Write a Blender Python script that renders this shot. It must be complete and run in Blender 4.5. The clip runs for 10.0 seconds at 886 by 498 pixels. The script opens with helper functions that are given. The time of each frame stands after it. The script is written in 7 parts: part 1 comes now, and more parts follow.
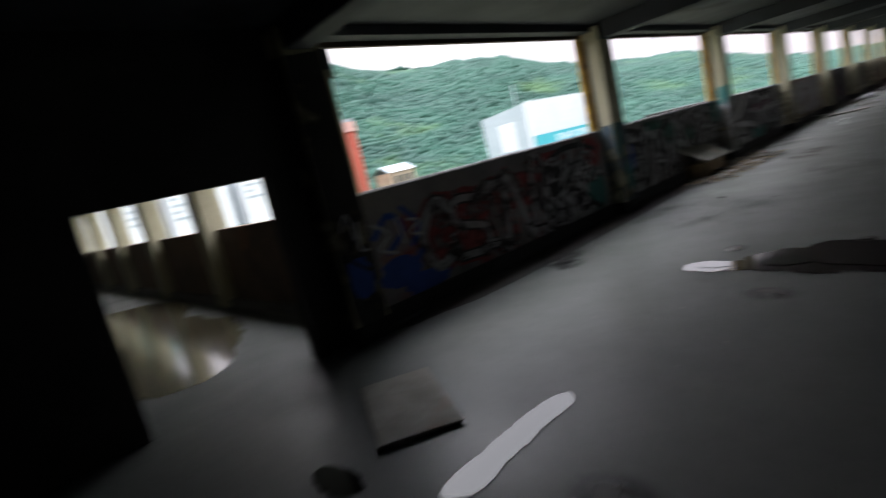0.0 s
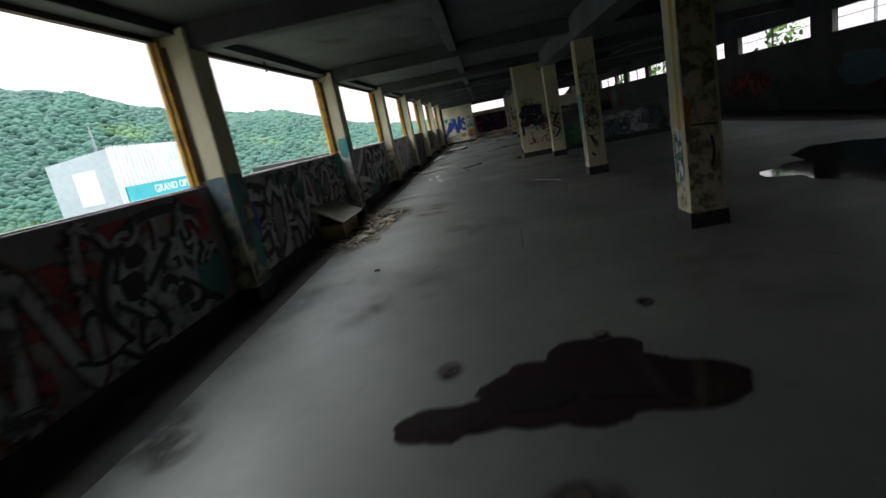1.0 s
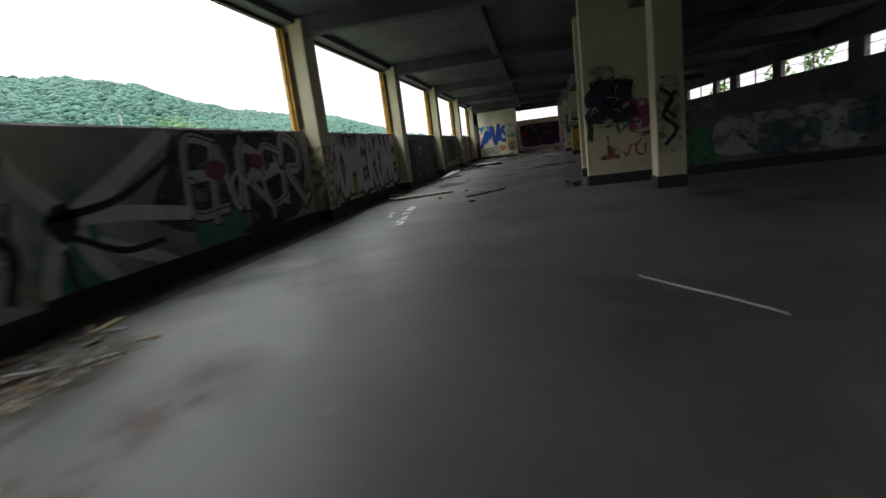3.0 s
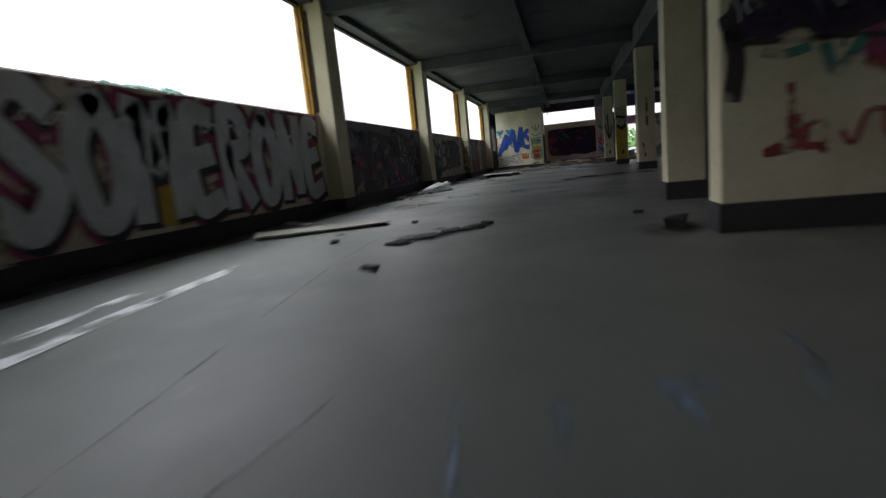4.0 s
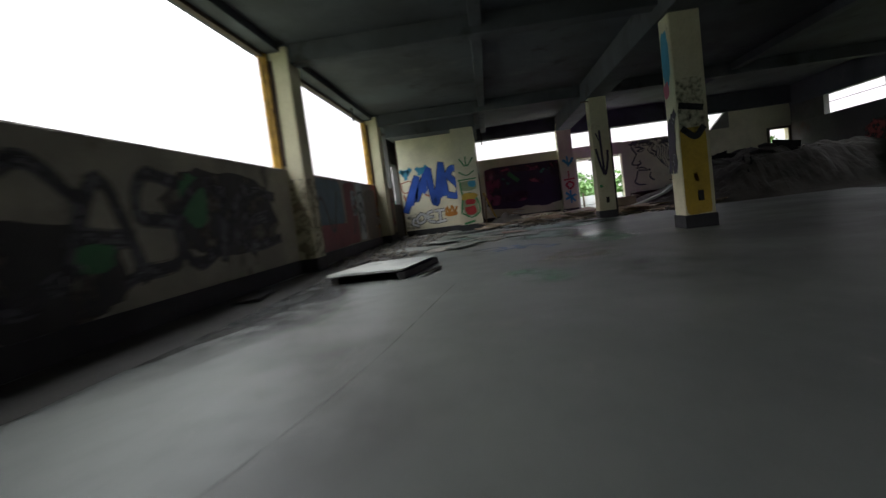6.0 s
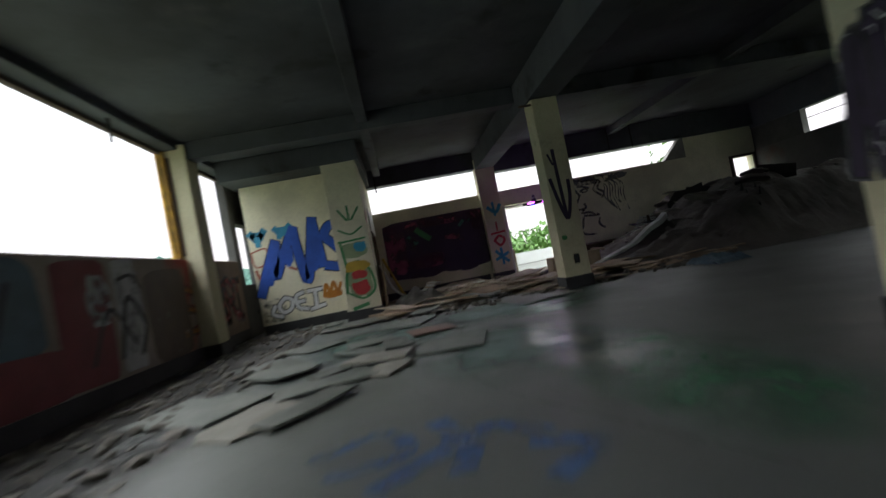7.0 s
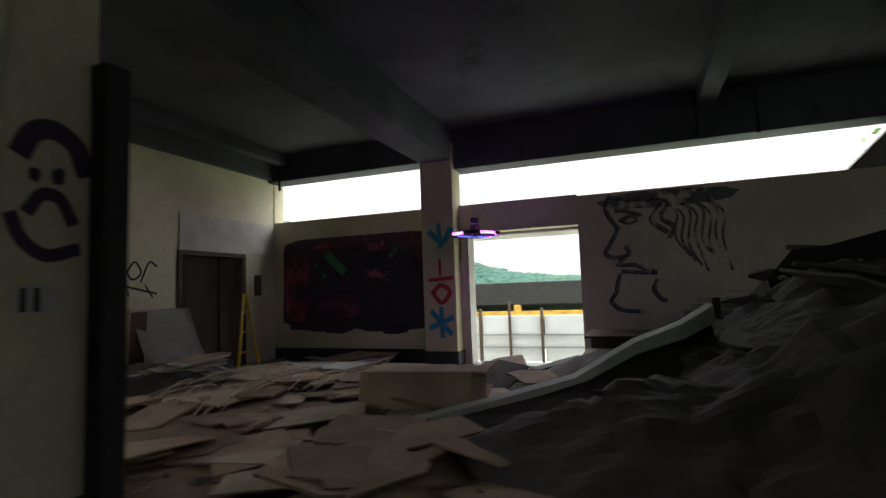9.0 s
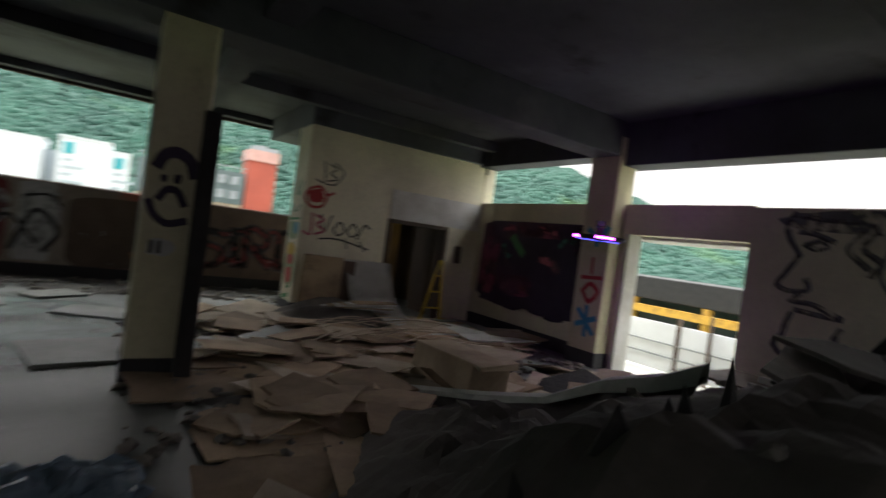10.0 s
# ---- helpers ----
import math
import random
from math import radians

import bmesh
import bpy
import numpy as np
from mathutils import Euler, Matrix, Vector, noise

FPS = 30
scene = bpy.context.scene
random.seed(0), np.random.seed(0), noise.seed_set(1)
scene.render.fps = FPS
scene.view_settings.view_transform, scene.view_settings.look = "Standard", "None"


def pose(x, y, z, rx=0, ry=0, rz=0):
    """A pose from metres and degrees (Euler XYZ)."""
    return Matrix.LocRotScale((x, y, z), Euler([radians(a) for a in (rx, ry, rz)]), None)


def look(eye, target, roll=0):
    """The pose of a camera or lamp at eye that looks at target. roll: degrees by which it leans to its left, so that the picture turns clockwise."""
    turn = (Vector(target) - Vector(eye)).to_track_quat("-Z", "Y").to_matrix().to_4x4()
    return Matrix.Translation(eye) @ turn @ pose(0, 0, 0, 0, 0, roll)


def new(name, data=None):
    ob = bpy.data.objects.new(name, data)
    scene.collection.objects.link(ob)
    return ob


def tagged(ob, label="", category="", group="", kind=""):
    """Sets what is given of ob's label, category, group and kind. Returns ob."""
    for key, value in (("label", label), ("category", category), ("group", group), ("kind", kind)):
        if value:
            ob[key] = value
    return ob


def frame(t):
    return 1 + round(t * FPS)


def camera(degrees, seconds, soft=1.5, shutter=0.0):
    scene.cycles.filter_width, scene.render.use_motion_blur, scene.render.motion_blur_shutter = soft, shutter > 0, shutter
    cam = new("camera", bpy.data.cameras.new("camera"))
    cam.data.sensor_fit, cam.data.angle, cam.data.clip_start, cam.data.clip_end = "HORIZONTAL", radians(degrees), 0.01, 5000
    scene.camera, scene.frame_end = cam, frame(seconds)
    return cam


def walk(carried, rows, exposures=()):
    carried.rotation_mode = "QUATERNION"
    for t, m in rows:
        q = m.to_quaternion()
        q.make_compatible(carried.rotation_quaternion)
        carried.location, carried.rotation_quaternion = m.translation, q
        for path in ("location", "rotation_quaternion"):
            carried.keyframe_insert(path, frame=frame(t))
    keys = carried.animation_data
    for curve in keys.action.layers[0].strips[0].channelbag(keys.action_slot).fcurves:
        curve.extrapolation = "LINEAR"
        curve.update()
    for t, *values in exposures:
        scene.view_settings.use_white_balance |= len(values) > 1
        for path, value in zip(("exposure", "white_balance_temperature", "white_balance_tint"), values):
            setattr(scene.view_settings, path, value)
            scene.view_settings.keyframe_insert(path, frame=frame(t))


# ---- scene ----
cam = camera(82.0, 10.0, soft=1.35, shutter=0.45)
# seconds, x, y, z, rx, ry, rz
PATH = [
    (0.0, 1.654, 4.376, 1.595, 80.09, 13.37, -43.35),
    (0.5, 2.579, 5.277, 1.535, 78.21, 13.49, -71.73),
    (1.0, 4.156, 5.802, 1.586, 76.38, 11.08, -85.77),
    (1.5, 5.854, 5.765, 1.528, 76.86, 8.64, -85.13),
    (2.0, 7.933, 5.554, 1.435, 77.73, 7.83, -82.95),
    (2.5, 10.200, 5.443, 1.203, 78.50, 7.70, -81.47),
    (4.0, 18.554, 5.409, 0.540, 80.68, 5.64, -76.66),
    (4.5, 21.541, 5.712, 0.607, 82.66, 5.74, -75.79),
    (5.0, 24.451, 6.022, 0.641, 84.26, 6.29, -76.62),
    (6.5, 32.268, 6.259, 0.607, 87.78, 8.93, -90.63),
    (7.0, 34.684, 5.977, 0.746, 91.21, 11.17, -94.75),
    (7.5, 36.831, 5.201, 0.907, 92.82, 11.06, -94.98),
    (8.0, 38.338, 4.026, 0.918, 94.58, 9.27, -90.88),
    (8.5, 39.462, 2.309, 0.928, 95.54, 5.60, -79.57),
    (9.0, 40.411, 1.122, 0.981, 94.63, 2.01, -68.87),
    (9.5, 41.036, 0.029, 1.029, 92.52, -2.19, -54.91),
    (10.0, 41.441, -0.893, 1.298, 89.49, -7.66, -32.94),
]
walk(cam, [(t, pose(x, y, z, rx, ry, rz)) for t, x, y, z, rx, ry, rz in PATH],
     exposures=[(0.0, 0.72, 6150, 15), (0.6, 0.70, 6150, 12), (1.2, 0.76, 6250, 9), (2.5, 0.74, 6350, 9), (4.5, 0.88, 6100, 14), (6.5, 0.92, 6250, 9), (7.5, 0.86, 6150, 6), (8.6, 0.88, 6400, 4), (10.0, 0.78, 6550, 9)])

# ---- light: an overcast evening sky, no lamps in the building ----
world = bpy.data.worlds.new("overcast_sky")
scene.world = world
world.use_nodes = True
wn, wl = world.node_tree.nodes, world.node_tree.links
wn.clear()
w_out = wn.new("ShaderNodeOutputWorld")
w_bg = wn.new("ShaderNodeBackground")
w_sky = wn.new("ShaderNodeTexSky")
w_sky.sky_type = "NISHITA"
w_sky.sun_disc = False
w_sky.sun_elevation = radians(35)
w_sky.sun_rotation = radians(20)
w_sky.air_density, w_sky.dust_density, w_sky.ozone_density = 1.0, 5.0, 1.0
w_mix = wn.new("ShaderNodeMix")
w_mix.data_type = "RGBA"
w_mix.inputs[0].default_value = 0.93
# cloud cover: dimmer and faintly pink at the horizon, brighter towards the zenith
w_dir = wn.new("ShaderNodeTexCoord")
w_xyz = wn.new("ShaderNodeSeparateXYZ")
wl.new(w_dir.outputs["Generated"], w_xyz.inputs[0])
w_up = wn.new("ShaderNodeMath")
w_up.operation, w_up.use_clamp = "MULTIPLY", True
w_up.inputs[1].default_value = 1.0
wl.new(w_xyz.outputs["Z"], w_up.inputs[0])
w_bend = wn.new("ShaderNodeMath")
w_bend.operation = "POWER"
w_bend.inputs[1].default_value = 1.8
wl.new(w_up.outputs[0], w_bend.inputs[0])
w_cloud = wn.new("ShaderNodeMix")
w_cloud.data_type = "RGBA"
w_cloud.inputs[6].default_value = (7.6, 6.95, 7.1, 1)
w_cloud.inputs[7].default_value = (56.0, 58.0, 58.5, 1)
wl.new(w_bend.outputs[0], w_cloud.inputs[0])
wl.new(w_cloud.outputs[2], w_mix.inputs[7])
wl.new(w_sky.outputs[0], w_mix.inputs[6])
wl.new(w_mix.outputs[2], w_bg.inputs["Color"])
w_bg.inputs["Strength"].default_value = 0.1
wl.new(w_bg.outputs[0], w_out.inputs["Surface"])
sun_data = bpy.data.lights.new("sun", "SUN")
sun_data.energy, sun_data.angle, sun_data.color = 0.85, radians(25), (1.0, 0.97, 0.92)
sun = new("sun", sun_data)
sun.matrix_world = look((0, 0, 40), (-12, -28, 0))

# ---- materials ----
def mat(name, base, rough=0.8, dark=None, scale=3.0, amount=0.5, fine=40.0, fine_amount=0.25, bump=0.3,
        bump_fine=30.0, metal=0.0, vary=0.0, stains=(), rough_vary=0.15, emit=None, stretch=(1, 1, 1), space="Object", worn=None, fade=False):
    """Two scales of noise between base and a darker tone, optional stain layers (colour, scale, low, high), fine relief."""
    m = bpy.data.materials.new(name)
    m.use_nodes = True
    n, l = m.node_tree.nodes, m.node_tree.links
    n.clear()
    out = n.new("ShaderNodeOutputMaterial")
    b = n.new("ShaderNodeBsdfPrincipled")
    l.new(b.outputs[0], out.inputs[0])
    geo = n.new("ShaderNodeNewGeometry") if space == "World" else n.new("ShaderNodeTexCoord")
    source = geo.outputs["Position"] if space == "World" else geo.outputs["Object"]
    mp = n.new("ShaderNodeMapping")
    mp.inputs["Scale"].default_value = stretch
    l.new(source, mp.inputs[0])

    def tex(s, detail=6.0, rough_=0.6, off=0.0):
        t = n.new("ShaderNodeTexNoise")
        t.inputs["Scale"].default_value, t.inputs["Detail"].default_value, t.inputs["Roughness"].default_value = s, detail, rough_
        if off:
            mv = n.new("ShaderNodeVectorMath")
            mv.inputs[1].default_value = (off, off * 1.7, off * 0.6)
            l.new(mp.outputs[0], mv.inputs[0])
            l.new(mv.outputs[0], t.inputs["Vector"])
        else:
            l.new(mp.outputs[0], t.inputs["Vector"])
        return t.outputs["Fac"]

    def ramp(fac, lo, hi):
        r = n.new("ShaderNodeMapRange")
        r.interpolation_type = "SMOOTHSTEP"
        r.inputs["From Min"].default_value, r.inputs["From Max"].default_value = lo, hi
        l.new(fac, r.inputs["Value"])
        return r.outputs[0]

    def mix(fac, a, c, mode="MIX"):
        x = n.new("ShaderNodeMix")
        x.data_type, x.blend_type = "RGBA", mode
        if isinstance(fac, float):
            x.inputs[0].default_value = fac
        else:
            l.new(fac, x.inputs[0])
        for k, s in ((6, a), (7, c)):
            if isinstance(s, tuple):
                x.inputs[k].default_value = (*s[:3], 1)
            else:
                l.new(s, x.inputs[k])
        return x.outputs[2]

    def times(fac, k):
        x = n.new("ShaderNodeMath")
        x.operation = "MULTIPLY"
        x.inputs[1].default_value = k
        l.new(fac, x.inputs[0])
        return x.outputs[0]

    dark = dark or tuple(c * 0.55 for c in base)
    big = times(ramp(tex(scale), 0.35, 0.68), amount)
    col = mix(big, tuple(base), tuple(dark))
    small = tex(fine, 4.0, 0.7, 3.1)
    col = mix(times(ramp(small, 0.4, 0.75), fine_amount), col, tuple(c * 0.5 for c in base))
    for i, (c, s, lo, hi) in enumerate(stains):
        col = mix(ramp(tex(s, 5.0, 0.55, 7.3 + 5.1 * i), lo, hi), col, tuple(c))
    if vary:
        oi = n.new("ShaderNodeObjectInfo")
        hs = n.new("ShaderNodeHueSaturation")
        r = n.new("ShaderNodeMapRange")
        r.inputs["To Min"].default_value, r.inputs["To Max"].default_value = 1 - vary, 1 + vary
        l.new(oi.outputs["Random"], r.inputs["Value"])
        l.new(r.outputs[0], hs.inputs["Value"])
        l.new(col, hs.inputs["Color"])
        col = hs.outputs[0]
    l.new(col, b.inputs["Base Color"])
    rr = n.new("ShaderNodeMapRange")
    rr.inputs["To Min"].default_value, rr.inputs["To Max"].default_value = max(rough - rough_vary, 0.03), min(rough + rough_vary, 1)
    l.new(tex(scale * 2.3, 4.0, 0.6, 11.0), rr.inputs["Value"])
    l.new(rr.outputs[0], b.inputs["Roughness"])
    b.inputs["Metallic"].default_value = metal
    if bump:
        bp = n.new("ShaderNodeBump")
        bp.inputs["Strength"].default_value, bp.inputs["Distance"].default_value = bump, 0.01
        l.new(tex(bump_fine, 5.0, 0.65, 1.7), bp.inputs["Height"])
        l.new(bp.outputs[0], b.inputs["Normal"])
    if worn:
        hole = ramp(tex(worn[0], 6.0, 0.6, 23.0), worn[1], worn[2])
        if fade:
            gen = n.new("ShaderNodeTexCoord")
            away = n.new("ShaderNodeVectorMath")
            away.operation = "DISTANCE"
            flat = n.new("ShaderNodeVectorMath")
            flat.operation = "MULTIPLY"
            flat.inputs[1].default_value = (1, 1, 0)
            away.inputs[1].default_value = (0.5, 0.5, 0)
            l.new(gen.outputs["Generated"], flat.inputs[0])
            l.new(flat.outputs[0], away.inputs[0])
            soft = n.new("ShaderNodeMapRange")
            soft.interpolation_type = "SMOOTHSTEP"
            soft.inputs["From Min"].default_value, soft.inputs["From Max"].default_value = 0.48, 0.12
            l.new(away.outputs["Value"], soft.inputs["Value"])
            both = n.new("ShaderNodeMath")
            both.operation = "MULTIPLY"
            l.new(soft.outputs[0], both.inputs[0])
            l.new(hole, both.inputs[1])
            hole = both.outputs[0]
        l.new(hole, b.inputs["Alpha"])
    if emit:
        b.inputs["Emission Color"].default_value = (*emit[:3], 1)
        b.inputs["Emission Strength"].default_value = emit[3]
    return m


M_FLOOR = mat("screed_floor", (0.158, 0.168, 0.153), 0.46, dark=(0.097, 0.107, 0.100), scale=0.35, amount=0.9, fine=9.0, fine_amount=0.2, bump=0.15,
              bump_fine=14.0, stains=(((0.145, 0.155, 0.145), 0.22, 0.54, 0.72), ((0.085, 0.08, 0.075), 0.9, 0.64, 0.84), ((0.26, 0.235, 0.205), 0.6, 0.62, 0.8), ((0.10, 0.095, 0.09), 2.6, 0.68, 0.80), ((0.25, 0.24, 0.22), 5.0, 0.68, 0.78)), rough_vary=0.24)
M_CEIL = mat("dark_ceiling", (0.088, 0.097, 0.115), 0.8, dark=(0.04, 0.042, 0.047), scale=0.5, amount=0.9, fine=6.0, bump=0.3, bump_fine=8.0,
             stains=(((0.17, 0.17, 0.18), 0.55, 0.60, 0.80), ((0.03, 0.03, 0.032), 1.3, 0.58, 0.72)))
M_PLASTER = mat("cream_plaster", (0.62, 0.58, 0.40), 0.85, dark=(0.46, 0.41, 0.26), scale=1.6, amount=0.6, fine=25.0, bump=0.3,
                stains=(((0.20, 0.18, 0.13), 2.2, 0.66, 0.85),), space="World")
M_BLACK = mat("black_plinth_paint", (0.035, 0.035, 0.037), 0.7, scale=3.0, amount=0.6, bump=0.3, stains=(((0.09, 0.085, 0.075), 3.0, 0.68, 0.8),), space="World")
M_YELLOW = mat("yellow_steel_frame", (0.60, 0.34, 0.04), 0.6, dark=(0.22, 0.12, 0.03), scale=6.0, amount=0.7, fine=50.0, bump=0.25,
               stains=(((0.10, 0.05, 0.025), 7.0, 0.62, 0.74),), space="World")
M_CREAM = mat("pale_wall", (0.80, 0.75, 0.57), 0.8, dark=(0.44, 0.40, 0.30), scale=0.9, amount=0.55, fine=20.0, bump=0.25, space="World")
M_GREYWALL = mat("grey_wall", (0.30, 0.29, 0.27), 0.85, dark=(0.18, 0.17, 0.16), scale=1.1, amount=0.7, fine=20.0, bump=0.3,
                 stains=(((0.08, 0.08, 0.08), 1.4, 0.60, 0.78),), space="World")
M_DARKWALL = mat("dark_wall", (0.10, 0.097, 0.092), 0.85, dark=(0.045, 0.045, 0.045), scale=1.0, amount=0.8, fine=15.0, bump=0.3, space="World")
M_GROUND = mat("outside_ground", (0.16, 0.17, 0.11), 0.9, dark=(0.08, 0.10, 0.05), scale=0.05, amount=0.8, fine=1.0, bump=0.0, space="World")
M_WOODS = mat("hill_woods", (0.016, 0.070, 0.046), 0.9, dark=(0.010, 0.042, 0.032), scale=0.05, amount=0.8, fine=0.5, fine_amount=0.5, bump=0.0,
              stains=(((0.045, 0.100, 0.034), 0.03, 0.56, 0.75),), space="World")
M_RUST = mat("rusted_steel", (0.10, 0.065, 0.045), 0.75, dark=(0.05, 0.035, 0.03), scale=8.0, amount=0.8, fine=60.0, bump=0.4, metal=0.2, space="World")
M_WHITE = mat("flaking_white_paint", (0.62, 0.61, 0.57), 0.7, dark=(0.42, 0.40, 0.35), scale=3.0, amount=0.7, fine=30.0, bump=0.3,
              stains=(((0.22, 0.18, 0.13), 4.0, 0.66, 0.78),), space="World")
M_BROWN = mat("dark_timber", (0.11, 0.075, 0.05), 0.7, dark=(0.05, 0.035, 0.025), scale=3.0, amount=0.8, fine=40.0, bump=0.35, stretch=(1, 1, 0.2), space="World")
M_OCHRE = mat("ochre_timber", (0.55, 0.36, 0.10), 0.65, dark=(0.16, 0.10, 0.04), scale=2.5, amount=0.8, fine=30.0, bump=0.2, stretch=(1, 3, 0.3), space="World")


def wall_paint(name, base, dark, *sprays, scale=1.1):
    """Old wall paint with sprayed clouds of colour."""
    return mat(name, base, 0.8, dark=dark, scale=scale, amount=0.85, fine=18.0, fine_amount=0.3, bump=0.35,
               stains=tuple((c, s, lo, lo + 0.10) for c, s, lo in sprays), space="World")


M_BAY = [
    wall_paint("parapet_red_grey", (0.348, 0.326, 0.312), (0.160, 0.160, 0.167), ((0.36, 0.05, 0.05), 0.75, 0.55), ((0.06, 0.09, 0.22), 0.8, 0.62), ((0.40, 0.39, 0.37), 1.6, 0.64)),
    wall_paint("parapet_dark_grey", (0.345, 0.338, 0.323), (0.120, 0.120, 0.128), ((0.44, 0.43, 0.41), 1.3, 0.60), ((0.05, 0.07, 0.16), 0.9, 0.66)),
    wall_paint("parapet_grey_teal", (0.420, 0.406, 0.392), (0.154, 0.154, 0.154), ((0.06, 0.24, 0.21), 0.7, 0.60), ((0.48, 0.46, 0.43), 1.2, 0.60)),
    wall_paint("parapet_cream", (0.62, 0.56, 0.43), (0.45, 0.39, 0.28), ((0.62, 0.42, 0.10), 0.6, 0.66), ((0.50, 0.24, 0.28), 0.8, 0.66)),
    wall_paint("parapet_black", (0.200, 0.182, 0.200), (0.11, 0.10, 0.112), ((0.48, 0.42, 0.33), 0.9, 0.60), ((0.45, 0.08, 0.19), 1.5, 0.64)),
    wall_paint("parapet_faded_grey", (0.460, 0.425, 0.333), (0.253, 0.241, 0.196), ((0.08, 0.20, 0.09), 0.8, 0.63), ((0.13, 0.12, 0.11), 1.4, 0.60)),
    wall_paint("parapet_patchwork", (0.364, 0.312, 0.260), (0.182, 0.156, 0.130), ((0.40, 0.08, 0.055), 0.6, 0.58), ((0.45, 0.22, 0.08), 0.9, 0.66)),
    wall_paint("parapet_brown", (0.25, 0.18, 0.13), (0.12, 0.09, 0.07), ((0.45, 0.19, 0.08), 1.0, 0.62)),
]
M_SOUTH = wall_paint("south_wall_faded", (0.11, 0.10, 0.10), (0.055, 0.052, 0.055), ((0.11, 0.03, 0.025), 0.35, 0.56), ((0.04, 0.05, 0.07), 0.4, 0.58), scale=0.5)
M_LOW = wall_paint("low_wall_painted", (0.18, 0.18, 0.17), (0.06, 0.06, 0.06), ((0.05, 0.16, 0.08), 0.7, 0.62), ((0.03, 0.03, 0.03), 1.0, 0.58))


def spray(name, c, rough=0.6):
    return mat(name, c, rough, dark=tuple(x * 0.6 for x in c), scale=3.0, amount=0.6, fine=25.0, fine_amount=0.35, bump=0.15, space="World")


P_WHITE, P_GREY, P_BLACK = spray("spray_white", (0.74, 0.74, 0.74)), spray("spray_grey", (0.58, 0.58, 0.59)), spray("spray_black", (0.02, 0.02, 0.022))
P_BLUE, P_CYAN, P_RED = spray("spray_blue", (0.025, 0.10, 0.50)), spray("spray_cyan", (0.05, 0.30, 0.48)), spray("spray_red", (0.45, 0.035, 0.04))
P_PINK, P_GREEN, P_ORANGE = spray("spray_pink", (0.50, 0.09, 0.17)), spray("spray_green", (0.06, 0.25, 0.09)), spray("spray_orange", (0.55, 0.22, 0.03))
P_TEAL, P_PURPLE, P_YELLOW = spray("spray_teal", (0.06, 0.27, 0.24)), spray("spray_purple", (0.04, 0.022, 0.06)), spray("spray_yellow", (0.52, 0.35, 0.04))
P_MAROON, P_SALMON, P_OLIVE = spray("spray_maroon", (0.26, 0.05, 0.12)), spray("spray_salmon", (0.42, 0.14, 0.09)), spray("spray_pale_green", (0.28, 0.35, 0.20))
M_WATER = mat("standing_water", (0.02, 0.019, 0.017), 0.06, scale=2.0, amount=0.3, fine=20.0, bump=0.04, bump_fine=5.0, rough_vary=0.03)
M_DAMP = mat("damp_stain", (0.07, 0.06, 0.055), 0.3, dark=(0.045, 0.04, 0.04), scale=2.0, amount=0.8, fine=18.0, bump=0.1, rough_vary=0.2, space="World", worn=(5.0, 0.15, 0.55), fade=True)
M_MAROON = mat("dark_red_spill", (0.026, 0.016, 0.018), 0.07, dark=(0.018, 0.012, 0.013), scale=2.5, amount=0.8, fine=18.0, bump=0.03, rough_vary=0.08, space="World")
M_FOOT = mat("wall_foot_dark", (0.06, 0.056, 0.05), 0.9, dark=(0.035, 0.033, 0.03), scale=2.0, amount=0.8, fine=30.0, bump=0.5, space="World")
M_BOARD = mat("plasterboard", (0.46, 0.38, 0.285), 0.85, dark=(0.30, 0.245, 0.18), scale=2.5, amount=0.8, fine=25.0, bump=0.25, vary=0.25, stains=(((0.13, 0.10, 0.075), 3.0, 0.60, 0.75),))
M_CARD = mat("brown_hardboard", (0.36, 0.26, 0.165), 0.85, dark=(0.21, 0.15, 0.10), scale=2.5, amount=0.8, fine=25.0, bump=0.25, vary=0.35, stains=(((0.30, 0.25, 0.19), 2.0, 0.64, 0.75),))
M_PALE = mat("pale_sheet", (0.58, 0.59, 0.55), 0.7, dark=(0.33, 0.34, 0.32), scale=1.8, amount=0.7, fine=25.0, bump=0.2, vary=0.12, stains=(((0.2, 0.18, 0.15), 2.6, 0.66, 0.8),))
M_CHAR = mat("charred_wood", (0.022, 0.02, 0.018), 0.8, dark=(0.01, 0.01, 0.01), scale=6.0, amount=0.7, fine=50.0, bump=0.7, bump_fine=20.0)
M_RUBBLE = mat("dark_rubble", (0.20, 0.18, 0.155), 0.9, dark=(0.09, 0.082, 0.072), scale=2.5, amount=0.9, fine=15.0, bump=0.7, bump_fine=12.0, stains=(((0.18, 0.15, 0.11), 3.0, 0.64, 0.74),))
M_PLASTIC = mat("white_plastic_film", (0.66, 0.67, 0.68), 0.35, scale=8.0, amount=0.25, fine=30.0, bump=0.3, bump_fine=14.0)
M_CONC = mat("outside_concrete", (0.42, 0.41, 0.38), 0.85, scale=0.8, amount=0.6, fine=10.0, bump=0.2, space="World")
M_SHED = mat("white_cladding", (0.62, 0.64, 0.66), 0.6, dark=(0.52, 0.54, 0.56), scale=0.15, amount=0.5, fine=1.5, bump=0.0, space="World")
M_SHEDG = mat("grey_cladding", (0.36, 0.41, 0.44), 0.6, dark=(0.28, 0.33, 0.36), scale=0.2, amount=0.5, fine=1.5, bump=0.0, space="World")
M_TEALB = mat("teal_fascia", (0.03, 0.30, 0.34), 0.5, scale=0.3, amount=0.3, fine=2.0, bump=0.0, space="World")
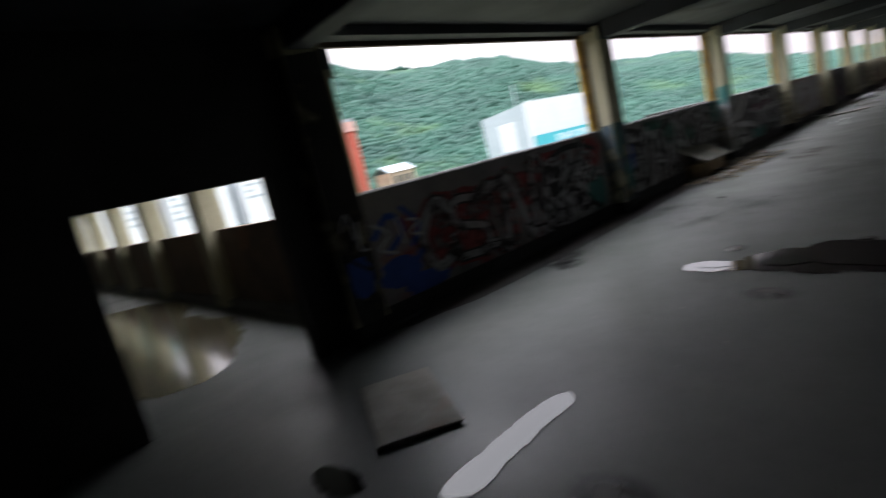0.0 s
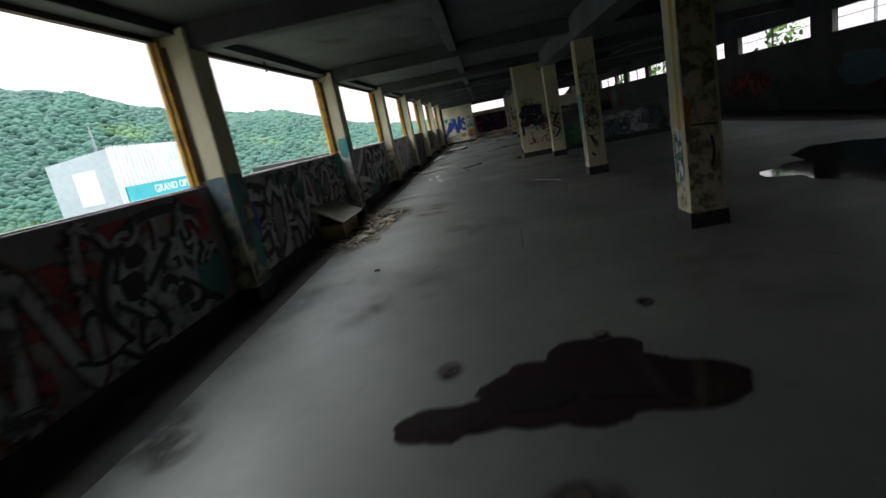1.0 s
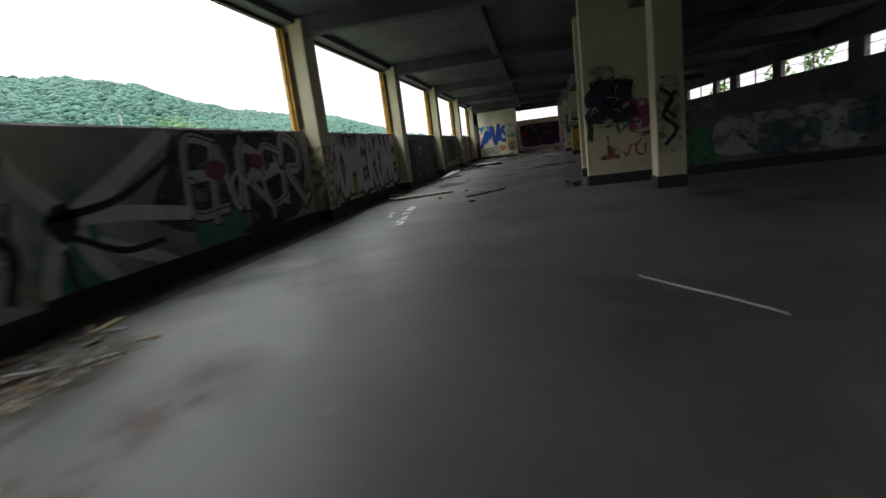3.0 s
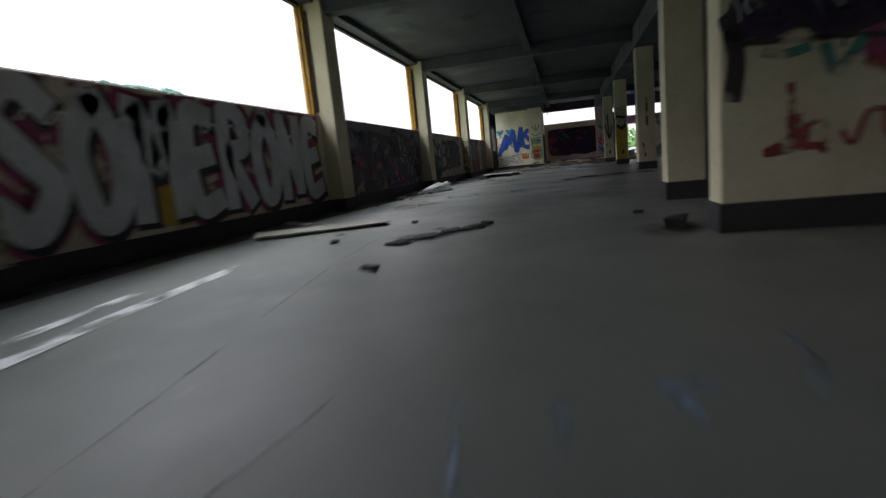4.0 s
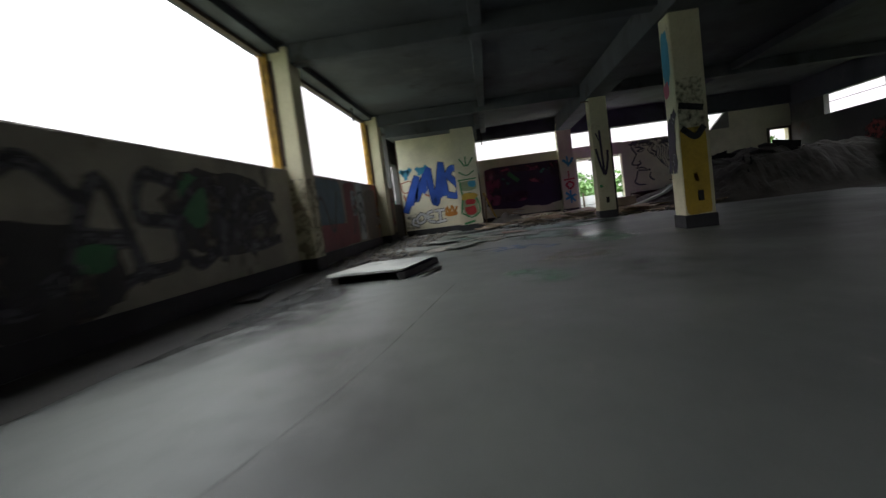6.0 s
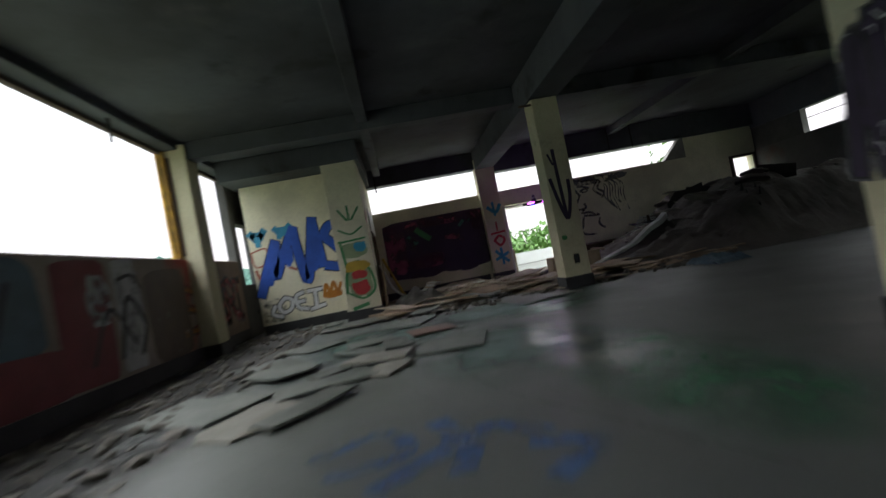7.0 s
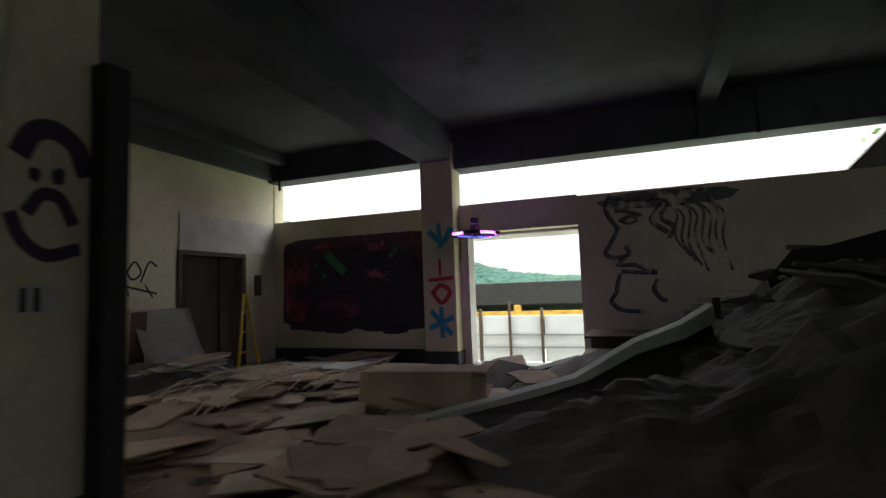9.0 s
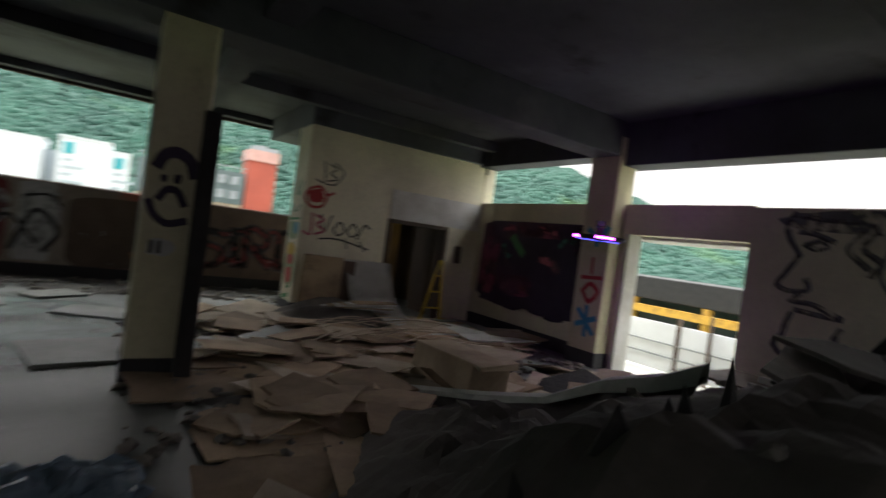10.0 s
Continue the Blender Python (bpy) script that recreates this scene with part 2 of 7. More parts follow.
M_BRICK = mat("red_tower_render", (0.36, 0.075, 0.045), 0.8, dark=(0.26, 0.055, 0.035), scale=0.3, amount=0.5, fine=3.0, bump=0.0, space="World")
M_TPINK = mat("pink_tower_render", (0.52, 0.30, 0.26), 0.8, scale=0.4, amount=0.4, fine=3.0, bump=0.0, space="World")
M_SLATE = mat("grey_facade", (0.10, 0.13, 0.13), 0.7, dark=(0.05, 0.07, 0.07), scale=0.6, amount=0.7, fine=3.0, bump=0.0, space="World")
M_BEIGE = mat("beige_facade", (0.45, 0.36, 0.26), 0.8, scale=0.4, amount=0.5, fine=3.0, bump=0.0, space="World")
M_WINDOW = mat("dark_window_glass", (0.03, 0.045, 0.05), 0.15, scale=0.5, amount=0.5, fine=2.0, bump=0.0, space="World")
M_STEELG = mat("galvanised_steel", (0.30, 0.32, 0.33), 0.5, metal=0.4, scale=1.0, amount=0.4, fine=10.0, bump=0.1, space="World")
M_LEAF = mat("leaf_green", (0.10, 0.20, 0.04), 0.7, dark=(0.05, 0.11, 0.025), scale=3.0, amount=0.7, fine=20.0, bump=0.1, space="World")
M_GRASS = mat("rough_grass", (0.13, 0.17, 0.06), 0.9, dark=(0.07, 0.10, 0.03), scale=0.6, amount=0.8, fine=8.0, bump=0.4, space="World")
M_CARBON = mat("black_carbon", (0.015, 0.015, 0.017), 0.4, scale=20.0, amount=0.3, fine=90.0, bump=0.1)
M_LED = mat("magenta_led", (0.3, 0.02, 0.4), 0.4, scale=20.0, amount=0.1, fine=90.0, bump=0.0, emit=(0.62, 0.05, 1.0, 14.0))
M_LEDB = mat("blue_led", (0.05, 0.05, 0.5), 0.4, scale=20.0, amount=0.1, fine=90.0, bump=0.0, emit=(0.08, 0.1, 1.0, 2.0))
M_BOARDW = mat("weathered_tan_board", (0.42, 0.32, 0.19), 0.85, dark=(0.17, 0.125, 0.08), scale=2.5, amount=0.8, fine=25.0, bump=0.3, stains=(((0.10, 0.08, 0.06), 3.0, 0.62, 0.75),), space="World")
M_GREYB = mat("grey_sheet", (0.55, 0.53, 0.49), 0.8, dark=(0.24, 0.23, 0.21), scale=2.2, amount=0.7, fine=25.0, bump=0.2, stains=(((0.14, 0.12, 0.10), 3.0, 0.66, 0.8),), space="World")
M_CARDB = mat("tan_cardboard", (0.42, 0.33, 0.23), 0.85, dark=(0.20, 0.145, 0.095), scale=2.0, amount=0.7, fine=20.0, bump=0.2, space="World")
M_YLAD = mat("yellow_fibreglass", (0.62, 0.42, 0.03), 0.45, dark=(0.45, 0.28, 0.02), scale=5.0, amount=0.5, fine=30.0, bump=0.1)
M_FLATB = mat("damp_green_grey_board", (0.165, 0.172, 0.150), 0.55, dark=(0.095, 0.105, 0.092), scale=2.2, amount=0.8, fine=18.0, bump=0.25, vary=0.2, stains=(((0.19, 0.145, 0.115), 1.8, 0.60, 0.78),))
M_RUSTB = mat("damp_reddish_board", (0.24, 0.13, 0.10), 0.6, dark=(0.13, 0.085, 0.07), scale=2.2, amount=0.8, fine=18.0, bump=0.25)
M_WET = mat("wet_screed", (0.19, 0.215, 0.195), 0.24, dark=(0.12, 0.14, 0.13), scale=1.2, amount=0.8, fine=12.0, bump=0.35, bump_fine=7.0, rough_vary=0.1, space="World", worn=(1.6, 0.30, 0.62), fade=True)
M_MOUND = mat("collapsed_board", (0.115, 0.10, 0.088), 0.9, dark=(0.05, 0.043, 0.038), scale=1.2, amount=0.9, fine=12.0, bump=0.5, bump_fine=10.0, stains=(((0.13, 0.11, 0.085), 1.8, 0.64, 0.78),), space="World")


def worn(name, c, scale, lo, hi, fade=False, rough=0.7):
    """A thin worn layer: paint or soot broken up by bare specks, fading out towards its rim if asked."""
    return mat(name, c, rough, dark=tuple(x * 0.6 for x in c), scale=3.0, amount=0.6, fine=25.0, bump=0.0, space="World", worn=(scale, lo, hi), fade=fade)


W_BLOT = worn("black_bloom", (0.025, 0.024, 0.023), 3.0, 0.30, 0.62, True)
W_GREEN = worn("worn_green_floor_paint", (0.10, 0.26, 0.15), 2.2, 0.36, 0.70, True, 0.4)
W_TEAL = worn("green_grey_floor_coat", (0.10, 0.18, 0.15), 1.4, 0.22, 0.55, True, 0.5)
W_PALEB = worn("pale_blue_floor_paint", (0.22, 0.30, 0.42), 5.0, 0.34, 0.66, False, 0.5)
W_BLUE = worn("worn_blue_floor_paint", (0.09, 0.17, 0.36), 5.0, 0.30, 0.66, False, 0.5)
W_WHITE = worn("worn_white_floor_paint", (0.74, 0.76, 0.76), 6.0, 0.34, 0.56)
W_DUST = worn("pale_dust", (0.30, 0.265, 0.21), 2.6, 0.36, 0.66, True, 0.9)
W_EARTH = worn("brown_floor_dirt", (0.12, 0.095, 0.062), 2.4, 0.28, 0.60, True, 0.9)
# damp stains, and painted shade along the parapet's foot
W_CLOUD = worn("dark_damp_shade_cloud", (0.105, 0.105, 0.095), 1.1, 0.38, 1.0, True, 0.5)
W_RED = worn("reddish_floor_stain", (0.22, 0.165, 0.13), 1.6, 0.40, 0.70, True, 0.6)
W_CRACK = worn("hairline_crack", (0.15, 0.145, 0.135), 5.0, 0.42, 0.62)
S_BLACK = worn("speckled_black_spray", (0.04, 0.04, 0.045), 13.0, 0.38, 0.80)
S_BROWN = worn("chipped_brown_patches", (0.30, 0.25, 0.165), 9.0, 0.40, 0.70)
S_WHITE = worn("broken_white_spray", (0.72, 0.72, 0.70), 8.0, 0.44, 0.56)
S_MAROON = worn("broken_maroon_spray", (0.34, 0.06, 0.16), 4.0, 0.36, 0.56)
S_SOOT = worn("scorched_black", (0.045, 0.043, 0.042), 3.0, 0.26, 0.52)
S_GREY = worn("faded_grey_spray", (0.16, 0.16, 0.17), 6.0, 0.34, 0.62)
S_GREEN = worn("faded_green_spray", (0.07, 0.24, 0.11), 4.0, 0.30, 0.60)
S_SLATE = worn("faded_slate_spray", (0.12, 0.17, 0.20), 4.0, 0.30, 0.62)
S_FAINT = worn("faint_black_line", (0.11, 0.11, 0.11), 11.0, 0.36, 0.66)
S_CYAN = worn("broken_turquoise_spray", (0.07, 0.38, 0.44), 6.0, 0.34, 0.56)
S_TEAL = worn("faded_teal_spray", (0.08, 0.26, 0.21), 5.0, 0.32, 0.60)
S_PLUM = worn("soft_plum_spray", (0.32, 0.085, 0.165), 2.5, 0.28, 0.72)
S_RED = worn("faded_red_spray", (0.36, 0.07, 0.07), 5.0, 0.36, 0.58)
S_NIGHT = worn("worn_purple_black_spray", (0.055, 0.044, 0.058), 2.6, 0.24, 0.50)
S_SKIN = worn("worn_tan_spray", (0.48, 0.38, 0.29), 5.0, 0.30, 0.74)
S_ROSE = worn("worn_rose_spray", (0.55, 0.15, 0.22), 5.0, 0.30, 0.70)
S_LIGHT = worn("faded_pale_grey_spray", (0.52, 0.52, 0.53), 5.0, 0.30, 0.56)
P_SILVER = spray("spray_silver_grey", (0.64, 0.65, 0.68))
M_MURK = mat("murky_water", (0.14, 0.12, 0.07), 0.12, dark=(0.07, 0.06, 0.04), scale=1.2, amount=0.8, fine=9.0, bump=0.08, bump_fine=4.0, rough_vary=0.08)
M_DAMPB = mat("damp_board", (0.30, 0.285, 0.245), 0.7, dark=(0.19, 0.18, 0.15), scale=2.5, amount=0.8, fine=20.0, bump=0.25, vary=0.15, stains=(((0.27, 0.20, 0.15), 1.6, 0.58, 0.75),))


# ---- building helpers ----
def box(bm, lo, hi, bevel=0.0, jitter=0.0, rnd=random):
    """An axis-aligned box in bm, edges bevelled, corners a little off true."""
    v = [bm.verts.new((x, y, z)) for z in (lo[2], hi[2]) for y in (lo[1], hi[1]) for x in (lo[0], hi[0])]
    if jitter:
        for q in v:
            q.co += Vector((rnd.uniform(-1, 1), rnd.uniform(-1, 1), rnd.uniform(-1, 1))) * jitter
    f = [bm.faces.new([v[i] for i in q]) for q in ((0, 2, 3, 1), (4, 5, 7, 6), (0, 1, 5, 4), (2, 6, 7, 3), (0, 4, 6, 2), (1, 3, 7, 5))]
    if bevel:
        e = list({e for q in f for e in q.edges})
        bmesh.ops.bevel(bm, geom=e, offset=bevel, segments=2, affect="EDGES", profile=0.5)
    return f


def part(name, bm, material, parent=None, label="", smooth=False):
    me = bpy.data.meshes.new(name)
    bmesh.ops.recalc_face_normals(bm, faces=bm.faces)
    bm.to_mesh(me)
    bm.free()
    for m in (material if isinstance(material, (list, tuple)) else [material]):
        me.materials.append(m)
    if smooth:
        for p in me.polygons:
            p.use_smooth = True
    ob = new(name, me)
    if parent:
        ob.parent = parent
        ob.matrix_parent_inverse = parent.matrix_world.inverted()
    if label:
        ob["label"] = label
    return ob


def boxes(name, spans, material, parent=None, label="", bevel=0.0, jitter=0.0):
    bm = bmesh.new()
    for lo, hi in spans:
        box(bm, lo, hi, bevel, jitter)
    return part(name, bm, material, parent, label)


def empty(name, at=(0, 0, 0), rz=0.0, label="", category="", group="", kind=""):
    ob = new(name)
    ob.empty_display_size = 0.2
    ob.matrix_world = pose(*at, 0, 0, rz)
    return tagged(ob, label, category, group, kind)


# ---- structure ----
Y_IN, Y_OUT, SILL, HEAD = 8.94, 9.12, 1.45, 3.03
PILLARS = (4.08, 9.66, 15.09, 20.48, 25.78, 31.17, 36.66, 42.20)
X_END, Y_RIGHT = 46.90, -3.4
COLS = (9.73, 15.07, 20.35, 26.14, 31.22, 36.54, 41.60)
CY, CW = 3.77, 0.38

floor = boxes("floor", [((-12, -3.6, -0.3), (47.12, 9.12, 0)), ((0.6, 9.12, -0.3), (4.8, 34, 0))], M_FLOOR)
tagged(floor, "worn grey screed floor with damp stains", "floor", kind="structure")

ceil_spans = [((-12, -3.7, 3.14), (47.3, 9.3, 3.4)), ((0.4, 9.3, 2.75), (5.0, 34, 3.4)),
              ((4.08, 8.80, HEAD), (47.12, 9.12, 3.14)),
              ((-12, 3.37, 2.70), (46.75, 3.81, 3.14)), ((43.68, 6.36, 2.78), (46.92, 8.8, 3.14)),
              ((-12, 6.05, 2.98), (46.9, 6.22, 3.14)), ((-12, 0.2, 2.98), (46.9, 0.4, 3.14))]
for x in (-6.5, -1.2, *PILLARS):
    ceil_spans.append(((x + 0.06, Y_RIGHT, 2.88), (x + 0.34, 8.80, 3.14)))
ceil_spans += [((46.76, 3.5, 2.74), (47.12, 8.9, 3.14)), ((46.76, Y_RIGHT, 2.59), (47.12, 3.5, 3.14)), ((-12, Y_RIGHT - 0.2, 2.50), (46.9, Y_RIGHT, 3.14))]
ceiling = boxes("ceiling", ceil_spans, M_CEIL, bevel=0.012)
tagged(ceiling, "dark concrete ceiling with downstand beams", "ceiling", kind="structure")

# window wall: one parapet a bay, pillars standing proud of it, yellow steel strips beside them
wall_north = empty("wall_north", (0, Y_IN, 0), label="window wall with graffiti-covered parapets between cream pillars", category="wall", kind="structure")
for i, (a, c) in enumerate(zip(PILLARS, (*PILLARS[1:], 44.45))):
    boxes("parapet", [((a + 0.40, Y_IN, 0.0), (c + 0.02, Y_OUT, SILL))], M_BAY[i], wall_north, bevel=0.012)
    boxes("skirting", [((a + 0.44, Y_IN - 0.02, 0.0), (c - 0.02, Y_IN + 0.01, 0.19))], M_BLACK, wall_north)
    boxes("coping", [((a + 0.42, Y_IN + 0.03, SILL - 0.01), (c, Y_OUT + 0.02, SILL + 0.012))], M_GREYWALL, wall_north)
for x in PILLARS:
    boxes("pillar", [((x, 8.70, 0.0), (x + 0.42, 9.10, 3.10))], M_PLASTER, wall_north, bevel=0.018)
    boxes("plinth", [((x - 0.015, 8.682, 0.0), (x + 0.435, 8.93, 0.19))], M_BLACK, wall_north, bevel=0.01)
    if x > 5:
        boxes("window_frame", [((x - 0.075, 8.98, SILL + 0.014), (x - 0.004, 9.10, HEAD - 0.004)), ((x - 0.11, 9.03, SILL + 0.014), (x - 0.078, 9.07, HEAD - 0.004))],
              M_YELLOW, wall_north, "rusty yellow steel frame", bevel=0.006)
        boxes("frame_channel", [((x - 0.02, 8.93, SILL + 0.05), (x - 0.003, 8.975, HEAD - 0.1))], M_RUST, wall_north, "rusted steel channel")
for a, c in zip(PILLARS, (*PILLARS[1:], 44.45)):
    boxes("window_head", [((a + 0.42, 9.0, HEAD - 0.05), (c, 9.06, HEAD + 0.01))], M_RUST, wall_north, "dark steel head rail")

# dark cross wall with a doorway into the side wing, and the wing's own window wall
wall_wing = empty("wall_wing", (3, Y_IN, 0), label="dark wall with a doorway into a flooded side wing", category="wall", kind="structure")
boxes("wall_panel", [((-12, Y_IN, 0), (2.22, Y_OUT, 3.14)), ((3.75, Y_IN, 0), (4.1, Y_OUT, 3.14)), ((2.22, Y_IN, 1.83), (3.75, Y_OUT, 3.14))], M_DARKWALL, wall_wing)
boxes("wing_parapet", [((4.62, 9.12, 0), (4.8, 34, 1.34))], M_BAY[7], wall_wing)
boxes("wing_kerb", [((4.5, 9.12, 0), (4.62, 34, 0.13))], M_GREYWALL, wall_wing, bevel=0.01)
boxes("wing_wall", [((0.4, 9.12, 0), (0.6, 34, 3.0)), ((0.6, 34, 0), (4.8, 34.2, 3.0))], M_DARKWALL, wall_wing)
for y in (9.15, 13.4, 17.2, 20.9, 24.6, 28.3):
    boxes("wing_pillar", [((4.44, y, 0), (4.84, y + 0.5, 2.8))], M_PLASTER, wall_wing, bevel=0.015)

# the end wall with a high opening, a wide doorway and an end column
boxes_end = [((X_END, 3.30, 0), (47.12, 8.95, 2.12)), ((X_END, 1.80, 1.74), (47.12, 3.30, 2.12)), ((X_END, -2.75, 0), (47.12, 1.80, 2.10)),
             ((X_END, -3.6, 1.85), (47.12, -2.75, 2.10)), ((X_END, -3.6, 0), (47.12, -3.32, 1.85)),
             ((X_END, -3.6, 2.10), (47.12, -1.58, 3.14)), ((X_END, 6.43, 2.12), (47.12, 8.95, 3.14))]
wall_east = boxes("wall_east", boxes_end, M_CREAM)
tagged(wall_east, "pale end wall with a wide doorway and a long high opening", "wall", kind="structure")
boxes("end_column", [((46.66, 3.36, 0), (47.0, 3.82, 2.95))], M_PLASTER, wall_east, bevel=0.015)
boxes("plinth", [((46.645, 3.345, 0), (46.93, 3.835, 0.19))], M_BLACK, wall_east, bevel=0.008)
boxes("skirting", [((X_END - 0.02, 3.9, 0), (X_END + 0.01, 6.42, 0.19))], M_BLACK, wall_east)
bm = bmesh.new()
for tri in (((46.91, -1.0, 2.105), (46.91, -1.60, 2.70), (46.91, -1.60, 2.105)), ((47.11, -1.0, 2.105), (47.11, -1.60, 2.105), (47.11, -1.60, 2.70))):
    bm.faces.new([bm.verts.new(p) for p in tri])
bmesh.ops.bridge_loops(bm, edges=list(bm.edges))
part("broken_slab", bm, M_GREYWALL, wall_east, "broken slanting concrete piece")
boxes("door_lining", [((46.88, 3.24, 0), (47.14, 3.30, 1.74))], M_WHITE, wall_east, "white flaking door lining", bevel=0.004)
# added slab; its white stands for the lintel's underside lit from outside
boxes("lintel_slab", [((47.125, 1.6, 1.70), (47.75, 3.45, 1.80))], M_WHITE, wall_east, "added slab over the doorway, pale for the lit lintel underside", bevel=0.01)
boxes("back_door_frame", [((46.86, -2.76, 0), (46.91, -2.68, 1.91)), ((46.86, -3.38, 0), (46.91, -3.32, 1.91)), ((46.86, -3.32, 1.85), (46.91, -2.76, 1.91))], M_BROWN, wall_east, "dark timber door frame")

# the corner room with its doorway
room = empty("wall_room", (44.4, 6.43, 0), label="cream corner room wall with a doorway", category="wall", kind="structure")
boxes("front_wall", [((44.4, 6.85, 0), (44.6, 8.67, 3.14))], M_CREAM, room)
boxes("pilaster", [((43.71, 6.43, 0), (44.45, 7.04, 3.14))], M_CREAM, room, bevel=0.012)
boxes("side_wall", [((44.45, 6.445, 0), (45.12, 6.58, 3.14)), ((46.24, 6.445, 0), (46.92, 6.58, 3.14)), ((45.12, 6.445, 1.56), (46.24, 6.58, 3.14))], M_CREAM, room)
boxes("skirting", [((43.69, 6.41, 0), (44.45, 7.06, 0.17)), ((44.38, 7.06, 0), (44.41, 8.66, 0.17))], M_BLACK, room)
boxes("door_frame", [((45.10, 6.42, 0), (45.16, 6.60, 1.60)), ((46.20, 6.42, 0), (46.26, 6.60, 1.60)), ((45.16, 6.42, 1.54), (46.20, 6.60, 1.60))], M_BROWN, room, "brown timber door frame", bevel=0.004)
boxes("plywood_panel", [((45.12, 6.425, 1.605), (46.88, 6.443, 2.07))], M_WHITE, room, "pale patch panel over the doorway")
# unseen wall added to darken the room; its gap lights the door leaf
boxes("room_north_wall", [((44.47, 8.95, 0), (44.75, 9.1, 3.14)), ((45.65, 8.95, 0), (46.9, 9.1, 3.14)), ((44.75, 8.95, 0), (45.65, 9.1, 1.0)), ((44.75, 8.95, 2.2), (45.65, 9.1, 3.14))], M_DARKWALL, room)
boxes("room_lining", [((46.86, 6.6, 0), (46.895, 8.94, 3.1)), ((45.67, 8.90, 0), (46.85, 8.945, 3.1)), ((45.45, 7.9, 0), (45.6, 8.4, 2.6)), ((46.3, 7.0, 0), (46.36, 7.6, 1.9))], M_BROWN, room, "dark brown boarded room wall")
boxes("inner_door", [((45.18, 6.75, 0), (45.22, 7.5, 1.52))], M_OCHRE, room, "ochre-stained open door leaf", bevel=0.004)
boxes("inner_post", [((45.62, 7.3, 0), (45.80, 7.42, 1.9))], M_OCHRE, room, "ochre boarding inside the room", bevel=0.004)

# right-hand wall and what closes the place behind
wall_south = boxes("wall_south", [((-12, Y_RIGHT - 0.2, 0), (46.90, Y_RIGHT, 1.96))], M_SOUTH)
tagged(wall_south, "dark parapet wall with faded red and blue graffiti, strip openings above", "wall", kind="structure")
OPENINGS = ((13.4, 18.95), (19.85, 23.9), (24.95, 28.95), (29.7, 33.75), (34.4, 37.9), (38.7, 40.45), (40.95, 45.3))
edges = [-12.0] + [x for o in OPENINGS for x in o] + [46.9]
# the first span is an unseen infill, added to cut light from this side
for x0, x1 in zip(edges[::2], edges[1::2]):
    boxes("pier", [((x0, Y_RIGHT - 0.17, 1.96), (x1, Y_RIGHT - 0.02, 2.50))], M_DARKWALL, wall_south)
for x0, x1 in OPENINGS:
    boxes("rail", [((x0, Y_RIGHT - 0.12, 2.27), (x1, Y_RIGHT - 0.10, 2.285))], M_RUST, wall_south)
    boxes("mullion", [(((x0 + x1) / 2 - 0.02, Y_RIGHT - 0.13, 1.96), ((x0 + x1) / 2 + 0.02, Y_RIGHT - 0.09, 2.50))], M_RUST, wall_south)
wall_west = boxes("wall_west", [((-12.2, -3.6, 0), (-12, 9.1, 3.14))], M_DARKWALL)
tagged(wall_west, "dark back wall", "wall", kind="structure")


def column(x, label):
    c = empty("column", (x + CW / 2, CY - CW / 2, 0), label=label, category="column", group="columns in a row", kind="structure")
    boxes("shaft", [((x, CY - CW, 0), (x + CW, CY, 3.1))], M_PLASTER, c, bevel=0.02)
    boxes("plinth", [((x - 0.012, CY - CW - 0.012, 0), (x + CW + 0.012, CY + 0.012, 0.17))], M_BLACK, c, bevel=0.008)
    return c


columns = [column(x, s) for x, s in zip(COLS, (
    "chipped cream concrete column with a yellow edge and black foot", "cream concrete column with turquoise and black sprayed paint",
    "cream concrete column with black graffiti, beside a pier", "cream concrete column with red sprayed paint", "cream concrete column with red drips and blue corner",
    "cream concrete column with a yellow face and black paint", "cream concrete column with sprayed arrow and a sad face"))]
block = boxes("wall_stub", [((21.73, 3.55, 0), (21.98, 4.57, 3.14))], M_PLASTER, None, bevel=0.015)
tagged(block, "cream masonry pier with black and red graffiti", "wall", kind="structure")
boxes("plinth", [((21.715, 3.54, 0), (21.995, 4.585, 0.17))], M_BLACK, block, bevel=0.008)
# the second pier of the shaft: a pilaster, a dark groove and a painted panel
pier = boxes("wall_pier", [((23.82, 4.14, 0), (24.08, 4.48, 3.14)), ((23.86, 4.06, 0), (24.05, 4.14, 3.14)), ((23.83, 3.1, 0), (24.08, 4.06, 3.14))], M_PLASTER, None, bevel=0.012)
tagged(pier, "cream masonry pier with a dark groove and teal graffiti", "wall", kind="structure")
boxes("plinth", [((23.805, 3.09, 0), (24.09, 4.495, 0.17))], M_BLACK, pier, bevel=0.008)
boxes("pipe", [((23.835, 4.07, 0.17), (23.862, 4.13, 3.1))], M_RUST, pier, "dark strip in the groove")
low_wall = boxes("low_wall", [((21.8, -0.2, 0), (22.0, 3.5, 1.04))], M_LOW, None, bevel=0.012)
tagged(low_wall, "low graffiti-covered partition wall", "wall", kind="structure")
boxes("skirting", [((21.78, -0.21, 0), (21.8, 3.5, 0.15))], M_BLACK, low_wall)


# ---- painted letters and figures on the walls ----
def smooth_line(pts, n=6):
    """Catmull-Rom through pts."""
    p = [Vector((*q, 0)) for q in pts]
    p = [2 * p[0] - p[1], *p, 2 * p[-1] - p[-2]]
    out = []
    for i in range(1, len(p) - 2):
        for k in range(n):
            t = k / n
            a, b, c, d = p[i - 1:i + 3]
            out.append(0.5 * (2 * b + (c - a) * t + (2 * a - 5 * b + 4 * c - d) * t * t + (3 * b - a - 3 * c + d) * t ** 3))
    out.append(p[-2])
    return out


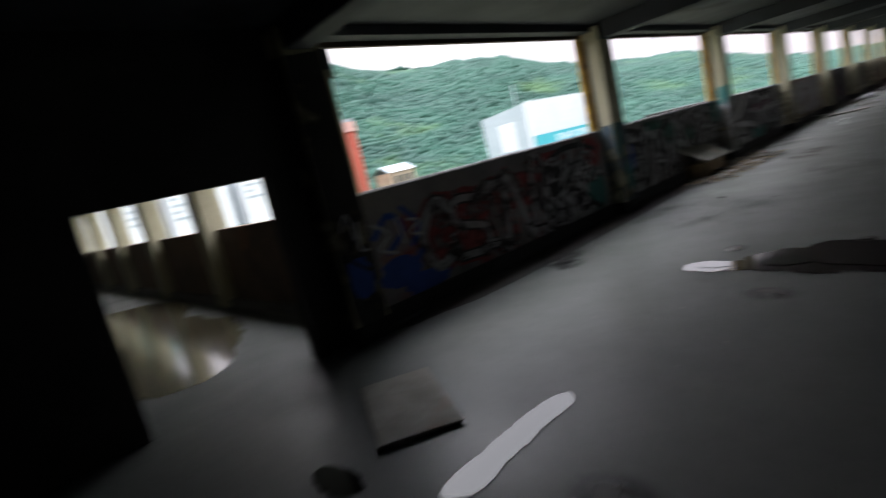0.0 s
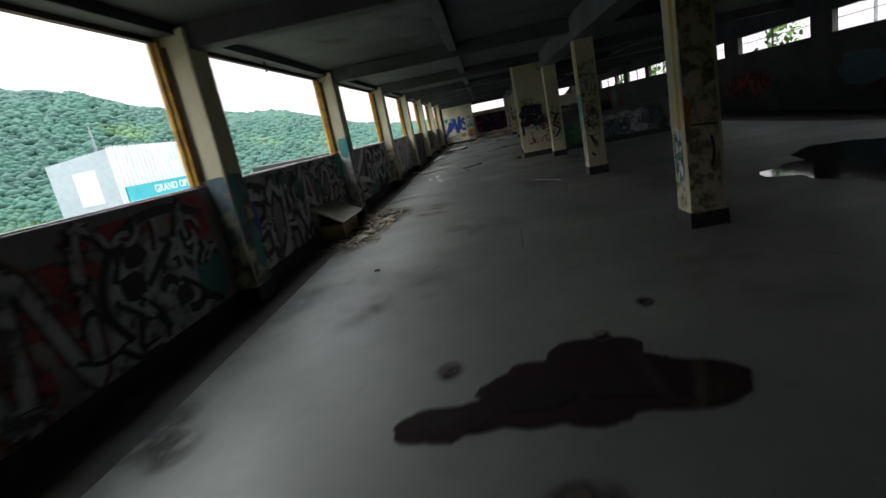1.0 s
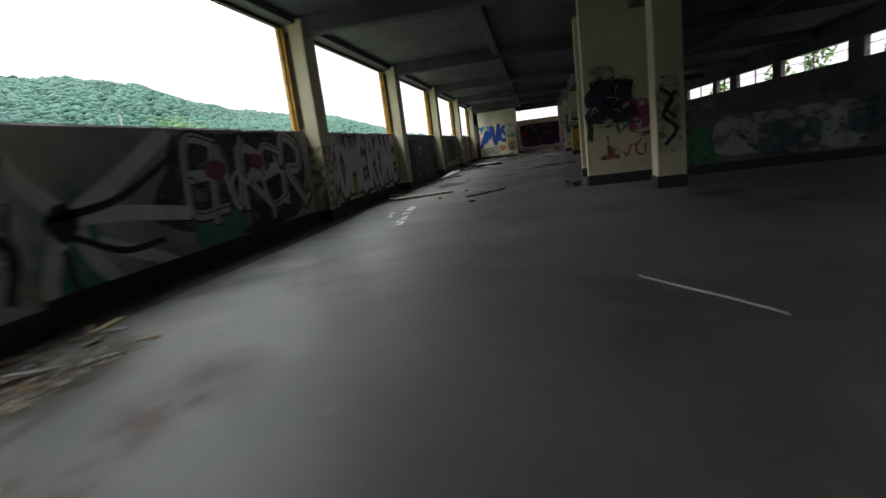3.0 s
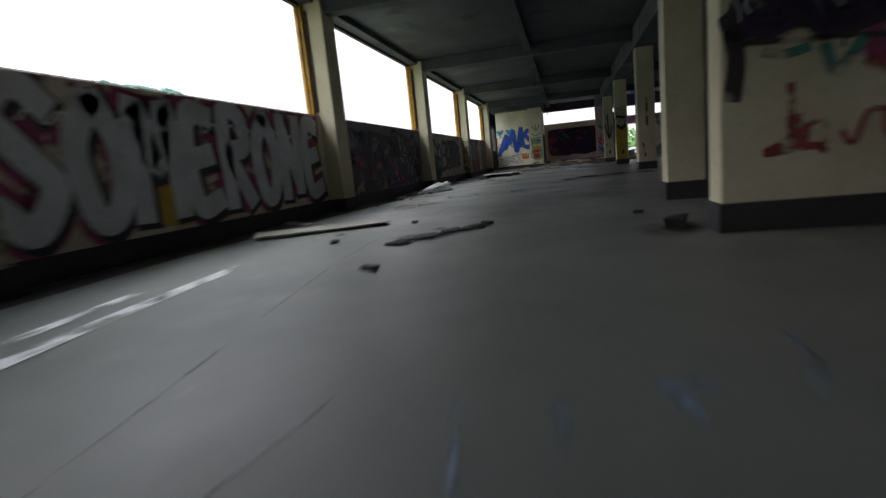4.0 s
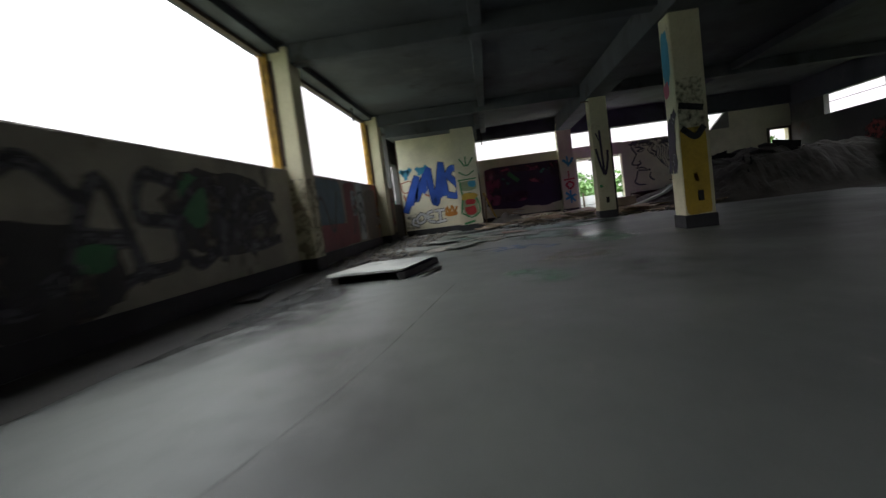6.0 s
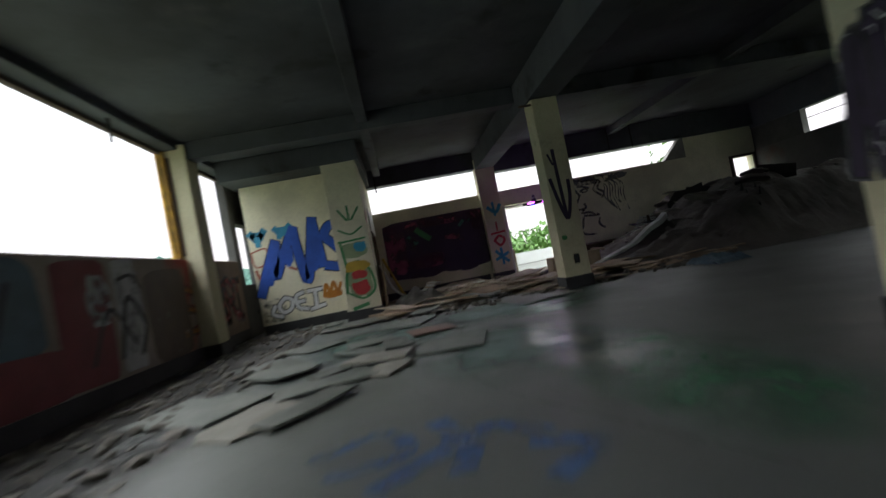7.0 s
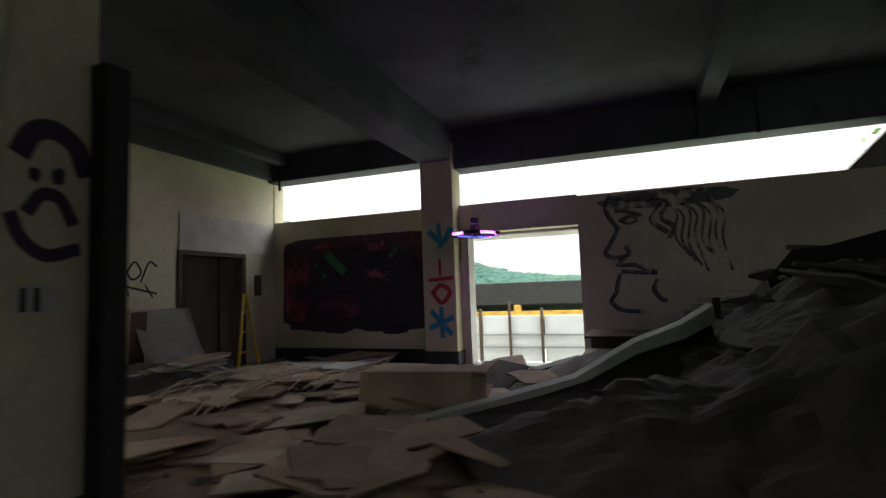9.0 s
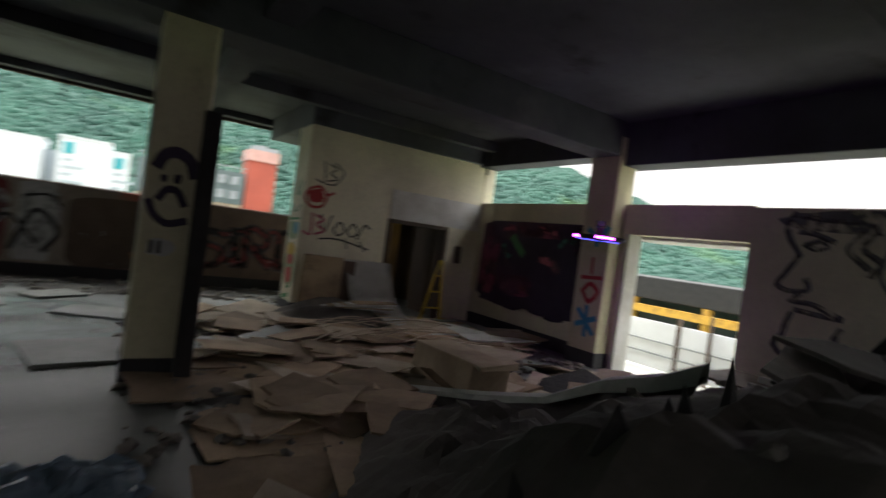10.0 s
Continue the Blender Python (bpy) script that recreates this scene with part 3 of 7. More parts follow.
def stroke(bm, pts, w, put, lift, straight=False):
    line = [Vector((*q, 0)) for q in pts] if straight else smooth_line(pts)
    rows, n = [], len(line)
    for i, q in enumerate(line):
        d = (line[min(i + 1, n - 1)] - line[max(i - 1, 0)])
        d = d.normalized() if d.length > 1e-6 else Vector((1, 0, 0))
        s = Vector((-d.y, d.x, 0)) * w / 2
        if i == 0:
            q = q - d * w * 0.3
        if i == n - 1:
            q = q + d * w * 0.3
        rows.append((bm.verts.new(put(q.x + s.x, q.y + s.y, lift)), bm.verts.new(put(q.x - s.x, q.y - s.y, lift))))
    for a, b in zip(rows, rows[1:]):
        bm.faces.new((a[0], b[0], b[1], a[1]))


def patch(bm, cu, cv, ru, rv, put, lift, seed, n=40, rag=0.22, square=0.8):
    """A ragged painted area."""
    vs = []
    for i in range(n):
        a = 2 * math.pi * i / n
        k = 1 + rag * noise.noise(Vector((math.cos(a) * 1.7 + seed * 3.1, math.sin(a) * 1.7, seed))) + rag * 0.4 * noise.noise(Vector((math.cos(a) * 6, math.sin(a) * 6, seed + 9)))
        c, s = math.cos(a), math.sin(a)
        q = square
        vs.append(bm.verts.new(put(cu + ru * k * math.copysign(abs(c) ** q, c), cv + rv * k * math.copysign(abs(s) ** q, s), lift)))
    bm.faces.new(vs)


def on_north(u, v, lift):
    return (u, Y_IN - lift, min(v, SILL - 0.012))


def on_front(u, v, lift):          # front of the corner room: u from the window wall towards the room's corner
    return (44.4 - lift, 8.92 - u, v)


def on_pilaster(u, v, lift):
    return (43.71 - lift, 7.04 - u * 1.28, v)


def on_side(u, v, lift):
    return (43.70 + u, 6.43 - lift, v)


def on_end(u, v, lift):            # u from the room's corner towards the right-hand wall
    return (X_END - lift, 6.43 - u, v)


def on_low(u, v, lift):
    return (21.8 - lift, 3.5 - u * 1.15, v * 0.9)


def col_front(x):                  # the face towards the start of the walk
    return lambda u, v, lift: (x - lift, CY - u, v)


def col_left(x):                   # the face towards the windows
    return lambda u, v, lift: (x + CW - u, CY + lift, v)


def col_right(x):
    return lambda u, v, lift: (x + u, CY - CW - lift, v)


def mark(parent, material, put, strokes=(), patches=(), lift=0.004, straight=False, label="", square=0.8):
    bm = bmesh.new()
    step = min(0.0003, 0.0013 / max(1, len(strokes)))
    for i, (pts, w) in enumerate(strokes):
        stroke(bm, pts, w, put, lift + step * i, straight)
    for i, (cu, cv, ru, rv) in enumerate(patches):
        patch(bm, cu, cv, ru, rv, put, lift + 0.0004 * i, cu * 1.3 + cv + i, square=square, rag=0.22 if square > 0.6 else 0.07)
    return part("graffiti", bm, material, parent, label)


SHAPES = [
    [[(0.1, 0.0), (0.22, 1.0)], [(1.0, 1.02), (0.3, 0.5), (1.05, -0.05)]],
    [[(1.0, 0.92), (0.2, 1.0), (0.02, 0.5), (0.18, 0.02), (1.05, 0.08)], [(0.1, 0.5), (0.85, 0.58)]],
    [[(0.55, -0.05), (0.42, 1.0)], [(0.1, 0.9), (0.95, 1.05)], [(0.1, 0.08), (0.9, -0.02)]],
    [[(1.0, 0.8), (0.45, 1.02), (0.05, 0.55), (0.35, 0.0), (1.0, 0.22)]],
    [[(0.0, -0.05), (0.15, 1.0), (0.78, 0.05), (0.95, 1.1)]],
    [[(-0.05, 0.0), (0.5, 1.05), (0.98, -0.05)], [(0.2, 0.42), (0.9, 0.34)]],
    [[(0.08, 0.0), (0.12, 1.0), (0.85, 0.85), (0.8, 0.52), (0.25, 0.48), (1.0, -0.05)]],
    [[(0.95, 0.9), (0.25, 0.95), (0.1, 0.6), (0.85, 0.42), (0.8, 0.06), (0.0, 0.02)]],
]


def bent(u, v, a, length, bend):
    """A bent stroke from (u, v) at angle a."""
    out = [(u, v)]
    for _ in range(3):
        u, v = u + length / 3 * math.cos(a), v + length / 3 * math.sin(a)
        out.append((u, min(max(v, 0.24), 1.4)))
        a += bend
    return out


def wild(parent, put, u0, u1, v0, v1, count, fill, line, seed, glow=None, thick=0.2):
    """Interlocked swelling sprayed letters: bent strokes with a dark outline, inner lines, pale flicks, arrows and drips."""
    rnd = random.Random(seed)
    w, h = (u1 - u0) / count, v1 - v0
    fills, inner, drips = [], [], []
    last = -1
    for i in range(count):
        pick = rnd.choice([k for k in range(len(SHAPES)) if k != last])
        last = pick
        lean, k = rnd.uniform(-0.12, 0.3), rnd.uniform(1.05, 1.3)
        base, top = rnd.uniform(-0.06, 0.1) * h, rnd.uniform(0.82, 1.02) * h
        for shape in SHAPES[pick]:
            pts = []
            for a, b in shape:
                a, b = a + rnd.uniform(-0.08, 0.08), b + rnd.uniform(-0.06, 0.06)
                pts.append((u0 + w * i + w * k * (a - 0.12) + lean * h * (b - 0.5) * 0.4, v0 + base + b * (top - base)))
            fills.append((pts, thick * rnd.uniform(0.75, 1.2)))
            inner.append(([(p[0] + 0.18 * thick, p[1] + 0.12 * thick) for p in pts], thick * 0.13))
        e = fills[-1][0][-1]
        if rnd.random() < 0.5:
            fills.append(([e, (e[0] + rnd.uniform(-0.2, 0.3) * w, e[1] + rnd.uniform(-0.25, 0.2) * h)], thick * 0.6))
        if rnd.random() < 0.6:
            drips.append(([(e[0], e[1]), (e[0] + 0.01, e[1] - rnd.uniform(0.1, 0.3) * h)], 0.015))
    flicks = [(bent(*rnd.choice(p), rnd.uniform(-1.0, 2.4), rnd.uniform(0.8, 1.8) * thick, rnd.uniform(-0.9, 0.9)), thick * rnd.uniform(0.10, 0.2)) for p, t in fills]
    cuts = [(bent(*rnd.choice(p), rnd.uniform(-2.0, 2.0), rnd.uniform(0.8, 1.6) * thick, rnd.uniform(-1.0, 1.0)), thick * rnd.uniform(0.16, 0.32)) for p, t in fills]
    mark(parent, glow or S_GREY, put, [(p, t + 0.8 * thick + 0.03) for p, t in fills], lift=0.002)
    mark(parent, line, put, [(p, t + 0.3 * thick + 0.02) for p, t in fills], lift=0.0035)
    mark(parent, fill, put, fills, lift=0.005)
    mark(parent, line, put, inner[::2] + drips + cuts, lift=0.0065)
    mark(parent, S_LIGHT, put, flicks, lift=0.0075)


LETTERS = {
    "S": [[(0.9, 0.85), (0.5, 1.0), (0.12, 0.78), (0.5, 0.52), (0.85, 0.28), (0.45, 0.0), (0.05, 0.15)]],
    "O": [[(0.5, 0.97), (0.12, 0.6), (0.3, 0.08), (0.72, 0.12), (0.88, 0.6), (0.55, 0.97)]],
    "M": [[(0.05, 0.0), (0.15, 0.95), (0.5, 0.4), (0.85, 0.95), (0.95, 0.0)]],
    "E": [[(0.85, 0.92), (0.3, 0.95), (0.15, 0.5), (0.3, 0.05), (0.9, 0.1)], [(0.2, 0.5), (0.75, 0.55)]],
    "R": [[(0.15, 0.0), (0.2, 0.95), (0.75, 0.9), (0.8, 0.6), (0.3, 0.5), (0.85, 0.0)]],
    "N": [[(0.1, 0.0), (0.15, 0.95)], [(0.15, 0.9), (0.8, 0.08)], [(0.8, 0.05), (0.9, 0.95)]],
}


def word(text, u0, u1, v0, v1):
    out, w = [], (u1 - u0) / len(text)
    for i, ch in enumerate(text):
        for line in LETTERS[ch]:
            out.append([(u0 + w * (i + 0.06 + 0.88 * a), v0 + (v1 - v0) * b - 0.04 * (i % 2)) for a, b in line])
    return out


P_SLATE, P_REDDK, P_BROWN = spray("spray_slate_blue", (0.10, 0.16, 0.20)), spray("spray_dark_red", (0.22, 0.03, 0.035)), spray("spray_brown", (0.13, 0.09, 0.06))
N = wall_north
# bay by bay along the window wall
mark(N, S_RED, on_north, (), [(6.0, 0.85, 0.85, 0.38), (7.3, 0.95, 0.5, 0.25), (6.6, 0.45, 0.5, 0.2), (8.0, 1.25, 0.5, 0.1)], lift=0.0015)
mark(N, P_BLUE, on_north, [([(4.7, 0.95), (4.95, 1.15), (5.1, 0.95), (4.85, 0.75)], 0.07), ([(4.75, 0.6), (5.1, 0.5), (5.3, 0.65)], 0.08), ([(5.15, 1.2), (5.35, 0.95), (5.2, 0.75)], 0.06)], [(4.95, 0.5, 0.3, 0.16), (5.3, 0.3, 0.35, 0.12)])
mark(N, P_WHITE, on_north, [([(4.72, 1.1), (4.9, 0.95), (4.75, 0.82), (4.95, 0.72)], 0.03), ([(5.05, 1.1), (5.1, 0.8)], 0.03), ([(5.2, 1.05), (5.35, 1.0), (5.22, 0.9), (5.38, 0.82)], 0.03)], lift=0.007)
wild(N, on_north, 5.4, 7.5, 0.3, 1.2, 4, S_LIGHT, S_SOOT, 3, S_RED, 0.11)
# a shaggy bent shape beside the pillar: fanned locks, folds and a hooked outline
mark(N, S_LIGHT, on_north, (), [(8.55, 0.62, 0.75, 0.48), (7.7, 0.42, 0.5, 0.25)], lift=0.002)
rl = random.Random(77)
locks = [bent(rl.uniform(7.8, 9.2), rl.uniform(0.8, 1.2), rl.uniform(-0.5, 2.2), rl.uniform(0.2, 0.5), rl.uniform(-0.8, 0.8)) for _ in range(13)]
folds = [bent(rl.uniform(7.7, 9.2), rl.uniform(0.3, 0.75), rl.uniform(-0.9, 1.2), rl.uniform(0.25, 0.6), rl.uniform(-0.7, 0.7)) for _ in range(12)]
mark(N, P_BLACK, on_north, [([(7.85, 0.4), (7.7, 0.7), (7.86, 1.05), (8.3, 1.3), (8.9, 1.33), (9.35, 1.2)], 0.09)] + [(p, rl.uniform(0.04, 0.10)) for p in locks + folds], [(8.15, 1.05, 0.2, 0.12), (8.7, 0.5, 0.14, 0.1), (9.0, 1.0, 0.1, 0.14)], lift=0.0045)
mark(N, S_LIGHT, on_north, [([(q[0] + 0.06, q[1] + 0.01) for q in p], 0.05) for p in locks] + [([(q[0] + 0.06, q[1]) for q in p], 0.04) for p in folds[::2]], lift=0.006)
mark(N, P_BLACK, on_north, [([(7.3, 0.45), (7.55, 0.35), (7.9, 0.4)], 0.04), ([(7.4, 0.6), (7.55, 0.75), (7.7, 0.6)], 0.05)], [(8.08, 0.78, 0.16, 0.12)], lift=0.0065)
mark(N, P_TEAL, on_north, (), [(9.25, 0.55, 0.25, 0.35)], lift=0.003)
wild(N, on_north, 9.95, 12.6, 0.22, 1.34, 5, S_LIGHT, P_BLACK, 64, S_SOOT, 0.17)
mark(N, S_TEAL, on_north, (), [(12.3, 1.05, 0.2, 0.2), (13.3, 0.95, 0.14, 0.16), (11.6, 1.3, 0.3, 0.1)], lift=0.0062)
mark(N, P_BLUE, on_north, (), [(10.5, 0.85, 0.14, 0.24), (10.3, 0.5, 0.12, 0.15)], lift=0.008)
wild(N, on_north, 12.55, 15.1, 0.5, 1.36, 5, S_LIGHT, P_BLACK, 71, S_SOOT, 0.13)
mark(N, P_TEAL, on_north, (), [(15.05, 1.2, 0.3, 0.26), (14.6, 0.2, 0.3, 0.12)], lift=0.008)
mark(N, P_WHITE, on_north, [([(16.1, 0.75), (16.6, 1.0), (17.3, 1.4)], 0.16), ([(16.1, 0.75), (16.7, 0.7), (17.4, 0.6)], 0.14), ([(16.1, 0.7), (16.2, 0.4), (16.5, 0.05)], 0.15),
                            ([(16.0, 0.7), (15.8, 0.35), (15.75, 0.1)], 0.14), ([(16.0, 0.8), (15.7, 1.1), (15.6, 1.4)], 0.15), ([(16.3, 0.5), (16.9, 0.25), (17.2, 0.1)], 0.12)], lift=0.0055)
mark(N, P_BLACK, on_north, [([(15.9, 0.75), (16.6, 0.85), (17.4, 1.2)], 0.07), ([(16.05, 0.6), (16.5, 0.4), (17.0, 0.4)], 0.06), ([(15.95, 0.5), (16.0, 0.2), (16.2, 0.02)], 0.05)], [(16.0, 0.72, 0.14, 0.14)], lift=0.0075)
mark(N, S_SOOT, on_north, (), [(18.6, 0.8, 1.6, 0.6)], lift=0.0012)
wild(N, on_north, 17.5, 20.1, 0.45, 1.35, 5, P_GREY, P_BLACK, 37, thick=0.13)
mark(N, P_WHITE, on_north, [([(18.2, 0.75), (18.4, 0.95), (18.6, 0.8), (18.8, 0.98), (19.0, 0.82), (19.3, 1.0), (19.5, 0.85)], 0.05)], lift=0.008)
mark(N, P_TEAL, on_north, (), [(17.9, 0.35, 0.5, 0.2)], lift=0.003)
mark(N, P_MAROON, on_north, (), [(18.0, 1.0, 0.2, 0.1), (18.9, 1.05, 0.15, 0.1)], lift=0.008)
some = word("SOMERONE", 21.0, 25.65, 0.36, 1.38)
mark(N, S_MAROON, on_north, [(p, 0.40) for p in some], lift=0.0015)
mark(N, P_BLACK, on_north, [([(q[0] + 0.03, q[1] - 0.035) for q in p], 0.27) for p in some], lift=0.0035)
mark(N, P_SILVER, on_north, [(p, 0.22) for p in some], lift=0.0055)
mark(N, P_WHITE, on_north, [([(21.3 + 0.55 * k, 1.12), (21.4 + 0.55 * k, 1.2), (21.5 + 0.55 * k, 1.1), (21.62 + 0.55 * k, 1.19), (21.75 + 0.55 * k, 1.13)], 0.022) for k in range(8)], lift=0.0078)
mark(N, P_YELLOW, on_north, (), [(24.1, 0.35, 0.22, 0.14), (25.45, 1.0, 0.18, 0.35), (21.2, 1.3, 0.3, 0.1), (22.6, 0.42, 0.4, 0.18)], lift=0.0012)
mark(N, S_NIGHT, on_north, (), [(28.9, 0.78, 1.9, 0.52), (27.4, 0.62, 0.9, 0.42), (30.3, 0.7, 0.75, 0.55)], lift=0.0015)
wild(N, on_north, 26.6, 30.9, 0.3, 1.25, 7, S_GREY, S_NIGHT, 133, S_NIGHT, 0.10)
mark(N, S_SKIN, on_north, (), [(28.0, 1.06, 0.13, 0.16), (28.5, 0.98, 0.16, 0.17), (28.34, 0.28, 0.12, 0.10), (29.98, 0.7, 0.07, 0.24), (27.96, 0.52, 0.10, 0.13), (26.62, 0.62, 0.12, 0.22), (27.0, 0.3, 0.4, 0.09), (30.56, 0.22, 0.08, 0.08)], lift=0.0084)
mark(N, S_ROSE, on_north, (), [(28.1, 0.6, 0.14, 0.12), (27.1, 0.72, 0.16, 0.14), (29.06, 0.42, 0.12, 0.10), (29.4, 0.36, 0.14, 0.06), (26.6, 1.17, 0.22, 0.11), (27.72, 0.5, 0.08, 0.10), (28.75, 0.75, 0.05, 0.09)], lift=0.0090)
mark(N, S_NIGHT, on_north, [([(27.86, 1.12), (27.98, 1.1), (28.12, 1.13)], 0.03), ([(28.36, 1.04), (28.5, 1.0), (28.66, 1.05)], 0.03), ([(28.0, 1.0), (28.03, 0.92)], 0.03), ([(28.4, 0.86), (28.55, 0.83)], 0.03)], lift=0.0098)
mark(N, S_SLATE, on_north, (), [(26.98, 1.15, 0.16, 0.14), (30.45, 1.2, 0.2, 0.12), (27.56, 1.17, 0.15, 0.12)], lift=0.0072)
mark(N, S_BROWN, on_north, (), [(30.6, 0.8, 0.09, 0.2), (28.8, 0.22, 0.3, 0.05)], lift=0.0078)
mark(N, S_WHITE, on_north, [([(29.42, 0.72), (29.5, 0.98), (29.5, 1.25)], 0.05), ([(29.5, 1.22), (29.62, 1.05), (29.74, 1.24)], 0.045), ([(29.74, 1.22), (29.84, 0.95), (29.9, 0.78)], 0.05), ([(29.45, 0.8), (29.6, 0.72), (29.72, 0.85)], 0.07)], lift=0.0094)
mark(N, S_SOOT, on_north, (), [(35.0, 0.9, 1.1, 0.45), (32.6, 0.5, 0.7, 0.35)], lift=0.0015)
wild(N, on_north, 32.2, 36.0, 0.4, 1.2, 6, S_GREY, P_BLACK, 51, thick=0.06)
mark(N, P_GREEN, on_north, (), [(34.3, 1.0, 0.2, 0.25), (33.0, 0.6, 0.2, 0.1)])
mark(N, P_SLATE, on_north, (), [(38.2, 1.0, 0.95, 0.42)], square=0.3)
mark(N, P_REDDK, on_north, (), [(38.4, 0.42, 1.1, 0.22), (39.7, 0.8, 0.42, 0.6)], lift=0.006, square=0.3)
mark(N, P_GREY, on_north, (), [(40.45, 0.82, 0.22, 0.6)], lift=0.007, square=0.2)
mark(N, P_BROWN, on_north, (), [(41.4, 0.75, 0.55, 0.55)], lift=0.006, square=0.3)
wild(N, on_north, 40.95, 42.2, 0.4, 1.1, 3, P_ORANGE, P_BROWN, 151, S_RED, 0.07)
wild(N, on_north, 42.8, 44.3, 0.4, 1.15, 4, S_RED, S_SOOT, 157, S_GREY, 0.07)
mark(N, S_LIGHT, on_north, (), [(40.5, 0.85, 0.25, 0.5), (39.95, 1.0, 0.2, 0.25)], lift=0.0078)
mark(N, P_BLACK, on_north, [([(40.2, 0.4), (40.45, 1.0), (40.75, 0.7), (40.6, 0.4)], 0.07), ([(40.3, 1.2), (40.6, 1.25), (40.75, 1.1)], 0.04)], lift=0.0095)
mark(N, P_BLACK, on_north, [([(37.4, 0.4), (37.9, 1.1), (38.4, 0.5), (38.8, 1.2)], 0.06), ([(39.7, 0.4), (40.1, 0.9), (40.5, 0.5)], 0.05), ([(43.0, 0.4), (43.4, 1.0), (43.9, 0.6)], 0.05)], lift=0.009)

# the tall blue letters and small figures on the corner room
R_ = room
MS_M = [[(0.32, 0.74), (0.52, 1.22), (0.72, 1.66)], [(0.72, 1.62), (0.62, 1.02), (0.84, 1.42), (1.08, 1.86)], [(1.08, 1.82), (1.12, 1.3), (1.20, 0.86), (1.34, 1.4), (1.46, 1.96)], [(1.46, 1.9), (1.50, 1.4), (1.52, 1.1)]]
MS_S = [[(1.93, 1.74), (1.76, 1.80), (1.64, 1.62), (1.80, 1.42), (1.92, 1.22), (1.82, 1.02), (1.60, 1.06)]]
mark(R_, P_BLACK, on_front, [(p, 0.20) for p in MS_M + MS_S], lift=0.003)
mark(R_, P_BLUE, on_front, [(p, 0.165) for p in MS_M + MS_S], lift=0.005)
mark(R_, P_BLUE, on_front, (), [(0.50, 1.05, 0.10, 0.16), (0.92, 1.4, 0.09, 0.2), (1.36, 1.25, 0.09, 0.25)], lift=0.0058)
mark(R_, P_CYAN, on_front, [([(0.30, 1.90), (0.42, 1.76), (0.56, 1.92)], 0.12), ([(0.42, 1.80), (0.42, 1.66)], 0.10), ([(0.76, 1.92), (0.88, 1.80), (1.04, 1.94)], 0.11), ([(0.84, 1.84), (0.82, 1.74)], 0.09)], [(0.42, 1.84, 0.12, 0.08), (0.90, 1.87, 0.13, 0.07)], lift=0.004)
mark(R_, P_SALMON, on_front, [([(0.26, 1.55), (0.54, 1.58), (0.50, 1.32), (0.30, 1.28), (0.26, 1.55)], 0.03), ([(0.30, 1.2), (0.34, 1.05)], 0.06), ([(0.92, 1.16), (1.02, 1.1)], 0.05)], lift=0.003)
BUBBLE = [[(0.72, 0.62), (0.60, 0.50), (0.64, 0.36), (0.80, 0.40), (0.84, 0.56), (0.72, 0.62)], [(1.06, 0.66), (0.92, 0.60), (0.94, 0.40), (1.10, 0.34)], [(0.94, 0.50), (1.06, 0.50)], [(1.16, 0.66), (1.40, 0.66)], [(1.28, 0.64), (1.27, 0.36)], [(1.16, 0.32), (1.42, 0.36)], [(0.52, 0.5), (0.46, 0.36), (0.62, 0.28)]]
mark(R_, P_BLACK, on_front, [(p, 0.10) for p in BUBBLE], lift=0.003)
mark(R_, P_WHITE, on_front, [(p, 0.065) for p in BUBBLE], lift=0.005)
mark(R_, S_BLACK, on_front, (), [(0.45, 0.42, 0.28, 0.22)], lift=0.0022)
mark(R_, P_ORANGE, on_front, [([(1.44, 0.50), (1.50, 0.72), (1.56, 0.56), (1.64, 0.74), (1.70, 0.56), (1.78, 0.70)], 0.06)], [(1.61, 0.52, 0.17, 0.07)])
mark(R_, P_GREEN, on_pilaster, [([(0.05, 1.38), (0.42, 1.40)], 0.035), ([(0.07, 1.4), (0.10, 0.95)], 0.035), ([(0.22, 1.75), (0.12, 1.95)], 0.03), ([(0.25, 1.75), (0.25, 2.0)], 0.03), ([(0.28, 1.75), (0.40, 1.95)], 0.03),
                                ([(0.08, 1.6), (0.24, 1.5), (0.4, 1.6)], 0.03), ([(0.05, 0.5), (0.1, 0.85), (0.25, 1.02), (0.40, 0.85), (0.43, 0.5), (0.25, 0.36), (0.05, 0.5)], 0.035), ([(0.1, 0.2), (0.3, 0.25)], 0.06)])
mark(R_, P_OLIVE, on_pilaster, (), [(0.24, 0.7, 0.17, 0.3), (0.24, 1.22, 0.18, 0.14)], lift=0.0025)
mark(R_, P_YELLOW, on_pilaster, (), [(0.24, 0.93, 0.17, 0.09)], lift=0.005)
mark(R_, P_RED, on_pilaster, (), [(0.25, 0.78, 0.11, 0.07), (0.25, 0.55, 0.12, 0.12)], lift=0.006)
mark(R_, P_CYAN, on_pilaster, (), [(0.33, 1.26, 0.08, 0.09)], lift=0.006)
mark(R_, P_BLACK, on_side, [([(0.25, 2.28), (0.28, 1.98), (0.15, 2.0)], 0.022), ([(0.34, 2.25), (0.45, 2.2), (0.36, 2.12), (0.47, 2.05), (0.33, 2.0)], 0.022), ([(0.42, 2.28), (0.56, 2.15), (0.45, 1.97), (0.3, 1.95)], 0.02)], label="black scribbled initials")
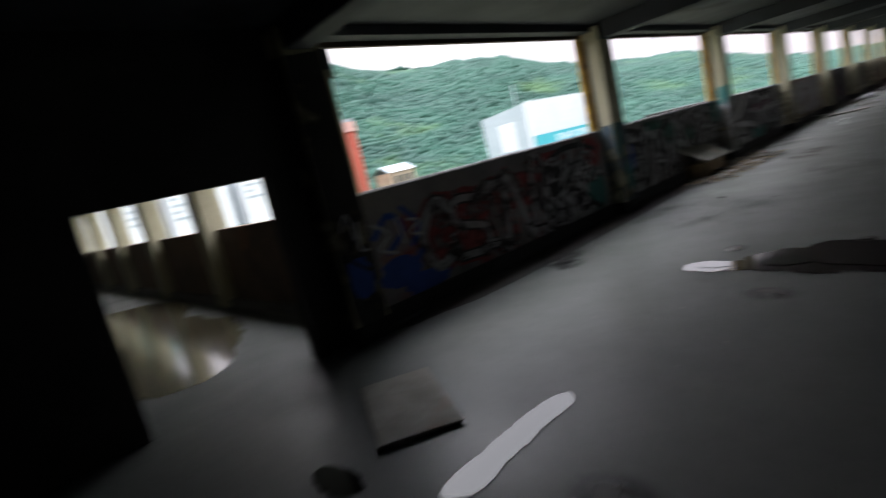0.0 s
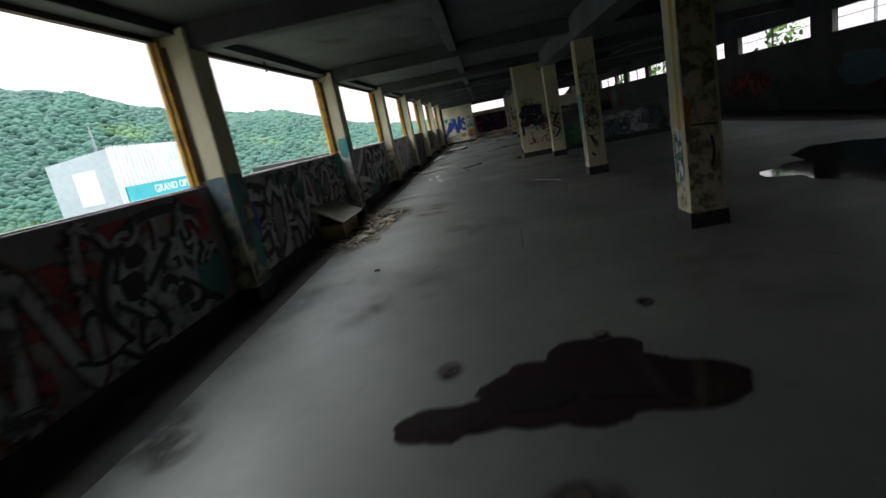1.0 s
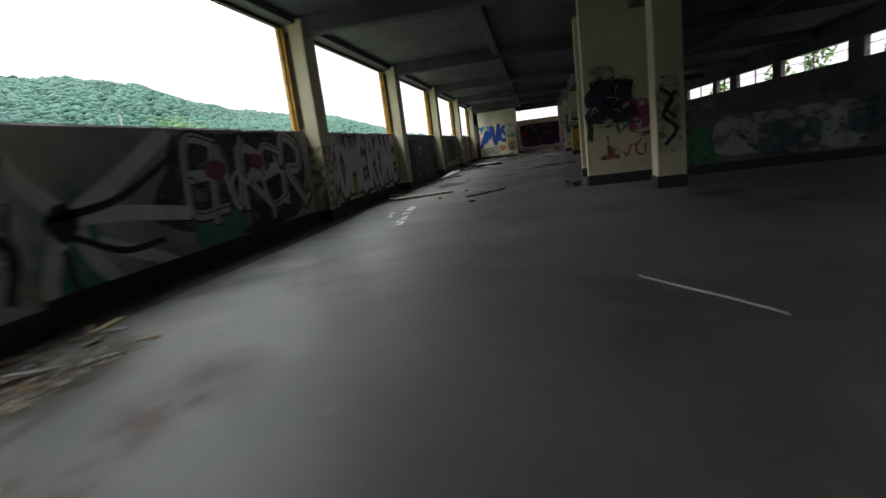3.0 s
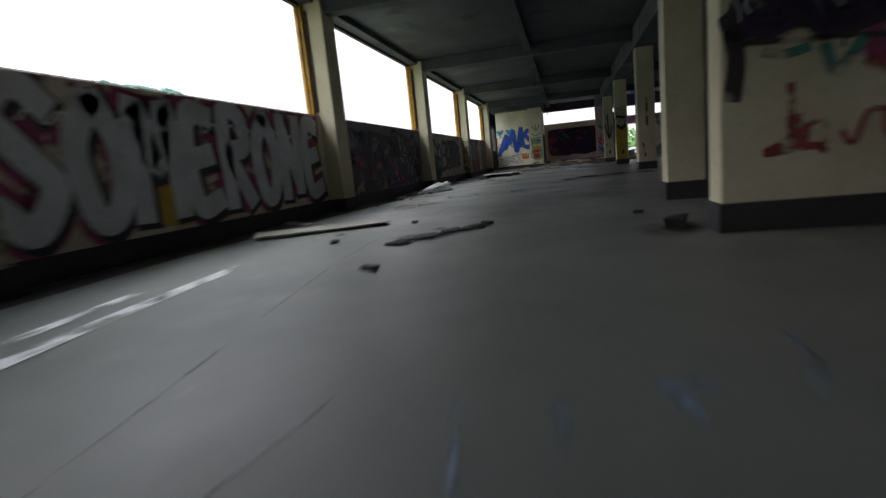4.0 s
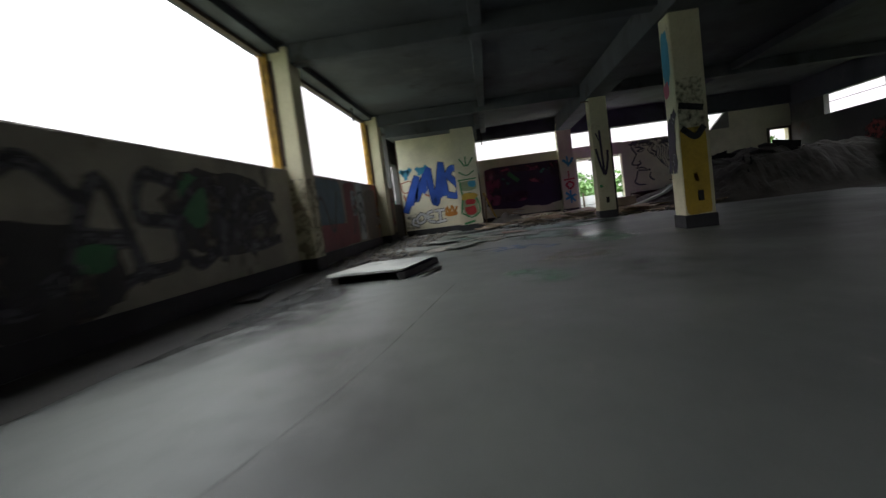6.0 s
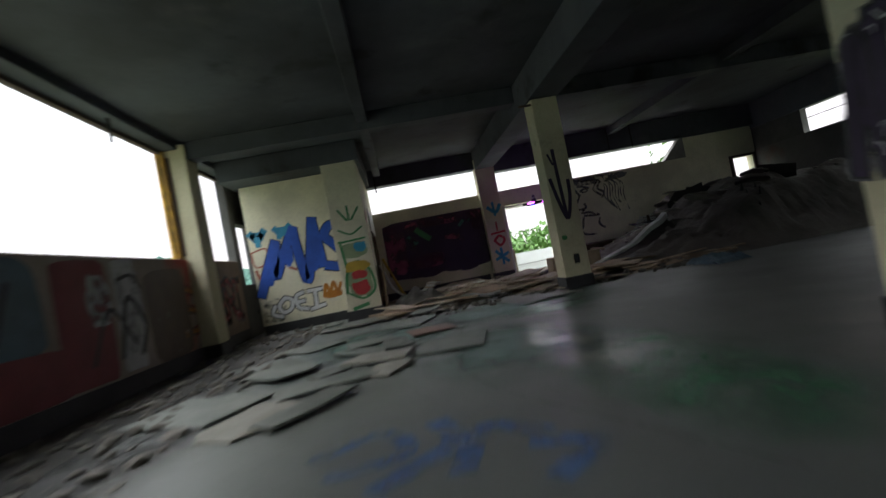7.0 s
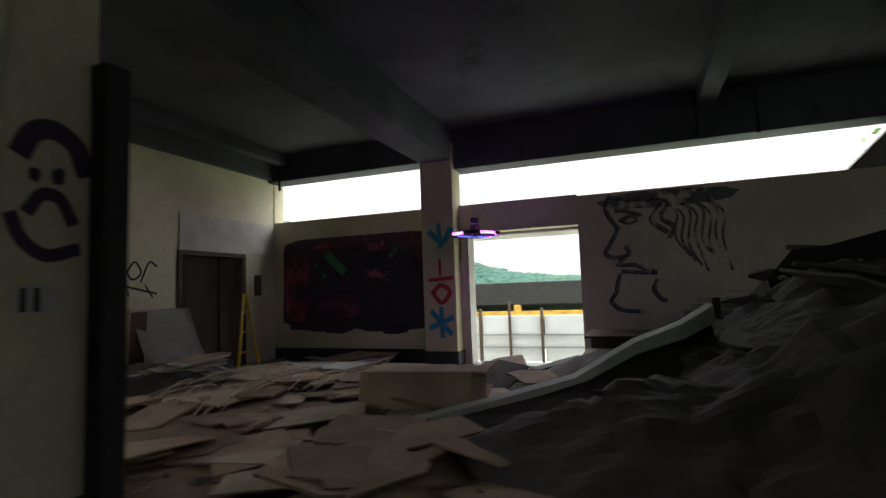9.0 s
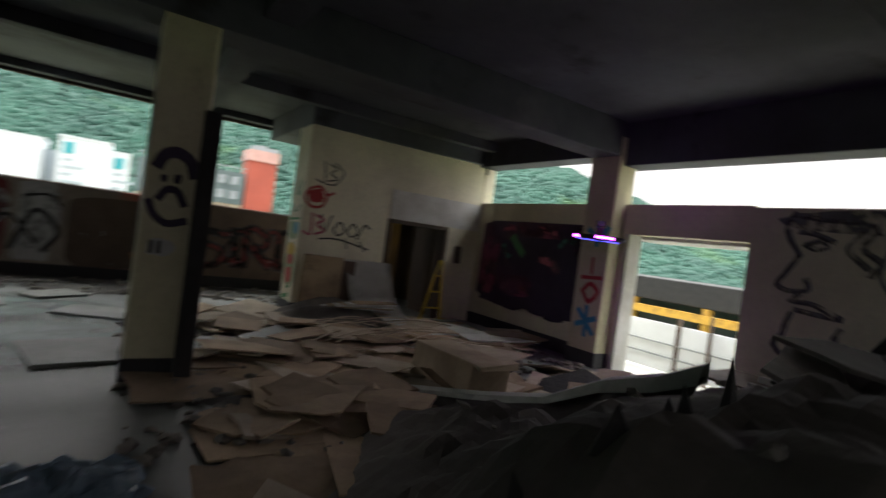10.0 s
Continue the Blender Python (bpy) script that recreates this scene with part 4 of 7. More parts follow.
mark(R_, P_RED, on_side, [([(0.08, 1.85), (0.02, 1.72), (0.12, 1.6), (0.28, 1.62), (0.34, 1.78), (0.22, 1.9), (0.08, 1.85)], 0.04), ([(0.1, 1.72), (0.2, 1.68), (0.3, 1.74)], 0.03), ([(0.34, 1.78), (0.44, 1.84)], 0.04)],
     [(0.18, 1.76, 0.12, 0.1)], label="red smiling face")
mark(R_, P_PINK, on_side, [([(0.16, 1.5), (0.16, 1.2), (0.05, 1.22)], 0.035), ([(0.22, 1.48), (0.34, 1.42), (0.24, 1.35), (0.36, 1.26), (0.22, 1.2)], 0.035)])
mark(R_, P_BLACK, on_side, [([(0.30, 1.5), (0.36, 1.25), (0.46, 1.5)], 0.025), ([(0.5, 1.3), (0.6, 1.42), (0.68, 1.3), (0.58, 1.22), (0.5, 1.3)], 0.025), ([(0.72, 1.3), (0.82, 1.42), (0.9, 1.3), (0.8, 1.22), (0.72, 1.3)], 0.025),
                            ([(0.9, 1.2), (1.0, 1.42), (1.1, 1.38)], 0.025), ([(0.3, 1.14), (0.6, 1.16), (1.1, 1.06)], 0.025), ([(0.7, 1.18), (0.75, 1.04)], 0.02), ([(0.95, 1.16), (1.05, 1.02)], 0.02)])

# end wall: the dark panel, the profile and the door-side marks
E_ = wall_east
mark(E_, P_PURPLE, on_end, (), [(1.45, 1.16, 1.28, 0.66)], lift=0.003, label="dark sprayed rectangle", square=0.16)
mark(E_, P_PURPLE, on_end, (), [(0.5 + 0.31 * i, 0.54 - 0.03 * (i % 3), 0.24, 0.08) for i in range(7)], lift=0.0032)
mark(E_, S_PLUM, on_end, (), [(0.38, 1.2, 0.2, 0.6), (1.95, 1.7, 0.7, 0.11), (1.3, 1.71, 0.26, 0.12), (0.85, 1.65, 0.16, 0.13), (2.52, 1.55, 0.2, 0.25), (1.1, 0.8, 0.42, 0.16)], lift=0.0042, square=0.5)
mark(E_, S_PLUM, on_end, [([(0.38, 1.7), (0.33, 1.1), (0.36, 0.75), (0.5, 0.62), (0.62, 0.9), (0.6, 1.6)], 0.09), ([(0.83, 1.16), (0.96, 0.95), (0.8, 0.76)], 0.15), ([(0.93, 0.87), (1.16, 0.82), (1.42, 0.76)], 0.12)], lift=0.0068)
mark(E_, S_ROSE, on_end, [([(1.65, 1.28), (1.89, 1.24), (2.05, 1.16)], 0.12), ([(0.7, 1.68), (0.95, 1.72)], 0.06), ([(1.55, 1.74), (1.9, 1.68)], 0.07), ([(1.2, 0.8), (1.4, 0.76)], 0.05)], lift=0.0082)
mark(E_, P_GREEN, on_end, [([(0.98, 1.56), (1.09, 1.45), (1.24, 1.32)], 0.13)], lift=0.0096)
mark(E_, S_TEAL, on_end, [([(2.02, 1.49), (2.15, 1.6), (2.31, 1.55)], 0.07), ([(0.75, 1.4), (0.9, 1.25)], 0.14)], lift=0.0098)
PROFILE = [[(5.0, 2.04), (4.95, 1.9), (5.0, 1.76), (5.08, 1.64)], [(5.08, 1.64), (4.98, 1.46), (4.92, 1.35), (5.02, 1.29), (5.18, 1.32), (5.16, 1.42)], [(5.06, 1.86), (5.2, 1.84), (5.34, 1.78)], [(5.12, 1.74), (5.22, 1.7), (5.32, 1.74), (5.24, 1.78), (5.12, 1.74)],
           [(5.12, 1.27), (5.06, 1.2), (5.24, 1.19), (5.47, 1.1)], [(5.1, 1.12), (5.3, 1.1), (5.47, 1.09)], [(5.07, 1.08), (5.04, 0.98), (5.02, 0.88), (4.96, 0.76), (5.08, 0.66), (5.31, 0.64)], [(5.48, 1.0), (5.44, 0.9), (5.5, 0.8), (5.56, 0.76)],
           [(5.0, 2.02), (5.25, 1.98), (5.5, 1.96)], [(5.56, 1.89), (5.46, 1.72), (5.62, 1.56)], [(5.66, 1.9), (5.56, 1.74), (5.7, 1.62), (5.64, 1.5)]]
HAIR = [[(5.55 + 0.07 * k, 1.98 - 0.02 * (k % 3)), (5.75 + 0.07 * k, 1.80 - 0.05 * (k % 2)), (5.72 + 0.07 * k, 1.52 - 0.05 * (k % 3)), (5.86 + 0.06 * k, 1.28 - 0.06 * (k % 4))] for k in range(8)]
mark(E_, S_GREY, on_end, [([(q[0] + 0.02, q[1] + 0.01) for q in p], 0.05) for p in PROFILE], lift=0.0028)
mark(E_, S_FAINT, on_end, [(p, 0.026) for p in PROFILE], label="black drawn head in profile")
mark(E_, S_GREY, on_end, [(p, 0.028) for p in HAIR], lift=0.005)
mark(E_, S_GREY, on_end, (), [(5.65, 1.97, 0.72, 0.10)], lift=0.0022)


def on_endcol(u, v, lift):
    return (46.66 - lift, 3.82 - u, v)


mark(E_, P_CYAN, on_endcol, [([(0.12, 1.75), (0.3, 1.62), (0.42, 1.78)], 0.08), ([(0.25, 1.85), (0.27, 1.55)], 0.06), ([(0.1, 0.5), (0.4, 0.62)], 0.07), ([(0.12, 0.7), (0.38, 0.42)], 0.07), ([(0.25, 0.75), (0.26, 0.38)], 0.06)])
mark(E_, P_RED, on_endcol, [([(0.25, 1.38), (0.25, 1.18)], 0.04), ([(0.1, 1.12), (0.42, 1.14)], 0.05), ([(0.14, 0.95), (0.26, 1.05), (0.38, 0.95), (0.26, 0.82), (0.14, 0.95)], 0.06)])

# columns
c0, cA, cB, cC, cD, cE, cF = columns
mark(c0, P_YELLOW, col_left(COLS[0]), [([(0.27, 2.9), (0.28, 2.0), (0.27, 1.1)], 0.10)])
mark(c0, S_BROWN, col_front(COLS[0]), (), [(0.17, 0.95, 0.165, 0.78), (0.17, 2.1, 0.16, 0.6)], square=0.15)
mark(c0, P_BLACK, col_front(COLS[0]), [([(0.26, 0.95), (0.28, 0.8), (0.25, 0.65)], 0.03), ([(0.06, 1.1), (0.3, 1.08)], 0.02)], lift=0.006)
mark(c0, P_ORANGE, col_front(COLS[0]), (), [(0.04, 1.25, 0.035, 0.14)], lift=0.006)
mark(c0, S_BLACK, col_left(COLS[0]), (), [(0.17, 0.6, 0.15, 0.4)], lift=0.005, square=0.3)
mark(c0, S_WHITE, col_left(COLS[0]), (), [(0.2, 0.8, 0.08, 0.3)], lift=0.007, square=0.4)
mark(c0, P_TEAL, col_left(COLS[0]), (), [(0.18, 0.75, 0.12, 0.25)])
mark(cA, P_YELLOW, col_left(COLS[1]), [([(0.28, 2.9), (0.28, 2.3), (0.27, 1.8)], 0.11)])
mark(cA, S_CYAN, col_left(COLS[1]), (), [(0.18, 1.3, 0.15, 0.36)], square=0.4)
mark(cA, S_BLACK, col_front(COLS[1]), (), [(0.17, 1.55, 0.16, 0.75)], lift=0.003, square=0.2)
mark(cA, S_FAINT, col_front(COLS[1]), (), [(0.18, 1.15, 0.12, 0.2), (0.2, 0.62, 0.05, 0.08)], lift=0.0045)
mark(cA, S_WHITE, col_left(COLS[1]), [([(0.1, 0.85), (0.22, 0.7), (0.12, 0.55), (0.26, 0.35), (0.18, 0.22)], 0.07)], lift=0.006)
mark(cA, S_BLACK, col_left(COLS[1]), (), [(0.17, 0.6, 0.15, 0.35)], lift=0.003, square=0.3)
mark(cA, P_BLACK, col_front(COLS[1]), [([(0.12, 0.8), (0.18, 0.65)], 0.06), ([(0.1, 0.45), (0.15, 0.4)], 0.04)])
mark(cB, S_BLACK, col_front(COLS[2]), (), [(0.17, 1.0, 0.15, 0.5)], square=0.3)
mark(cB, P_BLACK, col_front(COLS[2]), [([(0.08, 1.35), (0.22, 1.2), (0.1, 1.0), (0.26, 0.8), (0.12, 0.6)], 0.05), ([(0.26, 1.3), (0.14, 1.1), (0.25, 0.95)], 0.04)], lift=0.005)
mark(cC, S_RED, col_front(COLS[3]), [([(0.2, 2.4), (0.18, 1.6), (0.22, 1.0), (0.2, 0.5)], 0.06), ([(0.1, 1.9), (0.12, 0.9)], 0.04), ([(0.28, 1.6), (0.29, 1.0)], 0.03)], [(0.2, 2.0, 0.10, 0.4)])
mark(cC, S_RED, col_left(COLS[3]), [([(0.2, 2.2), (0.22, 1.4), (0.2, 0.8)], 0.10)])
mark(cD, P_CYAN, col_left(COLS[4]), (), [(0.15, 1.6, 0.1, 0.35)])
mark(cD, S_RED, col_front(COLS[4]), [([(0.2, 1.6), (0.2, 1.0)], 0.06), ([(0.1, 0.6), (0.15, 0.3)], 0.05)])
mark(cE, P_YELLOW, col_front(COLS[5]), (), [(0.17, 0.72, 0.16, 0.54)], square=0.2)
mark(cE, P_BLACK, col_front(COLS[5]), [([(0.16, 0.68), (0.17, 0.6)], 0.05), ([(0.06, 1.25), (0.2, 1.15), (0.3, 1.25)], 0.08), ([(0.05, 1.55), (0.3, 1.5)], 0.08)])
mark(cE, P_CYAN, col_left(COLS[5]), (), [(0.17, 2.2, 0.13, 0.35)])
mark(cE, P_PINK, col_left(COLS[5]), (), [(0.12, 1.8, 0.1, 0.1)], lift=0.006)
wild(cE, col_left(COLS[5]), 0.05, 0.29, 0.8, 1.45, 2, P_PURPLE, P_BLACK, 71, S_GREY, 0.06)
mark(cE, S_BLACK, col_front(COLS[5]), (), [(0.17, 1.55, 0.16, 0.35)], lift=0.007, square=0.3)
mark(cF, P_PURPLE, col_front(COLS[6]), [([(0.16, 1.95), (0.17, 1.5), (0.19, 0.98)], 0.05), ([(0.05, 1.55), (0.12, 1.2), (0.2, 0.98), (0.28, 1.25), (0.3, 1.5)], 0.05), ([(0.08, 1.9), (0.13, 1.75)], 0.03)], label="dark sprayed arrow")
mark(cF, P_BLACK, col_front(COLS[6]), (), [(0.2, 0.40, 0.03, 0.05)], lift=0.006)
mark(cF, P_GREEN, col_front(COLS[6]), (), [(0.09, 0.72, 0.04, 0.03)], lift=0.006)
mark(cF, P_PURPLE, col_right(COLS[6]), [([(0.07, 1.60), (0.11, 1.68), (0.19, 1.71), (0.28, 1.66), (0.32, 1.56)], 0.085), ([(0.10, 1.36), (0.15, 1.43), (0.22, 1.42), (0.27, 1.33)], 0.055), ([(0.04, 1.33), (0.08, 1.24), (0.17, 1.18), (0.29, 1.21)], 0.055)],
     [(0.12, 1.51, 0.022, 0.03), (0.21, 1.515, 0.027, 0.037)], label="purple sprayed sad face")
mark(cF, P_GREY, col_right(COLS[6]), (), [(0.15, 1.0, 0.09, 0.06)], label="small grey plate")
mark(cF, P_BLACK, col_right(COLS[6]), [([(0.09, 1.04), (0.09, 0.96)], 0.025), ([(0.14, 1.04), (0.14, 0.96)], 0.025)], lift=0.006)


def on_stub(u, v, lift):
    return (21.73 - lift, 4.57 - u, v)


mark(block, S_BLACK, on_stub, (), [(0.45, 1.38, 0.36, 0.34), (0.3, 1.6, 0.2, 0.3)], lift=0.002, square=0.35)
mark(block, S_MAROON, on_stub, (), [(0.84, 1.08, 0.17, 0.24)], lift=0.0026, square=0.4)
wild(block, on_stub, 0.12, 0.72, 1.1, 1.6, 3, S_BLACK, P_PURPLE, 81, S_SOOT, 0.10)
mark(block, S_SOOT, on_stub, [([(0.04, 1.15), (0.08, 0.95), (0.06, 0.75)], 0.09), ([(0.12, 1.02), (0.4, 1.0), (0.62, 0.99), (0.86, 0.96)], 0.03)], lift=0.0085)
mark(block, S_TEAL, on_stub, [([(0.22, 0.96), (0.32, 0.94), (0.42, 0.96)], 0.05), ([(0.5, 0.95), (0.55, 0.82), (0.66, 0.96)], 0.06)], lift=0.0090)
mark(block, S_RED, on_stub, [([(0.34, 0.78), (0.34, 0.52), (0.22, 0.43), (0.45, 0.45), (0.5, 0.42)], 0.04), ([(0.42, 0.56), (0.5, 0.58), (0.5, 0.46), (0.42, 0.46), (0.42, 0.56)], 0.03), ([(0.56, 0.56), (0.63, 0.44), (0.7, 0.6), (0.8, 0.6)], 0.03), ([(0.86, 0.68), (0.78, 0.58), (0.8, 0.46), (0.9, 0.45), (0.93, 0.6)], 0.035),
                                ([(0.7, 0.86), (0.82, 0.76), (0.98, 0.78)], 0.07), ([(0.36, 0.6), (0.37, 0.48)], 0.08)], lift=0.0096, label="red hand-written word")


def on_pier(u, v, lift):
    return (23.83 - lift, 4.06 - u, v)


mark(pier, S_CYAN, on_pier, (), [(0.25, 1.15, 0.22, 0.16)], lift=0.004)
mark(pier, S_RED, on_pier, (), [(0.62, 0.8, 0.14, 0.2), (0.85, 0.45, 0.1, 0.2)], lift=0.004)
mark(pier, P_BLACK, on_pier, [([(0.1, 1.9), (0.22, 1.75), (0.3, 1.95)], 0.03), ([(0.35, 1.6), (0.45, 1.75), (0.5, 1.5), (0.62, 1.7)], 0.03), ([(0.2, 1.55), (0.3, 1.45)], 0.03)], lift=0.006)
mark(low_wall, S_GREEN, on_low, (), [(0.55, 0.5, 0.4, 0.32)], lift=0.002)
mark(low_wall, S_LIGHT, on_low, (), [(1.3, 0.62, 0.5, 0.36), (2.2, 0.6, 0.5, 0.4)], lift=0.0028, square=0.5)
mark(low_wall, S_SLATE, on_low, (), [(1.75, 0.5, 0.4, 0.3), (2.75, 0.7, 0.3, 0.3)], lift=0.0036, square=0.5)
mark(low_wall, S_BLACK, on_low, [([(0.95, 0.62), (1.1, 0.72), (1.3, 0.6)], 0.06), ([(1.5, 0.85), (1.65, 0.75), (1.6, 0.55)], 0.04), ([(2.65, 0.3), (2.8, 0.75), (2.98, 0.85), (3.06, 0.5), (3.12, 0.28)], 0.12), ([(2.4, 0.4), (2.55, 0.6)], 0.05)], lift=0.0048)


# sprayed paint carried over the pillars' lower parts
def pillar_front(x):
    return lambda u, v, lift: (x + u, 8.70 - lift, v)


def pillar_side(x):
    return lambda u, v, lift: (x - lift, 8.94 - u, v)


for x, m, top in ((PILLARS[0], S_SOOT, 2.9), (PILLARS[1], S_SLATE, 1.5), (PILLARS[2], S_LIGHT, 1.45), (PILLARS[3], S_BROWN, 1.2), (PILLARS[6], S_BROWN, 1.3)):
    mark(N, m, pillar_front(x), (), [(0.21, 0.19 + (top - 0.19) / 2, 0.20, (top - 0.19) / 2)], lift=0.003, square=0.2)
    mark(N, m, pillar_side(x), (), [(0.12, 0.19 + (top - 0.19) / 2, 0.115, (top - 0.19) / 2)], lift=0.003, square=0.2)
mark(N, P_BLACK, pillar_front(PILLARS[0]), [([(0.08, 1.3), (0.3, 1.1), (0.12, 0.9), (0.32, 0.7)], 0.04)], lift=0.006)
mark(N, P_WHITE, pillar_front(PILLARS[0]), [([(0.1, 1.15), (0.2, 1.3), (0.25, 1.05)], 0.025), ([(0.3, 1.2), (0.28, 0.95), (0.36, 0.9)], 0.025)], lift=0.007)
mark(N, P_BLUE, pillar_front(PILLARS[0]), (), [(0.2, 0.65, 0.14, 0.2)], lift=0.005)
mark(N, P_BLACK, pillar_front(PILLARS[2]), [([(0.05, 1.3), (0.2, 0.95), (0.36, 1.2)], 0.05), ([(0.1, 0.75), (0.3, 0.6), (0.2, 0.3)], 0.07), ([(0.33, 0.9), (0.25, 0.5)], 0.04)], lift=0.0075)
mark(N, P_TEAL, pillar_front(PILLARS[1]), (), [(0.1, 1.25, 0.09, 0.3), (0.3, 0.6, 0.1, 0.25)], lift=0.005)
mark(N, S_WHITE, pillar_front(PILLARS[2]), (), [(0.2, 1.0, 0.12, 0.3), (0.2, 0.5, 0.14, 0.12)], lift=0.005)
mark(N, P_TEAL, pillar_front(PILLARS[2]), (), [(0.12, 1.58, 0.11, 0.22)], lift=0.006)
mark(N, P_TEAL, pillar_side(PILLARS[2]), (), [(0.14, 1.55, 0.09, 0.22)], lift=0.006)
# faded clouds of colour on the far wall
def on_south(u, v, lift):
    return (u, Y_RIGHT + lift, v)


mark(wall_south, S_RED, on_south, (), [(14.0, 0.95, 1.6, 0.45), (23.5, 0.9, 1.6, 0.4), (43.0, 1.2, 0.8, 0.35)])
mark(wall_south, P_SLATE, on_south, (), [(17.8, 1.0, 0.9, 0.4), (27.0, 1.0, 1.2, 0.4), (41.5, 1.3, 0.5, 0.5)], lift=0.005)
mark(wall_south, P_ORANGE, on_south, [([(42.2, 1.6), (42.5, 1.2), (42.3, 0.9)], 0.1), ([(40.6, 1.5), (40.9, 1.1)], 0.08)], lift=0.006)
mark(wall_south, S_WHITE, on_south, [([(14.9, 1.25), (15.05, 1.0), (15.2, 1.3)], 0.06)], lift=0.006)


# ---- floor marks, spills and water ----
def on_floor(u, v, lift):
    return (u, v, lift)


def floor_patch(name, spots, material, parent, lift, label="", rag=0.3, n=34):
    bm = bmesh.new()
    for i, (x, y, rx, ry) in enumerate(spots):
        patch(bm, x, y, rx, ry, on_floor, lift + 0.0003 * i, x * 2.1 + y + i, n, rag)
    return part(name, bm, material, parent, label)


# dark strips on the floor along both long walls
floor_patch("stain", [(38.6, 8.35, 2.6, 0.42), (34.4, 8.4, 2.2, 0.5), (42.0, 7.9, 1.6, 0.5), (8.6, 8.66, 4.0, 0.33), (13.0, 8.6, 2.0, 0.3), (18.0, 8.66, 4.5, 0.26), (26.0, 8.7, 5.5, 0.22), (28.4, 8.64, 3.0, 0.36), (33.5, 8.55, 4.0, 0.36), (40.5, 8.5, 3.8, 0.42)], M_FOOT, floor, 0.003, "black strip along the wall foot", 0.12, 60)
floor_patch("stain", [(7.0, -2.7, 8.0, 0.7), (22.0, -2.6, 8.0, 0.8), (36.0, -2.4, 8.0, 1.0)], M_FOOT, floor, 0.0035, "dark strip along the far wall foot", 0.15, 60)
mark(floor, W_WHITE, on_floor, [([(19.3, 7.30), (19.9, 7.39), (20.5, 7.48), (21.42, 7.58)], 0.12), ([(19.6, 7.36), (20.2, 7.46), (20.7, 7.50)], 0.06), ([(20.1, 7.66), (20.45, 7.72), (20.8, 7.77)], 0.09), ([(20.9, 7.55), (21.5, 7.63)], 0.04)], lift=0.004, label="smeared white paint streaks")
mark(floor, W_BLUE, on_floor, [([(26.6, 7.24), (26.82, 7.32), (27.12, 7.40)], 0.06), ([(27.12, 7.40), (27.27, 7.27), (27.26, 7.0), (27.0, 6.87), (26.85, 6.9), (26.80, 7.03), (26.92, 7.22)], 0.055), ([(26.6, 7.24), (26.64, 6.96), (26.78, 6.74), (26.9, 6.6), (26.86, 6.32)], 0.045), ([(27.5, 7.09), (27.35, 6.75), (27.26, 6.4)], 0.035),
                               ([(27.36, 6.31), (27.1, 6.29), (26.84, 6.31)], 0.08), ([(27.36, 6.24), (27.12, 6.20), (26.92, 6.27)], 0.12), ([(27.34, 6.18), (27.16, 6.10), (27.05, 6.17)], 0.08), ([(27.2, 6.05), (27.07, 5.8), (27.1, 5.5)], 0.065), ([(26.84, 6.31), (26.74, 6.2), (26.6, 6.03)], 0.06)], lift=0.004, label="blue sprayed scrawl")
mark(floor, W_BLUE, on_floor, [([(36.95, 6.5), (37.1, 6.2), (36.8, 6.1), (36.7, 6.4)], 0.09), ([(36.5, 6.2), (36.8, 5.9), (37.1, 5.95)], 0.12), ([(36.5, 5.9), (36.9, 5.75), (36.7, 5.55)], 0.11), ([(36.3, 5.6), (36.5, 5.4), (36.6, 5.6)], 0.1)], lift=0.004, label="faint blue sprayed scrawl")
mark(floor, W_PALEB, on_floor, [([(19.6, 5.69), (19.42, 5.65), (19.28, 5.62)], 0.012), ([(19.6, 5.46), (19.52, 5.44), (19.45, 5.45)], 0.035), ([(19.72, 5.22), (19.66, 5.2), (19.58, 5.19)], 0.05), ([(20.05, 4.86), (19.86, 4.86), (19.7, 4.93)], 0.014), ([(19.74, 5.16), (19.7, 5.12)], 0.03)], lift=0.004, label="faint blue dabs of paint")
mark(floor, W_CRACK, on_floor, [([(16.9, 5.9), (18.2, 6.2), (19.6, 6.0)], 0.010), ([(19.0, 6.4), (22.0, 6.9), (25.0, 6.9)], 0.008), ([(10.2, 5.57), (10.8, 5.54), (11.3, 5.52)], 0.016), ([(28.5, 8.0), (31.0, 7.0), (34.0, 6.6)], 0.008), ([(36.0, 5.0), (38.0, 5.7), (40.5, 5.4)], 0.010), ([(8.0, 3.0), (10.0, 4.2), (12.5, 4.6)], 0.008)], lift=0.003, label="thin floor cracks")


def bloom(spots, material, label, lift):
    """Soft-rimmed stains, one sheet each."""
    for x, y, rx, ry in spots:
        floor_patch("stain", [(x, y, rx, ry)], material, floor, lift, label, 0.3)
        lift += 0.00015


bloom([(22.8, 6.5, 0.12, 0.09), (22.83, 6.2, 0.13, 0.10), (22.42, 6.5, 0.24, 0.28), (22.84, 7.46, 0.09, 0.07), (22.0, 4.8, 0.35, 0.25), (28.7, 5.6, 0.3, 0.16), (29.3, 5.35, 0.5, 0.2), (29.9, 4.95, 0.7, 0.4), (30.0, 4.35, 0.7, 0.28), (30.0, 3.8, 0.7, 0.24)], W_BLOT, "burnt black bloom", 0.0042)
bloom([(33.9, 5.87, 0.48, 0.34), (34.15, 6.05, 0.35, 0.25), (37.4, 4.75, 1.1, 0.6), (36.6, 4.7, 0.6, 0.5), (40.3, 4.4, 0.8, 0.6)], W_GREEN, "faded green paint", 0.0034)
bloom([(38.2, 4.85, 1.3, 0.42)], M_WET, "wet glossy screed", 0.0050)
bloom([(41.0, 4.7, 1.3, 1.5), (40.6, 6.4, 1.2, 1.0), (38.6, 5.4, 1.5, 0.9)], W_TEAL, "worn green-grey floor coat", 0.0028)
